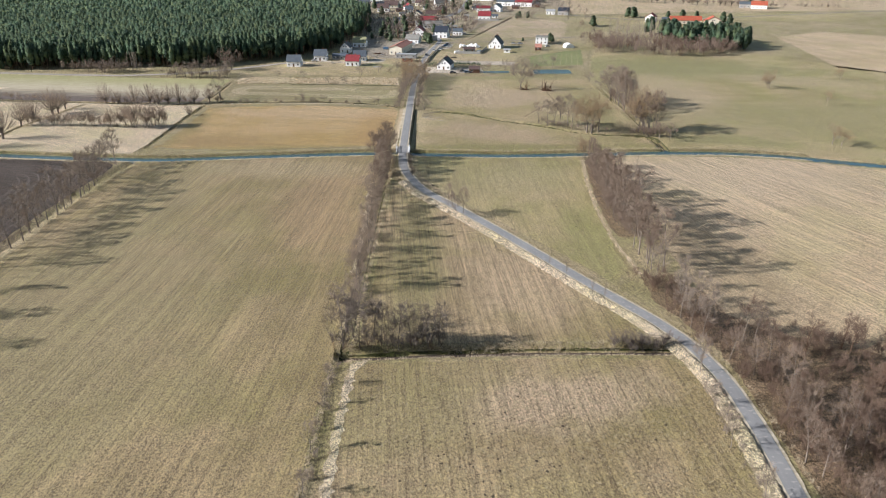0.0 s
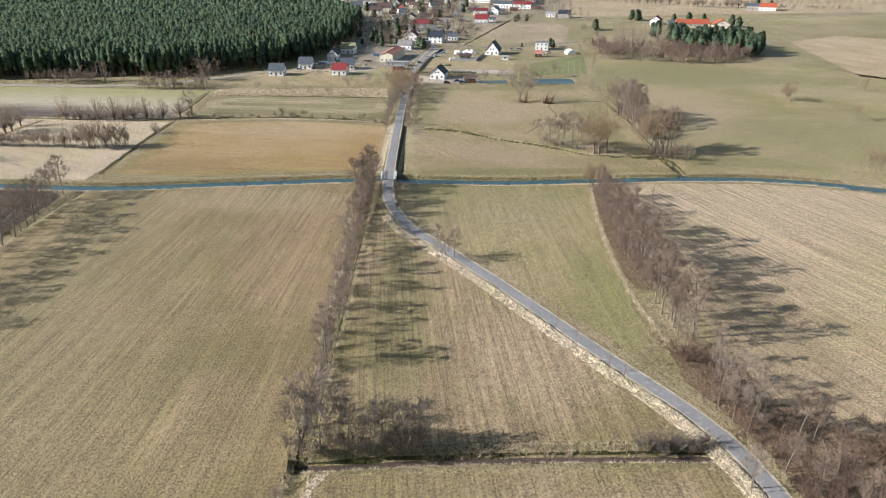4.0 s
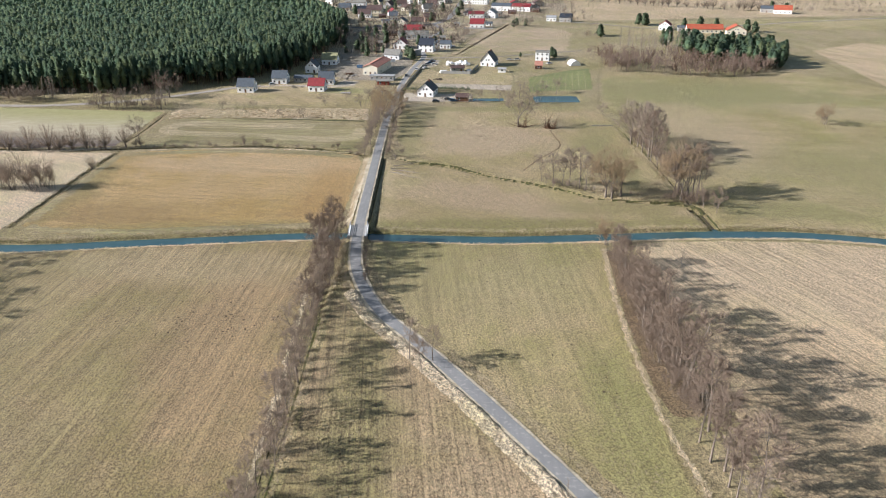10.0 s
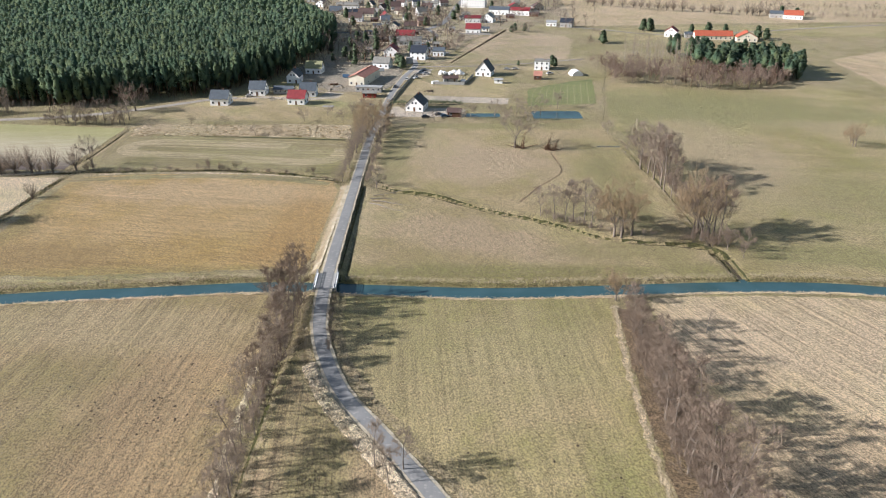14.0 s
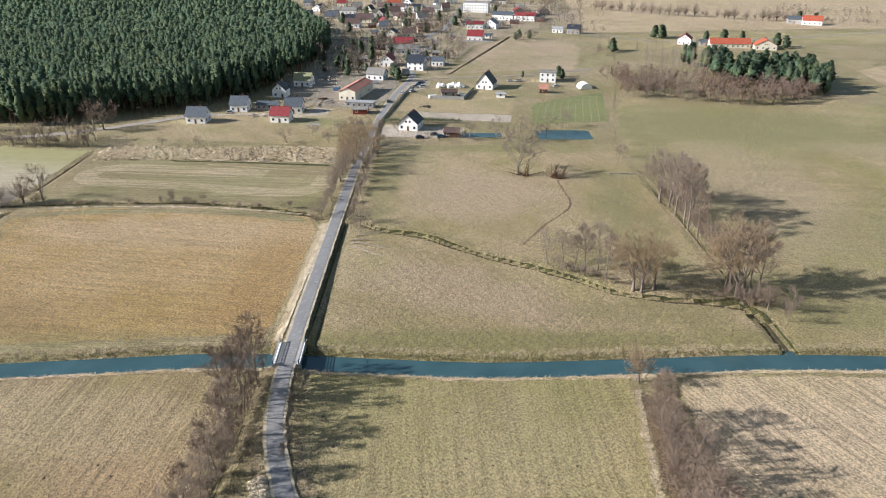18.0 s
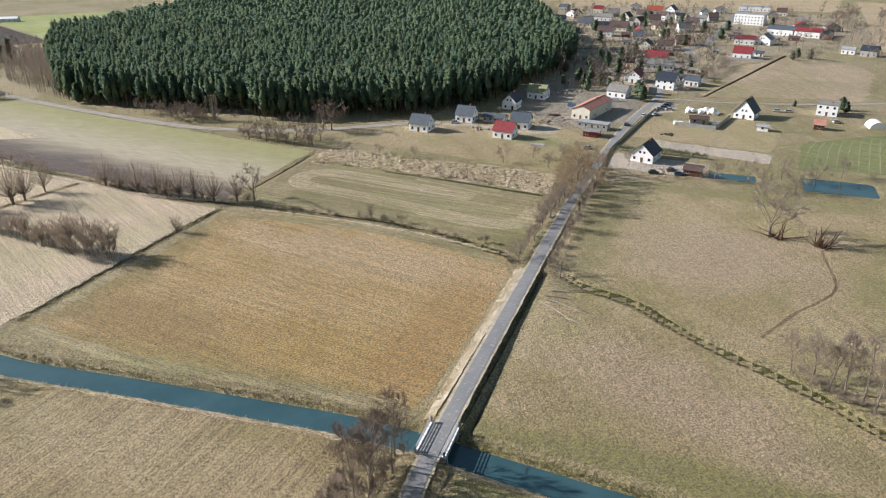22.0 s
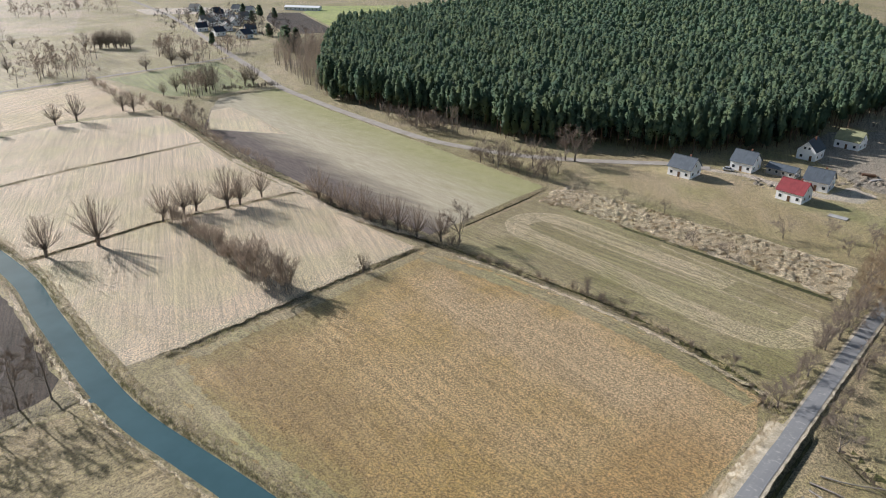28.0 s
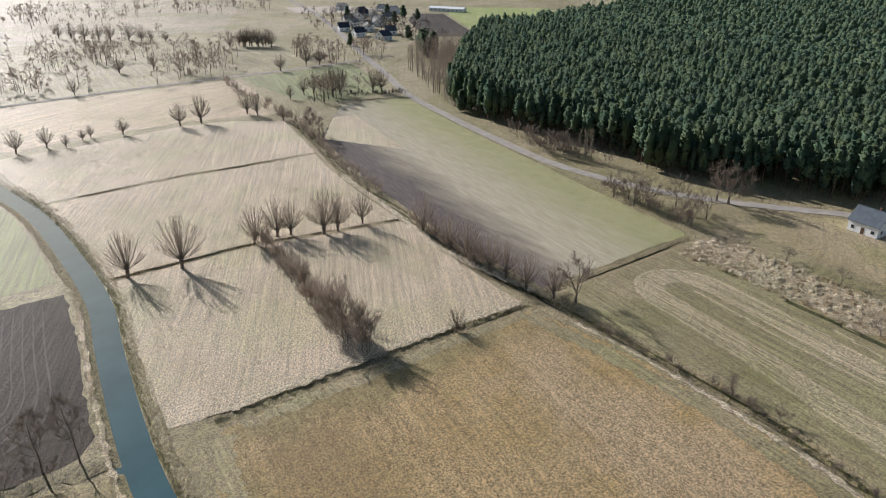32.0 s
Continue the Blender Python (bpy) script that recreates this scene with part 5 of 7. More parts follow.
def box(bm, x0, y0, z0, x1, y1, z1):
    v = [bm.verts.new(p) for p in ((x0, y0, z0), (x1, y0, z0), (x1, y1, z0), (x0, y1, z0), (x0, y0, z1), (x1, y0, z1), (x1, y1, z1), (x0, y1, z1))]
    for f in ((3, 2, 1, 0), (4, 5, 6, 7), (0, 1, 5, 4), (1, 2, 6, 5), (2, 3, 7, 6), (3, 0, 4, 7)):
        bm.faces.new([v[i] for i in f])


def box_part(name, lo, hi, material, parent, label=""):
    bm = bmesh.new()
    box(bm, *lo, *hi)
    return part(name, bm, material, parent, label)


def slab(bm, corners, thick):
    """A flat plate over four corners, thickened downwards."""
    a = [Vector(c) for c in corners]
    n = (a[1] - a[0]).cross(a[3] - a[0]).normalized()
    if n.z < 0:
        n = -n
    v = [bm.verts.new(p) for p in a] + [bm.verts.new(p - n * thick) for p in a]
    for f in ((0, 1, 2, 3), (7, 6, 5, 4), (0, 4, 5, 1), (1, 5, 6, 2), (2, 6, 7, 3), (3, 7, 4, 0)):
        bm.faces.new([v[i] for i in f])
    bmesh.ops.recalc_face_normals(bm, faces=bm.faces[:])


def window(parent, centre, side, w=1.2, h=1.3, name="window"):
    """A framed window set into a wall; side is the wall's outward direction."""
    s = Vector(side)
    u = Vector((0, 0, 1)).cross(s)
    c = Vector(centre)

    def plate(bm, du0, du1, z0, z1, out0, out1):
        p = [c + u * a + Vector((0, 0, b)) + s * o for o in (out0, out1) for a, b in ((du0, z0), (du1, z0), (du1, z1), (du0, z1))]
        v = [bm.verts.new(q) for q in p]
        for f in ((3, 2, 1, 0), (4, 5, 6, 7), (0, 1, 5, 4), (1, 2, 6, 5), (2, 3, 7, 6), (3, 0, 4, 7)):
            bm.faces.new([v[i] for i in f])
        bmesh.ops.recalc_face_normals(bm, faces=bm.faces[:])

    bm = bmesh.new()
    t = 0.09
    for a0, a1, z0, z1 in ((-w / 2, -w / 2 + t, -h / 2, h / 2), (w / 2 - t, w / 2, -h / 2, h / 2), (-w / 2 + t, w / 2 - t, -h / 2, -h / 2 + t), (-w / 2 + t, w / 2 - t, h / 2 - t, h / 2)):
        plate(bm, a0, a1, z0, z1, 0.005, 0.07)
    f = part(name, bm, m_frame, parent)
    bm = bmesh.new()
    plate(bm, -w / 2 + t, w / 2 - t, -h / 2 + t, h / 2 - t, 0.005, 0.035)
    part("pane", bm, m_glass, f)
    return f


def house(x, y, turn, w, d, eave, ridge, wall, roof, label, group="houses of the village", name="house", along=True, chimney=True, door=True, flat=False, storeys=1, wins=3, over=0.45, category="house"):
    """A gabled (or flat-roofed) building, w wide across its front and d deep; along: the ridge runs across the front."""
    e = thing(name, (x, y, 0.0), turn, label, category, group)
    hx, hy = w / 2, d / 2
    bm = bmesh.new()
    box(bm, -hx, -hy, -0.2, hx, hy, eave)
    if not flat:
        if along:
            tri = [[(s * hx, -hy, eave), (s * hx, hy, eave), (s * hx, 0, ridge - 0.12)] for s in (-1, 1)]
        else:
            tri = [[(-hx, s * hy, eave), (hx, s * hy, eave), (0, s * hy, ridge - 0.12)] for s in (-1, 1)]
        for t in tri:
            bm.faces.new([bm.verts.new(p) for p in t])
        bmesh.ops.recalc_face_normals(bm, faces=bm.faces[:])
    part("wall", bm, wall, e)
    if flat:
        bm = bmesh.new()
        box(bm, -hx - 0.25, -hy - 0.25, eave, hx + 0.25, hy + 0.25, eave + 0.3)
        r = part("roof", bm, roof, e)
    else:
        bm = bmesh.new()
        run = hy if along else hx
        k = (ridge - eave) / run
        for s in (-1, 1):
            low, z0 = s * (run + over), eave - k * over
            if along:
                slab(bm, [(-hx - over, low, z0 + 0.16), (hx + over, low, z0 + 0.16), (hx + over, 0, ridge + 0.16), (-hx - over, 0, ridge + 0.16)], 0.18)
            else:
                slab(bm, [(low, -hy - over, z0 + 0.16), (low, hy + over, z0 + 0.16), (0, hy + over, ridge + 0.16), (0, -hy - over, ridge + 0.16)], 0.18)
        r = part("roof", bm, roof, e)
        bm = bmesh.new()
        if along:
            box(bm, -hx - over, -0.14, ridge + 0.08, hx + over, 0.14, ridge + 0.24)
        else:
            box(bm, -0.14, -hy - over, ridge + 0.08, 0.14, hy + over, ridge + 0.24)
        part("ridge_cap", bm, roof, r)
    if chimney:
        cx, cy = (hx * 0.35, 0.5) if along else (0.5, hy * 0.3)
        base = eave if flat else eave + 0.3
        top = (eave if flat else ridge) + 0.9
        box_part("chimney", (cx - 0.3, cy - 0.3, base), (cx + 0.3, cy + 0.3, top), m_stone, r)
    for fl in range(storeys):
        z = 1.55 + fl * 2.8
        for i in range(wins):
            u = -hx + w * (i + 0.5) / wins
            if not (door and fl == 0 and i == wins // 2):
                window(e, (u, -hy, z), (0, -1, 0))
        for i in range(2):
            v = -hy + d * (i + 0.5) / 2
            window(e, (hx, v, z), (1, 0, 0))
            window(e, (-hx, v, z), (-1, 0, 0))
    if not flat and ridge - eave > 2.4:
        if along:
            window(e, (hx, 0, eave + 0.8), (1, 0, 0), 1.0, 1.1)
        else:
            window(e, (-0.9, -hy, eave + 0.8), (0, -1, 0), 1.0, 1.1)
            window(e, (0.9, -hy, eave + 0.8), (0, -1, 0), 1.0, 1.1)
    if door:
        u = -hx + w * (wins // 2 + 0.5) / wins
        dd = box_part("door", (u - 0.5, -hy - 0.07, 0.0), (u + 0.5, -hy - 0.005, 2.1), m_door, e)
        box_part("handle", (u + 0.34, -hy - 0.13, 1.0), (u + 0.42, -hy - 0.07, 1.08), m_metal, dd)
    return e


# new houses on the building plot
G = "new houses below the pine wood"
house(-84.6, 527.2, -3, 9.4, 8.6, 3.7, 7.4, m_white, m_r_grey, "small white new house with a grey sheet roof", G)
house(-69.8, 550.6, -3, 8.8, 8.6, 3.7, 7.4, m_white, m_r_grey, "small white new house with a grey roof", G)
house(-41.0, 547.0, 0, 8.8, 8.4, 3.7, 7.3, m_white, m_r_grey, "small white house with a blue-grey roof", G)
house(-43.8, 528.6, -6, 9.2, 8.2, 3.6, 7.0, m_white, m_r_red, "small white house with a bright red roof", G)
house(-55.6, 584.0, -4, 7.6, 9.4, 4.2, 8.0, m_white, m_r_dark, "white house shell with a dark roof", G, along=False, wins=2)
house(-47.8, 612.5, -6, 10.2, 9.0, 3.8, 7.4, m_white, m_r_green, "unfinished white house with a yellow-green felt roof", G, chimney=False)
house(-56.0, 553.6, -6, 11.0, 6.0, 2.6, 3.9, m_greyw, m_r_grey, "low open carport with a grey roof", G, "carport", chimney=False, door=False, wins=4, category="carport")
house(-13.3, 585.5, -14, 9.6, 29.0, 5.2, 6.9, m_cream, m_r_orange, "long cream house with an orange tiled roof", G, along=False, storeys=1, wins=3)
house(-5.5, 631.0, -14, 11.0, 9.0, 3.6, 6.6, m_white, m_r_fibre, "white house with a ribbed grey roof", G)
house(-8.0, 557.5, -9, 15.0, 5.0, 2.7, 3.0, m_greyw, m_r_flat, "long low grey garage with a flat roof", G, "garage", flat=True, chimney=False, wins=5, category="garage")
house(-6.4, 544.0, -2, 7.2, 6.5, 2.5, 3.3, m_redw, m_r_fibre, "red wooden shed with a grey roof", G, "shed", chimney=False, wins=2, category="shed")
house(20.6, 515.0, -13, 9.2, 11.0, 3.5, 7.6, m_white, m_r_dark, "white bungalow with a dark blue-black roof", "houses by the pond", along=False, wins=3)
house(40.0, 500.5, -7, 6.6, 5.4, 2.5, 3.9, m_brownw, m_r_brown, "dark brown shed beside the yard", "houses by the pond", "shed", chimney=False, wins=2, category="shed")
house(61.5, 604.5, -17, 9.8, 10.5, 3.4, 9.4, m_white, m_r_dark, "white gabled house with a steep dark roof", "houses by the lane", along=False, wins=3)
house(100.5, 624.0, -12, 9.6, 9.0, 5.6, 5.9, m_white, m_r_fibre, "white two-storey cube house with a flat roof", "houses by the lane", flat=True, storeys=2)
house(93.5, 591.2, -8, 4.6, 4.4, 2.6, 4.6, m_brownw, m_r_orange, "little brown garden house with a salmon roof", "houses by the lane", "garden_house", chimney=False, wins=1, door=False, category="shed")
house(39.2, 583.5, 6, 8.6, 5.2, 2.6, 3.6, m_greyw, m_r_brown, "low grey yard shed with a dark roof", "houses by the lane", "shed", chimney=False, wins=2, category="shed")
house(68.2, 579.5, -8, 4.8, 3.6, 2.2, 2.9, m_white, m_r_flat, "small white garden shed", "houses by the lane", "shed", chimney=False, wins=1, door=False, category="shed")

VILLAGE = [  # place, turn, width, depth, eave, ridge, walls, roof, storeys, ridge along the front, label
    (18.5, 663, -14, 11, 10, 5.2, 9.2, m_white, m_r_dark, 2, True, "white house with dark solar roof"),
    (-2, 677, -8, 10, 11, 3.8, 7.8, m_white, m_r_wine, 1, False, "white house with a wine-red roof"),
    (6, 725, 2, 25, 8, 3.8, 6.4, m_white, m_r_fibre, 1, True, "long white building with a grey ribbed roof"),
    (5, 753, -6, 15, 9, 3.8, 7.4, m_white, m_r_red, 1, True, "white house with a red roof"),
    (-7.5, 802, -10, 11, 9, 4.0, 7.8, m_cream, m_r_dark, 1, False, "cream house with a dark roof"),
    (7, 808, -2, 11, 9, 4.0, 7.0, m_cream, m_r_brown, 1, True, "cream house with a brown roof"),
    (18, 838, 8, 11, 9, 4.5, 7.0, m_pinkw, m_r_brown, 1, True, "pink house with a brown roof"),
    (32.5, 677, -10, 8, 8, 3.6, 5.6, m_white, m_r_grey, 1, True, "white house with a low grey roof"),
    (62.5, 788, -10, 12.5, 10, 4.2, 8.0, m_white, m_r_red, 1, True, "white house with a bright red roof"),
    (65, 858, -6, 15, 9, 4.5, 6.5, m_white, m_r_wine, 1, True, "white hall with a reddish roof"),
    (80, 861, -20, 12, 12, 4.5, 8.5, m_white, m_r_flat, 1, False, "large white gabled workshop hall"),
    (137, 833, -15, 9, 7, 3.5, 5.0, m_white, m_r_flat, 1, True, "low white house by the road"),
    (150, 826, -20, 11, 9, 4.5, 7.5, m_greyw, m_r_dark, 1, True, "grey house with a dark roof"),
    (-92, 980, 10, 9, 9, 5, 9, m_cream, m_r_brown, 1, False, "cream gabled house far off"),
    (-68, 972, -4, 24, 9, 4.5, 7, m_white, m_r_fibre, 1, True, "long white house far off"),
    (-41, 906, -8, 16, 11, 3.5, 8.0, m_cream, m_r_brown, 1, True, "house with a broad brown roof"),
    (-22, 1050, 8, 16, 10, 4, 8, m_white, m_r_brick, 1, True, "far house with a red roof"),
    (-57, 915, 10, 13, 8, 3.5, 6, m_greyw, m_r_dark, 1, True, "grey outbuilding far off"),
    (-43, 982, -20, 8, 9, 4, 8, m_cream, m_r_dark, 1, False, "cream gabled village house"),
    (7, 990, 8, 8, 8, 6, 8, m_white, m_r_dark, 2, True, "small white house far off"),
    (23, 992, -8, 18, 9, 4, 6.5, m_white, m_r_fibre, 1, True, "long pale house far off"),
    (96, 924, -18, 21, 12, 5, 7.5, m_white, m_r_grey, 1, True, "long white workshop with a grey roof"),
    (117, 917, -18, 20, 12, 5, 7.5, m_white, m_r_red, 1, True, "long white workshop with a red roof"),
    (229, 768, -25, 10, 10, 4.5, 8.0, m_white, m_r_red, 1, False, "white farmhouse with a red roof"),
    (258, 751, -6, 30, 9, 3.4, 6.8, m_cream, m_r_brick, 1, True, "long farm range with a vermilion tiled roof"),
    (282, 742, -12, 16, 11, 3.4, 7.6, m_cream, m_r_brick, 1, False, "farm wing with a vermilion tiled roof"),
    (243, 760, -10, 10, 7, 3.0, 4.6, m_greyw, m_r_grey, 1, True, "low farm shed with a grey roof"),
    (384, 882, -20, 17, 10, 4.2, 8.0, m_white, m_r_brick, 1, True, "far farmhouse with a red roof"),
    (372, 893, -20, 12, 9, 4.2, 6.5, m_greyw, m_r_grey, 1, True, "grey barn beside the far farmhouse")]
for x, y, turn, w, d, ev, rg, wm, rm, st, al, lab in VILLAGE:
    house(x, y, turn, w, d, ev, rg, wm, rm, lab, along=al, storeys=st, wins=max(3, int(w / 3.5)), door=w < 14)
e = house(72, 989, -16, 27, 12, 9.6, 10, m_white, m_r_flat, "white three-storey block with a flat roof", flat=True, storeys=3, wins=9, door=False, name="apartment_block", category="building")
house(80, 1112, -5, 32, 12, 5, 5.4, m_white, m_r_flat, "long white flat-roofed hall far off", flat=True, wins=9, door=False, chimney=False, name="hall", category="building")
back = random.Random(21)
for x, y in [(-86, 880), (-72, 848), (-102, 940), (-60, 1010), (-30, 1010), (30, 1040), (-5, 1060), (-80, 1040), (45, 1075), (95, 1040), (120, 1000), (-48, 868), (-20, 880), (-8, 925), (15, 915),
             (-28, 945), (115, 965), (140, 960), (-120, 1050), (-10, 1000), (-75, 925), (-15, 968), (38, 1005), (105, 1075), (-18, 850), (-100, 1000), (-45, 1075), (132, 925), (20, 955), (-32, 915)]:
    rm, lab = back.choice([(m_r_brown, "brown"), (m_r_dark, "dark"), (m_r_fibre, "grey"), (m_r_red, "red"), (m_r_grey, "blue-grey"), (m_r_brown, "brown")])
    wm, wl = back.choice([(m_white, "white"), (m_white, "white"), (m_cream, "cream"), (m_greyw, "grey")])
    house(x, y, back.uniform(-25, 25), back.uniform(8, 13), back.uniform(8, 10), back.uniform(3.4, 4.6), back.uniform(6.5, 8.4), wm, rm, wl + " village house with a " + lab + " roof", along=back.random() < 0.6)
for x, y in [(-600, 627), (-577, 629), (-587, 646), (-512, 608), (-534, 628), (-643, 676), (-671, 678), (-679, 708), (-619, 634), (-653, 670), (-602, 657), (-617, 676), (-541, 601), (-562, 622), (-657, 709), (-716, 680), (-630, 650), (-575, 605)]:
    rm, lab = back.choice([(m_r_grey, "grey"), (m_r_dark, "dark"), (m_r_fibre, "pale")])
    house(x, y, back.uniform(-30, 30), back.uniform(8, 12), 9, 3.6, 7.2, m_white, rm, "white hamlet house with a " + lab + " roof", "houses of the hamlet", along=back.random() < 0.5)
house(-640, 766, 30, 40, 9, 3.2, 4.6, m_white, m_white, "long white greenhouse beyond the ploughed field", "houses of the hamlet", "greenhouse", chimney=False, door=False, wins=8, category="greenhouse")
house(-486, 838, 30, 16, 12, 5, 9, m_white, m_r_dark, "white house in a clearing of the wood", "houses of the hamlet")

# polytunnel, wrapped pile, fences, slab
e = thing("polytunnel", (119.3, 603.5, 0), 8, "small white plastic-covered polytunnel", "polytunnel")
bm = bmesh.new()
arcs = []
for yy in (-4, 4):
    arcs.append([bm.verts.new((3.6 * math.cos(a), yy, 3.2 * math.sin(a))) for a in np.linspace(0, math.pi, 11)])
for i in range(10):
    bm.faces.new((arcs[0][i], arcs[0][i + 1], arcs[1][i + 1], arcs[1][i]))
for a in arcs:
    bm.faces.new(a)
part("cover", bm, m_white, e)
for yy in (-4, 0, 4):
    bm = bmesh.new()
    for a in np.linspace(0, math.pi, 9):
        box(bm, 3.66 * math.cos(a) - 0.06, yy - 0.06, 3.26 * math.sin(a) - 0.06, 3.66 * math.cos(a) + 0.06, yy + 0.06, 3.26 * math.sin(a) + 0.06)
    part("hoop", bm, m_metal, e)
pile = random.Random(8)
for i in range(22):
    bm = bmesh.new()
    bmesh.ops.create_icosphere(bm, subdivisions=2, radius=1)
    for v in bm.verts:
        v.co = Vector((v.co.x * 1.5, v.co.y * 1.3, v.co.z * 1.2)) * pile.uniform(0.85, 1.15)
    me = bpy.data.meshes.new("bale")
    bm.to_mesh(me)
    bm.free()
    me.materials.append(m_white)
    o = new("wrapped_bale", me)
    o.matrix_basis = pose(33 + pile.uniform(0, 15), 602.5 + pile.uniform(0, 5.5), pile.choice([0.7, 0.7, 1.4]), pile.uniform(-20, 20), pile.uniform(-20, 20), pile.uniform(0, 180)) @ Matrix.Scale(pile.uniform(0.5, 1.25), 4)
    tagged(o, "white plastic-wrapped bale on the yard", "bale", "wrapped bales on the yard")


def fence(line, material, label, height=1.6, gap=2.5, name="fence"):
    """Posts with panels between them."""
    e = thing(name, (*line[0], 0), 0, label, "fence")
    o = Vector((*line[0], 0))
    pts = []
    for a, b in zip(line, line[1:]):
        n = max(1, round(math.dist(a, b) / gap))
        pts += [Vector((a[0] + (b[0] - a[0]) * i / n, a[1] + (b[1] - a[1]) * i / n, 0)) - o for i in range(n)]
    pts.append(Vector((*line[-1], 0)) - o)
    for p, q in zip(pts, pts[1:]):
        box_part("post", (p.x - 0.08, p.y - 0.08, -0.1), (p.x + 0.08, p.y + 0.08, height + 0.1), m_greyw, e)
        d = (q - p).normalized()
        bm = bmesh.new()
        n = Vector((-d.y, d.x, 0)) * 0.03
        a, b = p + d * 0.09, q - d * 0.09
        v = [bm.verts.new(c + Vector((0, 0, z))) for z in (0.05, height) for c in (a - n, b - n, b + n, a + n)]
        for f in ((3, 2, 1, 0), (4, 5, 6, 7), (0, 1, 5, 4), (1, 2, 6, 5), (2, 3, 7, 6), (3, 0, 4, 7)):
            bm.faces.new([v[i] for i in f])
        part("panel", bm, material, e)
    return e


fence([(29.5, 575.7), (47.3, 573), (54, 600)], m_greyw, "grey concrete panel fence round the yard", 1.8)
fence([(5, 497), (4.6, 520), (8, 545), (13, 580), (17, 605)], m_greyw, "low grey fence beside the lane", 1.2, 3)
e = thing("concrete_slab", (-26.5, 520.5, 0.05), -4, "pale concrete slab lying in the grass", "slab")
box_part("plate", (-3, -1.4, 0), (3, 1.4, 0.22), m_greyw, e)

# cars
CAR = [plain(n, c, 0.3, 0.2, 0.05, spec=0.6) for n, c in (("white_paint", (0.75, 0.75, 0.75)), ("silver_paint", (0.42, 0.43, 0.45)), ("dark_paint", (0.04, 0.045, 0.055)), ("blue_paint", (0.08, 0.16, 0.27)))]
CAR_NAMES = ("white", "silver", "dark", "blue")


def car(x, y, turn, kind):
    e = thing("car", (x, y, 0.16), turn, "parked " + CAR_NAMES[kind] + " passenger car on the ground", "car", "parked cars")
    bm = bmesh.new()
    box(bm, -2.1, -0.85, 0.28, 2.1, 0.85, 0.85)
    bmesh.ops.bevel(bm, geom=bm.edges[:], offset=0.12, segments=2, affect="EDGES")
    b = part("body", bm, CAR[kind], e)
    bm = bmesh.new()
    lo, hi = [(-1.65, -0.8), (1.15, -0.8), (1.15, 0.8), (-1.65, 0.8)], [(-1.3, -0.62), (0.45, -0.62), (0.45, 0.62), (-1.3, 0.62)]
    v = [bm.verts.new((*p, 0.86)) for p in lo] + [bm.verts.new((*p, 1.40)) for p in hi]
    for f in ((0, 1, 5, 4), (1, 2, 6, 5), (2, 3, 7, 6), (3, 0, 4, 7), (3, 2, 1, 0)):
        bm.faces.new([v[i] for i in f])
    part("windows_band", bm, m_glass, b)
    box_part("roof", (-1.3, -0.63, 1.40), (0.45, 0.63, 1.46), CAR[kind], b)
    for i, wx in enumerate((-1.35, 1.35)):
        for wy in (-0.82, 0.82):
            bm = bmesh.new()
            bmesh.ops.create_cone(bm, cap_ends=True, segments=12, radius1=0.31, radius2=0.31, depth=0.2, matrix=pose(wx, wy, 0.15, 90))
            w = part("wheel", bm, m_tyre, e)
            bm = bmesh.new()
            bmesh.ops.create_cone(bm, cap_ends=True, segments=10, radius1=0.18, radius2=0.18, depth=0.02, matrix=pose(wx, wy + (0.11 if wy > 0 else -0.11), 0.15, 90))
            part("rim", bm, m_metal, w)
    for wy in (-0.6, 0.6):
        box_part("headlight", (2.06, wy - 0.16, 0.55), (2.12, wy + 0.16, 0.7), m_frame, b)
    return e


for x, y, t, k in [(-4.4, 521.4, 10, 1), (-73.6, 543.4, 20, 0), (25.4, 496.6, 5, 2), (32, 501.5, 0, 2), (19.4, 604.7, 15, 1), (21, 609.5, 12, 3), (22, 614.5, 15, 2), (17.8, 593, 60, 0), (23, 618.5, 10, 1),
                   (77, 621, 0, 0), (82.5, 621.5, 5, 0), (35, 498, 10, 3), (12.5, 588, 80, 0), (6.5, 567, 80, 2), (24, 606, 20, 0), (103, 606, 20, 0)]:
    car(x, y, t, k)

# the bridge
e = thing("bridge", (1.4, 318.0, 0), 2, "small concrete road bridge with white railings", "bridge")
top = float(road_height(318.0))
box_part("deck", (-3.1, -4.4, top - 0.55), (3.1, 4.4, top - 0.02), m_greyw, e)
for s in (-1, 1):
    box_part("abutment", (-3.1, s * 3.5 - 0.4, -1.9), (3.1, s * 3.5 + 0.4, top - 0.56), m_greyw, e)
    r = box_part("kerb", (s * 2.75 - 0.28, -4.6, top - 0.015), (s * 2.75 + 0.28, 4.6, top + 0.16), m_white, e, "pale concrete kerb")
    for i in range(7):
        yy = -4.2 + i * 1.4
        box_part("post", (s * 2.8 - 0.07, yy - 0.07, top + 0.17), (s * 2.8 + 0.07, yy + 0.07, top + 1.15), m_white, r)
    for z in (0.45, 0.78, 1.10):
        box_part("rail", (s * 2.8 - 0.09, -4.35, top + z), (s * 2.8 + 0.06, 4.35, top + z + 0.08), m_r_flat, r)
    for yy in (-4.5, 4.5):
        box_part("end_panel", (s * 2.8 - 0.1, yy - 0.22, top + 0.17), (s * 2.8 + 0.1, yy + 0.22, top + 1.2), CAR[3], r, "teal-blue painted end panel")

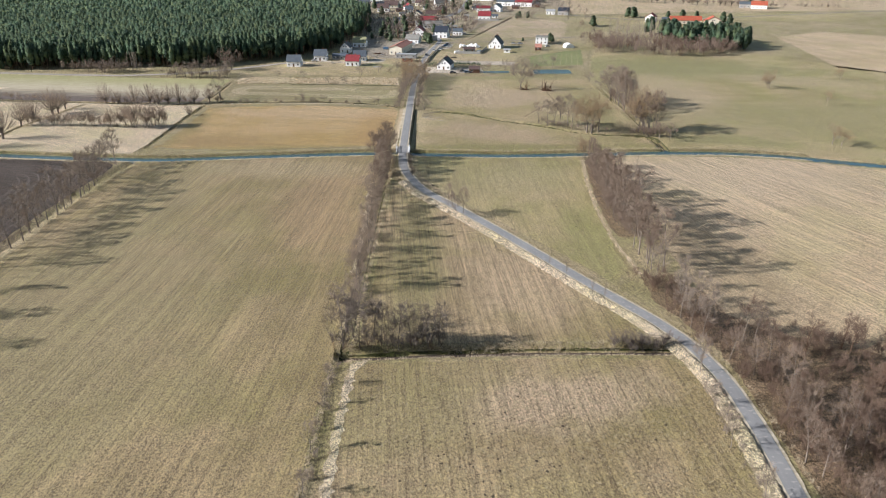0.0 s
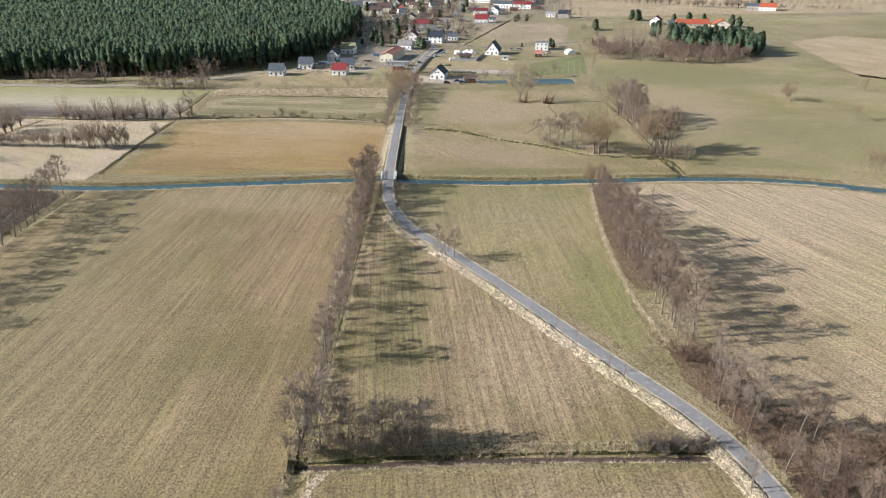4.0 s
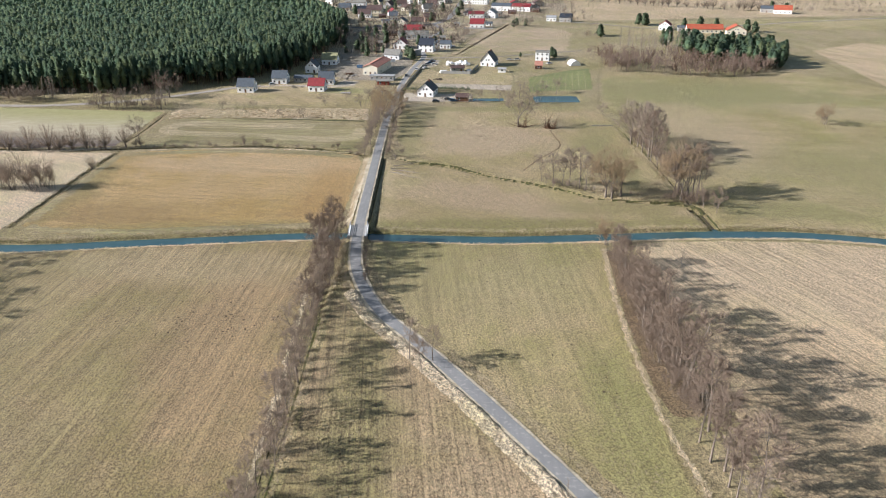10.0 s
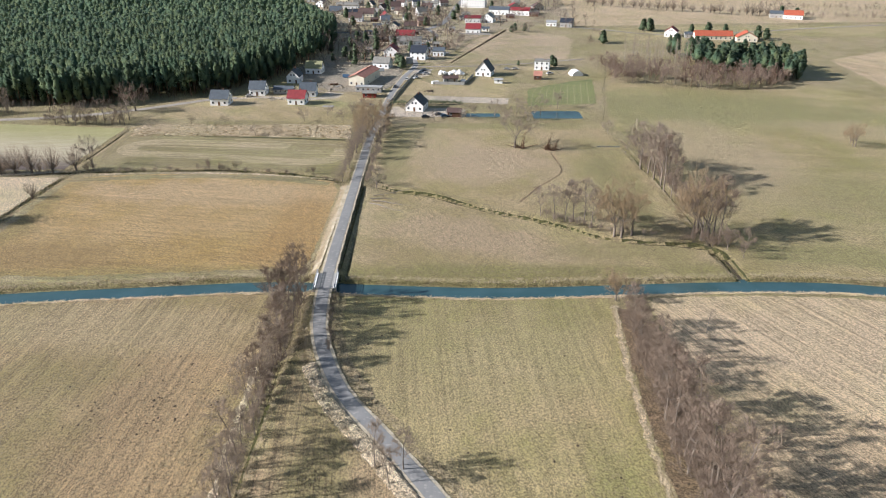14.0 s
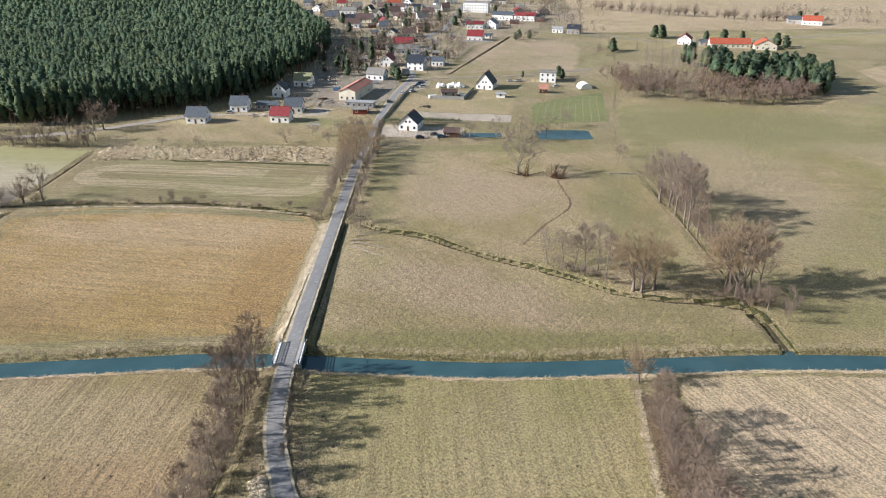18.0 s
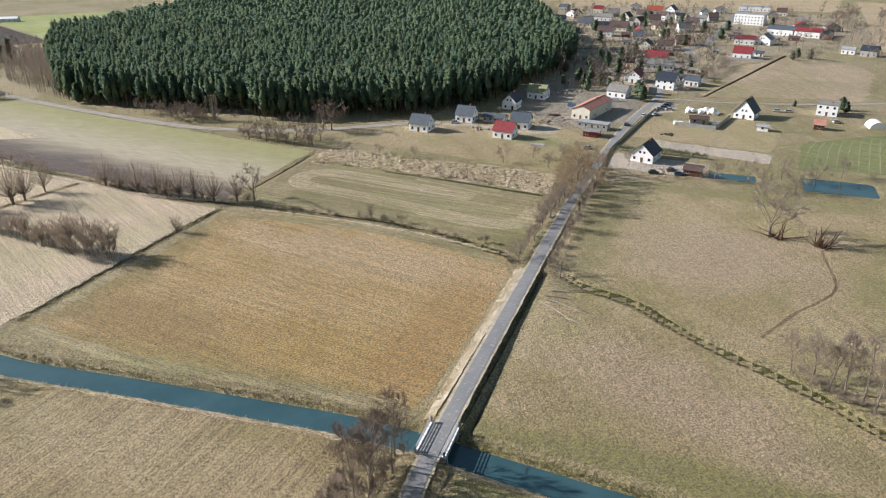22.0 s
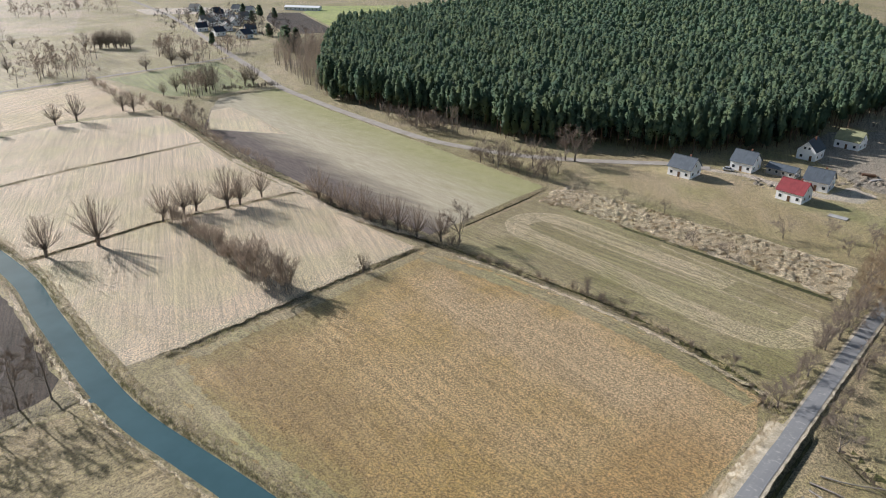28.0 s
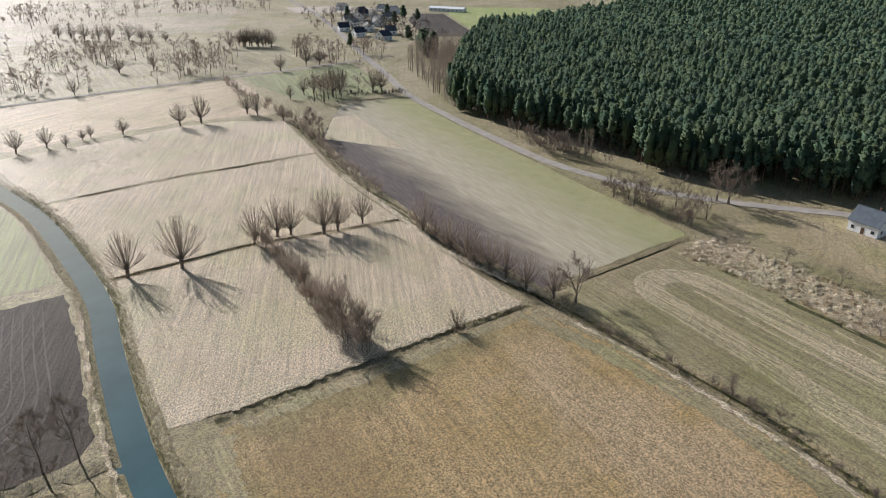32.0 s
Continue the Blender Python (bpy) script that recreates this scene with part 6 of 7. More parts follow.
# conifers and bare trees of the village and the farm copse
conifers = []
for v in range(4):
    wood, leaf = pine_shape(random.Random(140 + v), 8.5, 0.7, 3.2, 260, 1.2, 0.5)
    conifers.append((tri_mesh("trunk", [tuple(q) for q in wood.V], wood.F, [m_pinebark]), tri_mesh("crown", [tuple(q) for q in leaf.V], leaf.F, [m_spruce], None, crown_normals(leaf.V, 0.7, 8.5))))


def conifer(x, y, s, label="dark green garden conifer", group="garden conifers", kind=conifers, broad=1.0):
    e = thing("conifer", (x, y, -0.05), back.uniform(0, 360), label, "tree", group)
    e.scale = (s * broad * back.uniform(1.0, 1.4),) * 2 + (s,)
    tr, cr = kind[back.randrange(len(kind))]
    part("trunk", tr, None, e)
    part("crown", cr, None, e)


for x, y, s in [(-25, 640, 0.9), (-30, 655, 0.8), (-20, 660, 1.0), (-28, 672, 1.1), (-35, 668, 0.9), (-42, 655, 0.6), (-14, 652, 0.7), (8, 623, 1.0), (4, 640, 0.9), (6, 634, 0.9), (-25, 720, 1.2), (-15, 698, 1.1), (-18, 740, 1.2), (-12, 770, 1.1),
                (-36, 715, 0.9), (-34, 745, 0.9), (-48, 690, 1.0), (37, 701, 0.6), (29, 735, 0.6), (110, 630, 0.7), (109, 636, 0.8), (86, 636, 0.4), (213, 800, 1.2), (218, 796, 1.3), (222, 804, 1.1),
                (246, 770, 1.1), (262, 775, 1.2), (275, 770, 1.1), (296, 752, 1.2), (300, 745, 1.1), (163, 728, 1.0), (164, 735, 1.1), (380, 900, 1.2), (392, 892, 1.1), (47, 880, 1.0), (52, 930, 1.1), (90, 960, 1.1), (-60, 890, 1.2), (-25, 970, 1.2),
                (96, 790, 0.7), (100, 800, 0.8), (108, 798, 0.8), (-600, 700, 1.2), (-2, 708, 1.0), (24, 700, 0.7), (11, 690, 0.9)]:
    conifer(x, y, s)
row("bush", [(7, 524), (28, 525), (45, 523)], 1.0, 0.48, m_spruce, "clipped garden hedge", "low dark evergreen hedge bush", 0.2)
for i in range(60):
    x, y = back.uniform(-95, 150), back.uniform(700, 1080)
    if 35 < x < 140 and y < 800:
        continue
    scrub(x, y, back.uniform(0.6, 0.95), back.choice([m_twig, m_twig_red]), "bare garden trees among the houses", "tall")
for x, y, s in [(29, 735, 0.8), (37, 701, 0.6), (45, 690, 0.6), (40, 715, 0.7), (34, 748, 0.8), (43, 745, 0.7), (50, 760, 0.7), (96, 779, 0.7), (111, 794, 0.9), (131, 844, 1.0), (106, 789, 0.7), (84, 506, 0.9), (72, 506, 0.8), (94, 515, 0.8),
                (65, 491, 0.8), (43, 494, 0.5), (110, 467, 0.6), (15, 505, 0.5), (30, 494, 0.45), (48, 497, 0.7), (60, 497, 0.8), (76, 492, 0.8), (-12, 505, 0.6), (-6, 512, 0.6)]:
    plant("round", x, y, s, None, "garden trees", "bare tree by the gardens")
row("bush", [(36, 690), (46, 720), (52, 755)], 2.4, 0.9, None, "", "bare garden thicket", 3.0, mass=True)
row("pollard", [(205, 1012), (261, 962), (304, 938), (342, 911), (384, 905)], 10.0, 1.0, None, "willows of the distant field row", "distant round-headed bare willow in a field row", 2.5)
row("tall", [(373, 934), (440, 912), (560, 880)], 6.0, 0.9, None, "", "distant row of bare field trees", 2.0, mass=True)
row("bush", [(205, 1012), (261, 962), (304, 938), (342, 911), (480, 860)], 6.0, 1.1, None, "", "bare thicket of a distant field row", 3.0, mass=True)
for i in range(26):
    scrub(back.uniform(135, 200), back.uniform(900, 1060), back.uniform(0.9, 1.4), None, "tall bare trees behind the workshops", "tall")

# the copse before the farm
for i in range(130):
    x = back.uniform(201, 262)
    lo = np.interp(x, [201, 216, 236, 250, 262], [618, 606, 592, 580, 600])
    conifer(x, lo + back.random() ** 1.3 * 62, back.uniform(0.66, 0.9), "broad pine in the copse before the farm", "pines of the copse", pines, 1.35)
G = "bare copse before the farm"
for i in range(250):
    x = back.uniform(136, 246)
    lo = np.interp(x, [136, 155, 178, 202, 225, 246], [580, 575, 564, 560, 561, 580])
    y = lo + back.random() ** 1.4 * (62 if x < 205 else 36)
    if i % 5:
        scrub(x, y, back.uniform(1.1, 1.6) if i % 2 else back.uniform(0.6, 0.85), m_twig_farm if back.random() < 0.6 else m_twig_copse, "brown thicket of the farm copse", "bush" if i % 2 else "tall")
    else:
        plant("tall", x, y, back.uniform(0.6, 0.85), m_twig_farm, G, "grey-brown bare tree of the farm copse")


def birch(x, y, h):
    e = thing("birch", (x, y, -0.05), back.uniform(0, 360), "slender pale-stemmed leafless birch", "tree", "birches")
    key = ("birch", back.randrange(3))
    if key not in templates:
        rng = random.Random(str(key))
        wood, twigs = Heap(), Heap()
        wood.tube(Vector((0, 0, 0)), Vector((0.1, 0, 6)), 0.14, 0.09, 5)
        wood.tube(Vector((0.1, 0, 6)), Vector((0, 0.1, 12)), 0.09, 0.02, 4)
        for i in range(34):
            z = 3 + i * 0.26
            d = lean(Vector((0, 0, 1)), rng.uniform(0.35, 0.7), rng)
            p = Vector((0.05, 0, z))
            twigs.spike(p, p + d * rng.uniform(1.2, 2.2), 0.06, rng)
            for _ in range(7):
                q = p + d * rng.uniform(0.3, 1.5)
                twigs.spike(q, q + lean(d, 0.6, rng) * rng.uniform(0.5, 1.0), 0.04, rng)
        templates[key] = (wood.mesh("trunk", m_birch), twigs.mesh("crown", m_twig_hazel))
    tr, cr = templates[key]
    part("trunk", tr, None, e)
    part("crown", cr, None, e)
    e.scale = (h / 12,) * 3


for i in range(40):
    birch(back.uniform(162, 212), back.uniform(626, 690), back.uniform(12, 17))
BIRCHES = [(-405, 560), (-333, 529), (-291, 517), (-309, 542), (-353, 581), (-430, 624), (-460, 614)]
made = 0
while made < 250:
    x, y = back.uniform(-460, -291), back.uniform(517, 624)
    if inside(x, y, BIRCHES):
        birch(x, y, back.uniform(11, 16))
        made += 1
for i in range(70):
    t = back.random()
    scrub(-318 - 130 * t + back.uniform(-8, 16), 536 + 78 * t + back.uniform(-6, 10), back.uniform(0.7, 1.1), m_twig_hazel, "grey-brown birch scrub beside the sandy road", back.choice(["tall", "bush"]))
for x, y in [(-193, 508), (-191, 509), (-189, 508), (-188, 510), (-190, 511)]:
    birch(x, y, 12)

# wreck of a willow, felled branches, and the hunting stand's heap
rng = random.Random(77)
for x, y, n in [(79.5, 441.5, 26), (67, 444.5, 14)]:
    wood, twigs = Heap(), Heap()
    for i in range(n):
        d = lean(Vector((0, 0, 1)), rng.uniform(0.3, 1.45), rng)
        p = Vector((rng.uniform(-1.6, 1.6), rng.uniform(-0.8, 0.8), 0))
        wood.tube(p, p + d * rng.uniform(2.5, 6.5), 0.2, 0.05, 4)
    o = tagged(new("broken_willow", wood.mesh("broken_willow", m_pinebark)), "dark heap of broken willow limbs", "dead tree")
    o.location, o.scale = (x, y, 0), (1.3, 1.0, 1.3)
for x, y, t, n in [(7.6, 383, 2, 12), (7.8, 378.5, -28, 13), (8.5, 386, 14, 10), (8.2, 381, -14, 12)]:
    wood, twigs = Heap(), Heap()
    limb(wood, twigs, rng, Vector((0, 0, 0.25)), Vector((1, 0, 0.02)), n, 0.2, 1, 0.0, 1.3, 0.55)
    e = thing("felled_branch", (x, y, 0.05), t, "pale felled branch lying in the grass", "branch", "felled branches")
    part("trunk", wood.mesh("wood", m_birch), None, e)
    part("crown", twigs.mesh("twig", m_twig_pale), None, e)

for i in range(190):
    x, y = back.uniform(-120, 170), back.uniform(680, 1120)
    if 30 < x < 145 and y < 830 or abs(x - np.interp(y, [640, 690, 730, 770, 812, 900, 1050, 1150], [16, 12, 20, 30, 24, 43, 60, 75])) < 5:
        continue
    scrub(x, y, back.uniform(0.45, 0.95), back.choice([m_twig, m_twig_hazel, m_twig_dark]), "leafless trees between the village gardens", "tall")
for i in range(110):
    x, y = back.uniform(-110, 160), back.uniform(690, 1090)
    if 33 < x < 145 and y < 815:
        continue
    scrub(x, y, back.uniform(0.8, 1.6), back.choice([m_twig, m_twig_red]), "grey-brown garden thicket of the village")
for i in range(14):
    conifer(back.uniform(-70, 40), back.uniform(800, 1000), back.uniform(0.7, 1.1))
for i in range(60):
    scrub(back.uniform(-8, 38), back.uniform(818, 945), back.uniform(1.0, 1.7), back.choice([m_twig, m_twig_red]), "pinkish-brown scrub beside the main road")
for i in range(70):
    x, y = back.uniform(-52, 36), back.uniform(640, 800)
    if abs(x - np.interp(y, [640, 690, 730, 770, 812], [16, 12, 20, 30, 22])) < 4:
        continue
    scrub(x, y, back.uniform(0.6, 1.4), m_twig_dark, "dark leafless shrubs between the village gardens", back.choice(["bush", "bush", "tall"]))
for i in range(26):
    t = i / 25
    scrub(-343 + 13 * t + back.uniform(-1, 1), 482 + 29 * t, back.uniform(0.6, 0.9), m_twig_dark, "low dark hedge at the end of the crop strip")
for i in range(110):
    scrub(back.gauss(-590, 48), back.gauss(640, 26), back.uniform(0.6, 1.0), m_twig_dark, "leafless trees round the hamlet houses", back.choice(["tall", "tall", "bush"]))
for x, y, s in [(-436, 596, 1.7), (-444, 601, 1.9), (-452, 606, 1.8), (-440, 607, 1.7), (-429, 592, 1.4), (-283, 515, 1.3), (-590, 668, 1.3), (-640, 690, 1.4), (-625, 700, 1.3), (-660, 655, 1.2)]:
    conifer(x, y, s)
for x, y, s in [(-500, 570, 1.1), (-505, 628, 1.2)]:
    conifer(x, y, s)
for i in range(120):
    x, y = back.uniform(-45, 45), back.uniform(650, 830)
    lane_x = np.interp(y, [640, 690, 730, 770, 812, 830], [16, 12, 20, 30, 23, 26])
    if abs(x - lane_x) < 5 or x > 34 and y < 800 and x > 36 + (y - 690) * 0.15:
        continue
    scrub(x, y, back.uniform(0.5, 0.85), back.choice([m_twig_dark, m_twig, m_twig_red]), "bare fruit trees of the village gardens", back.choice(["tall", "bush"]))
for x, y, t, w, d, c in [(-20, 690, 10, 5, 4, 0), (24, 690, -8, 6, 4, 1), (-12, 742, 4, 7, 4, 2), (30, 715, 0, 5, 4, 0), (-28, 780, 12, 6, 5, 1), (12, 780, -6, 6, 4, 2), (44, 800, -4, 5, 4, 0), (-24, 822, 8, 7, 5, 1),
                         (74, 800, -10, 6, 4, 1), (88, 880, -15, 9, 6, 0), (104, 890, -15, 8, 5, 2), (56, 880, 0, 6, 5, 1), (60, 910, -5, 8, 6, 0), (-30, 865, 5, 7, 5, 2), (0, 880, 12, 6, 5, 1), (130, 905, -18, 9, 7, 2)]:
    house(x, y, t, w, d, 2.5, 3.7, (m_greyw, m_white, m_brownw)[c], (m_r_fibre, m_r_grey, m_r_brown)[c], ("grey", "white", "brown")[c] + " garden shed behind a village house", "sheds of the village", "shed", chimney=False, wins=2, category="shed")
for line in ([(-14, 672), (-16, 715), (-10, 716)], [(24, 668), (27, 684), (40, 682)], [(-4, 742), (20, 738)], [(50, 780), (76, 776)], [(0, 796), (-2, 816), (18, 818)]):
    fence(line, m_greyw, "grey garden fence between the village plots", 1.4, 3.0)
# thickets, each joined into one mesh
forms = {"bush": [], "tall": [], "bush_far": [], "tall_far": []}
for v in range(4):
    for form in forms:
        wood, twigs = Heap(), Heap()
        if form.startswith("bush"):
            shape_bush(random.Random("thicket" + str(v)), wood, twigs, 6 if form == "bush" else 3)
        else:
            shape_tall(random.Random("grove" + str(v)), wood, twigs, 2 if form == "tall" else 1)
        if form.endswith("_far"):
            for a in range(0, len(twigs.V), 3):
                side = (twigs.V[a + 1] - twigs.V[a]) * 0.4
                twigs.V[a], twigs.V[a + 1] = twigs.V[a] - side, twigs.V[a + 1] + side
        forms[form].append(variant_arrays(wood, twigs))
for (label, twig), places in MASS.items():
    VV, FF, SS, n = [], [], [], 0
    for x, y, s, form in places:
        V, F, S = forms[form + ("_far" if y > 500 or x < -300 else "")][back.randrange(4)]
        a = back.uniform(0, 6.283)
        w = s * 1.15
        VV.append(np.stack([(V[:, 0] * math.cos(a) - V[:, 1] * math.sin(a)) * w + x, (V[:, 0] * math.sin(a) + V[:, 1] * math.cos(a)) * w + y, V[:, 2] * s - 0.05], -1))
        FF.append(F + n)
        SS.append(S)
        n += len(V)
    me = tri_mesh("thicket", np.concatenate(VV), np.concatenate(FF), [m_pinebark if twig in (m_twig_dark, m_twig_copse) else m_bark, twig], np.concatenate(SS))
    tagged(new("thicket", me), label, "thicket", kind="stuff")

# ---- grass ----


def tuft_mesh(name, places, material, label, h=0.6, spread=0.35, blades=5, width=0.12):
    """Dry tufts as one mesh: blades that splay from a point."""
    rg = np.random.default_rng(len(places))
    P = np.repeat(np.asarray(places), blades, 0)
    n = len(P)
    a, b = rg.uniform(0, 6.283, n), rg.uniform(0, 6.283, n)
    hh, out = h * rg.uniform(0.5, 1.3, n), spread * rg.uniform(0.3, 1.5, n)
    base = P + np.stack([np.cos(b) * spread * 0.5, np.sin(b) * spread * 0.5, np.zeros(n)], -1)
    w = width * rg.uniform(0.6, 1.4, n)
    s = np.stack([-np.sin(a) * w, np.cos(a) * w, np.zeros(n)], -1)
    tip = base + np.stack([np.cos(a) * out, np.sin(a) * out, hh], -1)
    V = np.stack([base - s, base + s, tip], 1).reshape(-1, 3)
    me = tri_mesh(name, V, np.arange(3 * n), [material])
    return tagged(new(name, me), label, "grass", kind="stuff")


def along(line, per_metre, width, rg, offset=0.0):
    """Random places beside a line, on the ground."""
    pts = curve_points([(*p, 0) for p in line], 3)
    out = []
    for p, q in zip(pts, pts[1:]):
        d = (q - p)
        n = Vector((-d.y, d.x, 0)).normalized()
        for _ in range(max(1, int(d.length * per_metre * rg.uniform(0.6, 1.4)))):
            c = p + d * rg.random() + n * (offset + rg.uniform(-width, width))
            out.append((c.x, c.y))
    a = np.array(out)
    return np.column_stack([a, land(a[:, 0], a[:, 1])])


rg = random.Random(99)
seen_river = [p for p in RIVER if -300 < p[0] < 180]
tuft_mesh("bank_grass_north", along(seen_river, 5, 1.2, rg, 5.2), m_blade, "fringe of bleached grass on the north bank", 0.45, 0.5, 7, 0.045)
tuft_mesh("bank_grass_south", along(seen_river, 5, 0.8, rg, -4.9), m_blade, "fringe of bleached grass on the south bank", 0.4, 0.5, 7, 0.045)
tuft_mesh("bank_sedge", along(seen_river, 5, 0.5, rg, 3.7), m_blade_g, "greenish sedge at the water's edge", 0.4, 0.4, 6, 0.05)
lines = [l for l, _, _ in DITCHES]
for l, w in [(lines[0], 1.9), (lines[1], 2.1), (lines[2], 1.7), (lines[4], 1.3), (lines[5], 1.3), (lines[6], 1.7), (lines[7], 1.3), (lines[8], 1.1), (lines[9], 1.1)]:
    for side in (1, -1):
        tuft_mesh("ditch_grass", along(l, 4, 0.6, rg, w * side), m_blade, "bleached grass along a ditch edge", 0.4, 0.5, 6, 0.045)
for n in (3, 4, 6, 5):
    tuft_mesh("ditch_sedge", along(lines[n], 5, 1.3, rg), m_blade_g, "green sedge on the slopes of a ditch", 0.5, 0.5, 6, 0.07)
lane = [p for p in ROAD if 90 < p[1] < 440]
tuft_mesh("verge_grass", along(lane, 8, 1.2, rg, 4.3), m_blade, "thick bleached grass on the lane's verge", 0.5, 0.6, 8, 0.05)
tuft_mesh("verge_grass", along(lane, 3, 0.6, rg, -3.9), m_blade, "thin bleached grass on the lane's verge", 0.35, 0.4, 6, 0.045)
tuft_mesh("ditch_reed", along([(18, 162.4), (40, 163), (60, 163.2)], 6, 1.5, rg), m_blade, "matted pale reeds in the cross ditch", 0.5, 0.7, 7, 0.06)
tuft_mesh("hedge_grass", along([(76.5, 306), (74, 280), (72, 250), (72, 220), (74, 200)], 6, 0.8, rg), m_blade, "pale grass along the hedge foot", 0.5, 0.5, 6, 0.05)
tuft_mesh("meadow_grass", np.array([(x, y, 0.0) for x, y in ((rg.uniform(-325, -116), rg.uniform(324, 410)) for _ in range(9000))]), m_blade, "scattered bleached tussocks of the reed meadow", 0.35, 0.5, 5, 0.05)


def strewn(poly, n):
    """Random places within a field."""
    xs, ys = [p[0] for p in poly], [p[1] for p in poly]
    out = []
    while len(out) < n:
        x, y = rg.uniform(min(xs), max(xs)), rg.uniform(min(ys), max(ys))
        if inside(x, y, poly):
            out.append((x, y, 0.0))
    return np.array(out)


for poly, n, mat, lab in [
        ([(-110, 110), (-8, 110), (-8, 300), (-20, 312), (-95, 305), (-110, 305)], 9000, m_tuft, "dry tufts strewn over the western pasture"),
        ([(-1, 100), (72, 100), (74, 150), (45, 156), (0, 154)], 4500, m_tuft, "dry tufts strewn over the stubble"),
        ([(0, 165), (64, 165), (30, 230), (0, 275)], 2600, m_tuft, "dry tufts strewn over the triangular field"),
        ([(10, 310), (12, 284), (44, 232), (66, 198), (70, 230), (73, 309)], 3000, m_tuft, "dry tufts strewn over the middle pasture"),
        ([(-110, 327), (-69, 321), (-7, 327), (-5, 392), (-48, 409), (-109, 405)], 4500, m_blade_o, "orange-brown tussocks of the golden field"),
        ([(10, 322), (10, 386), (42, 373), (81, 347), (111, 338), (112, 324), (60, 321)], 5500, m_tuft, "pale tussocks of the bridge pasture"),
        ([(7, 405), (8, 484), (110, 484), (111, 352), (84, 355), (54, 376), (20, 397)], 6000, m_tuft, "pale tussocks of the northern pasture"),
        ([(-111, 419), (-45, 418), (-6, 409), (-6, 450), (-96, 473), (-111, 476)], 3500, m_tuft, "dry tufts of the mown meadow"),
        ([(119, 325), (118, 480), (240, 480), (250, 300), (160, 320)], 6000, m_tuft, "dry tufts of the eastern meadow")]:
    tuft_mesh("field_grass", strewn(poly, n), mat, lab, 0.3, 0.4, 4, 0.06)


def lumps(name, places, material, label, low, high, flat):
    """Small rounded heaps as one mesh."""
    V0 = [(0, 0, 1.0)] + [(0.62 * math.cos(a), 0.62 * math.sin(a), 0.72) for a in np.linspace(0, 6.283, 7)[:-1]] + [(math.cos(a + 0.5), math.sin(a + 0.5), -0.15) for a in np.linspace(0, 6.283, 7)[:-1]]
    F0 = [(0, 1 + i, 1 + (i + 1) % 6) for i in range(6)] + [(1 + i, 7 + i, 1 + (i + 1) % 6) for i in range(6)] + [(1 + (i + 1) % 6, 7 + i, 7 + (i + 1) % 6) for i in range(6)]
    VV, FF, n = [], [], 0
    for x, y in places:
        s = rg.uniform(low, high)
        V = np.array(V0) * s * np.array([rg.uniform(0.7, 1.3), rg.uniform(0.7, 1.3), flat * rg.uniform(0.6, 1.3)])
        V = V + np.array([[rg.uniform(-0.16, 0.16) * s for _ in range(3)] for _ in V0]) + np.array([x, y, 0])
        VV.append(V)
        FF.append(np.array(F0) + n)
        n += len(V0)
    tagged(new(name, tri_mesh(name, np.concatenate(VV), np.concatenate(FF), [material])), label, "heaps", kind="stuff")


belt = [(-110, 474), (-90, 475), (-64, 473.5), (-40, 474), (-10, 471)]
spots_b = [(q[0], q[1]) for q in along(belt, 5.5, 9.5, rg) if math.sin(q[0] * 0.21) + math.sin(q[1] * 0.5 + q[0] * 0.13) > rg.uniform(-1.9, 0.3)]
lumps("reed_lumps", spots_b, m_straw, "lumpy belt of collapsed pale reeds", 0.4, 1.5, 0.36)
lumps("reed_lumps", [(q[0], q[1]) for q in along(belt, 3.5, 10.5, rg)], m_tuftbed, "brown tussocks among the collapsed reeds", 0.35, 1.3, 0.3)
tuft_mesh("reed_belt", along(belt, 30, 9.5, rg), m_blade, "dead pale reed stalks of the belt", 0.8, 1.0, 6, 0.05)
lumps("molehills", [(rg.gauss(26, 11), rg.gauss(128, 9)) for _ in range(90)] + [(rg.uniform(10, 66), rg.uniform(225, 300)) for _ in range(40)] + [(rg.gauss(-28, 12), rg.gauss(266, 11)) for _ in range(70)], m_mole, "scattered dark molehills on the pasture", 0.16, 0.34, 0.5)
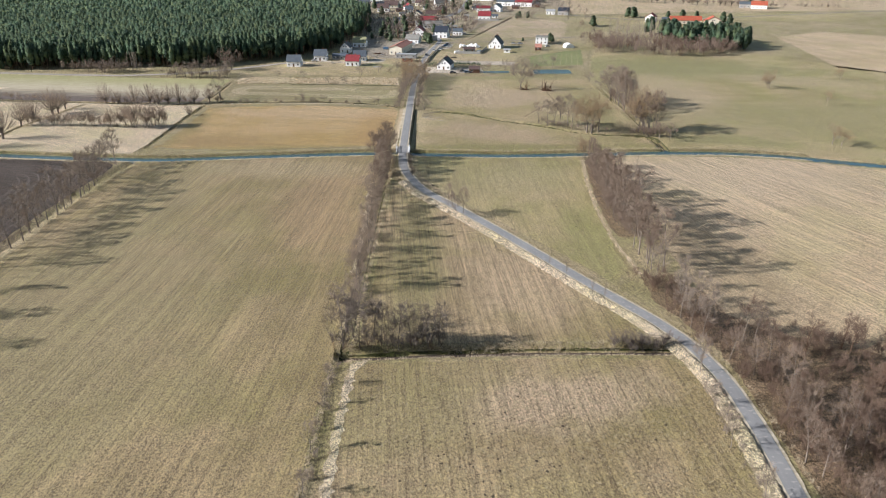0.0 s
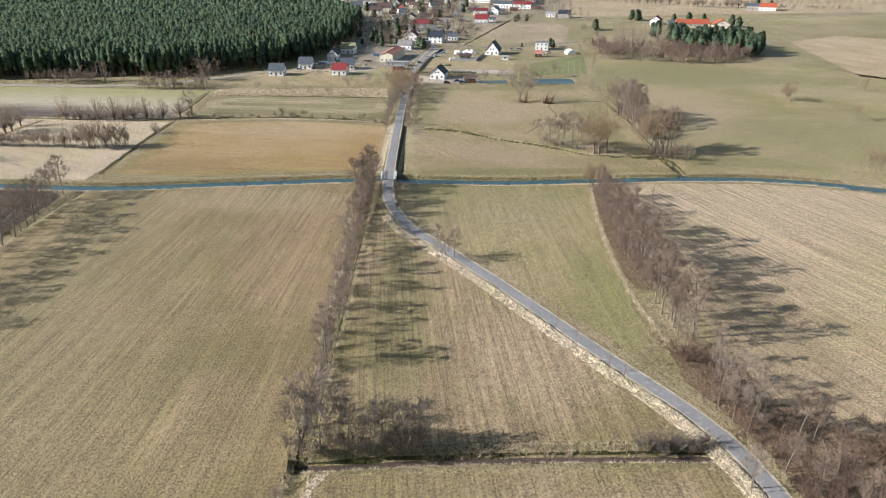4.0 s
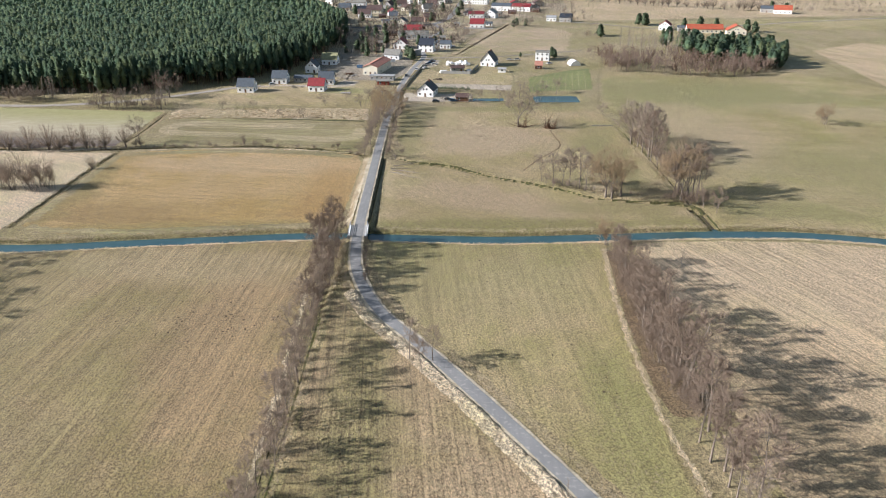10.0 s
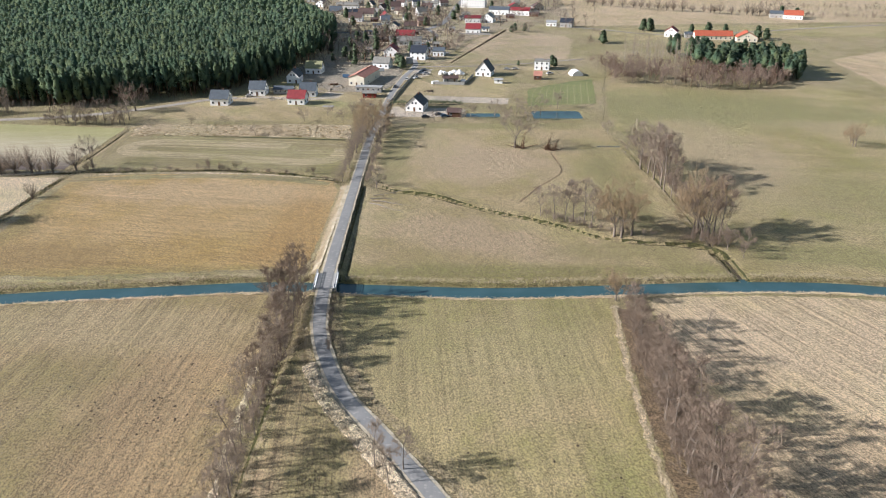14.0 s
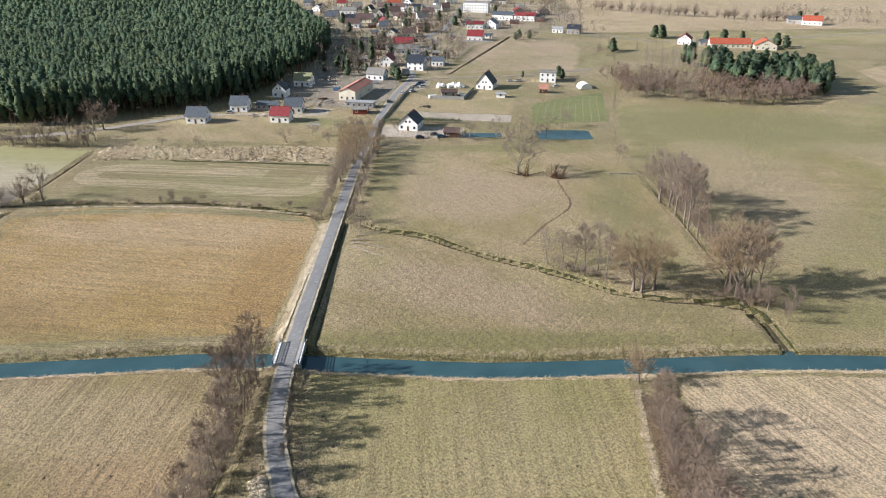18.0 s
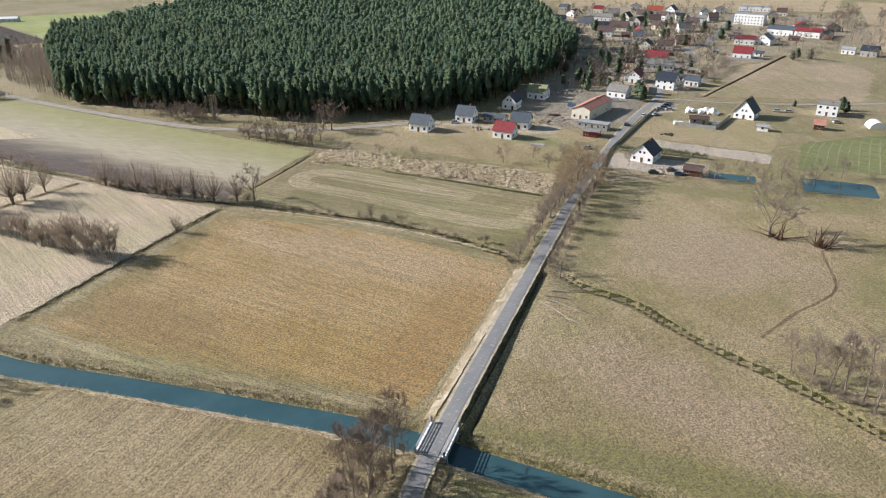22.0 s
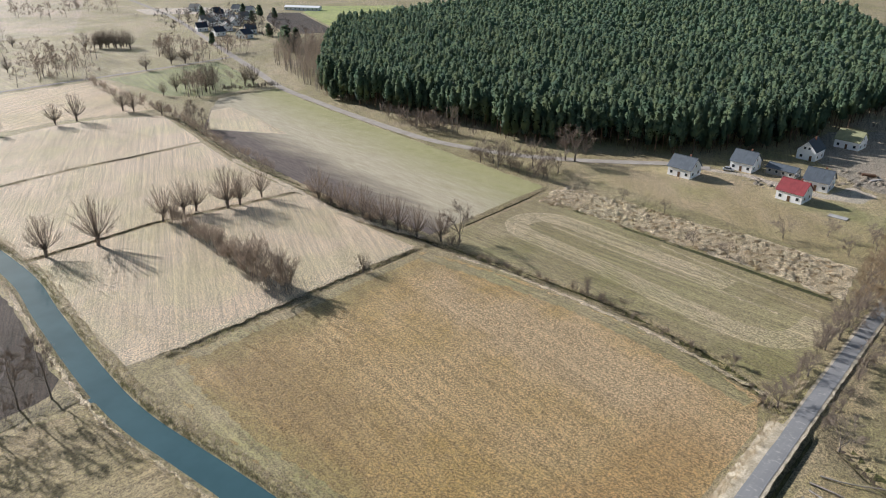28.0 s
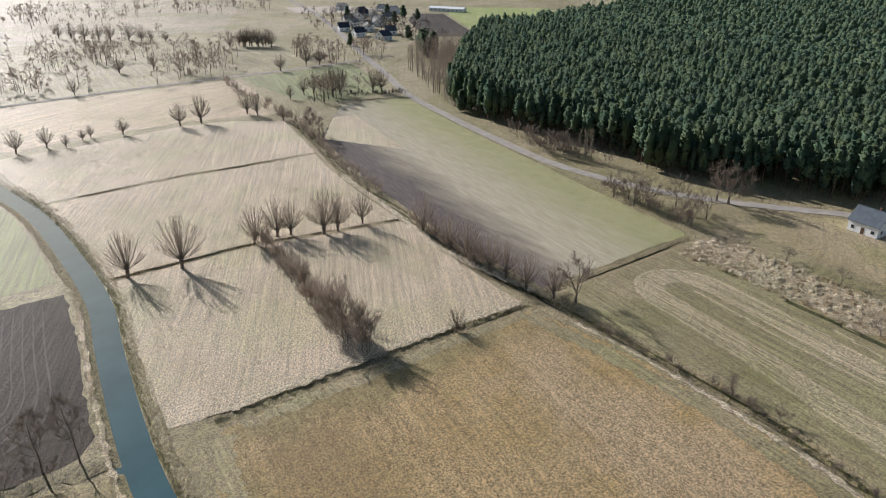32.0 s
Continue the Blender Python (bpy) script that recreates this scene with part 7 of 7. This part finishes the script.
lumps("dark_tussocks", [(q[0], q[1]) for q in strewn([(-109, 326), (-95, 321), (-40, 325), (-20, 340), (-60, 362), (-108, 352)], 420)], m_tussock, "dark sedge tussocks dotted over the golden field", 0.10, 0.2, 0.5)
lumps("rubble", [(rg.gauss(-30, 6), rg.gauss(566, 8)) for _ in range(60)] + [(rg.gauss(-58, 4), rg.gauss(538, 2)) for _ in range(20)] + [(rg.gauss(-38, 8), rg.gauss(630, 6)) for _ in range(30)], m_soil, "heaps of soil and rubble on the building plots", 0.3, 1.3, 0.6)
lumps("soil_heap", [(rg.gauss(27, 1.2), rg.gauss(557, 1.0)) for _ in range(16)], m_mole, "dark soil heap on the lawn", 0.5, 1.2, 0.7)
for x, y, t, w, d, h, m, lab, nm in [(-30.5, 574, 20, 5, 2.2, 0.9, m_door, "stack of brown timber on the building plot", "timber_stack"), (-27, 570, 60, 5.5, 1.2, 0.5, m_greyw, "pale concrete beams in the yard", "beam_stack"),
                                     (-26, 597, -10, 4, 2.4, 1.8, CAR[3], "teal site container beside the heap", "container"), (-6, 617, 10, 4.8, 2.2, 2.3, m_white, "white caravan behind the long house", "caravan"),
                                     (30, 577, 15, 4.6, 2.1, 1.7, m_white, "white covered trailer beside the fence", "trailer"), (47, 584, 8, 3.4, 2.8, 0.9, m_white, "white stack of building blocks", "block_stack"),
                                     (12, 643, 0, 4.5, 4.5, 4.0, m_r_flat, "grey metal silo hut by the lane", "hut")]:
    e = thing(nm, (x, y, 0.03), t, lab, "clutter")
    bm = bmesh.new()
    box(bm, -w / 2, -d / 2, 0, w / 2, d / 2, h)
    bmesh.ops.bevel(bm, geom=bm.edges[:], offset=min(0.3, h * 0.2), segments=2, affect="EDGES")
    part("body", bm, m, e)
    box_part("base", (-w / 2 + 0.3, -d / 2 + 0.3, -0.1), (w / 2 - 0.3, d / 2 - 0.3, 0.06), m_greyw, e)
    box_part("lid", (-w / 2 + 0.2, -d / 2 + 0.2, h + 0.003), (w / 2 - 0.2, d / 2 - 0.2, h + 0.06), m, e)
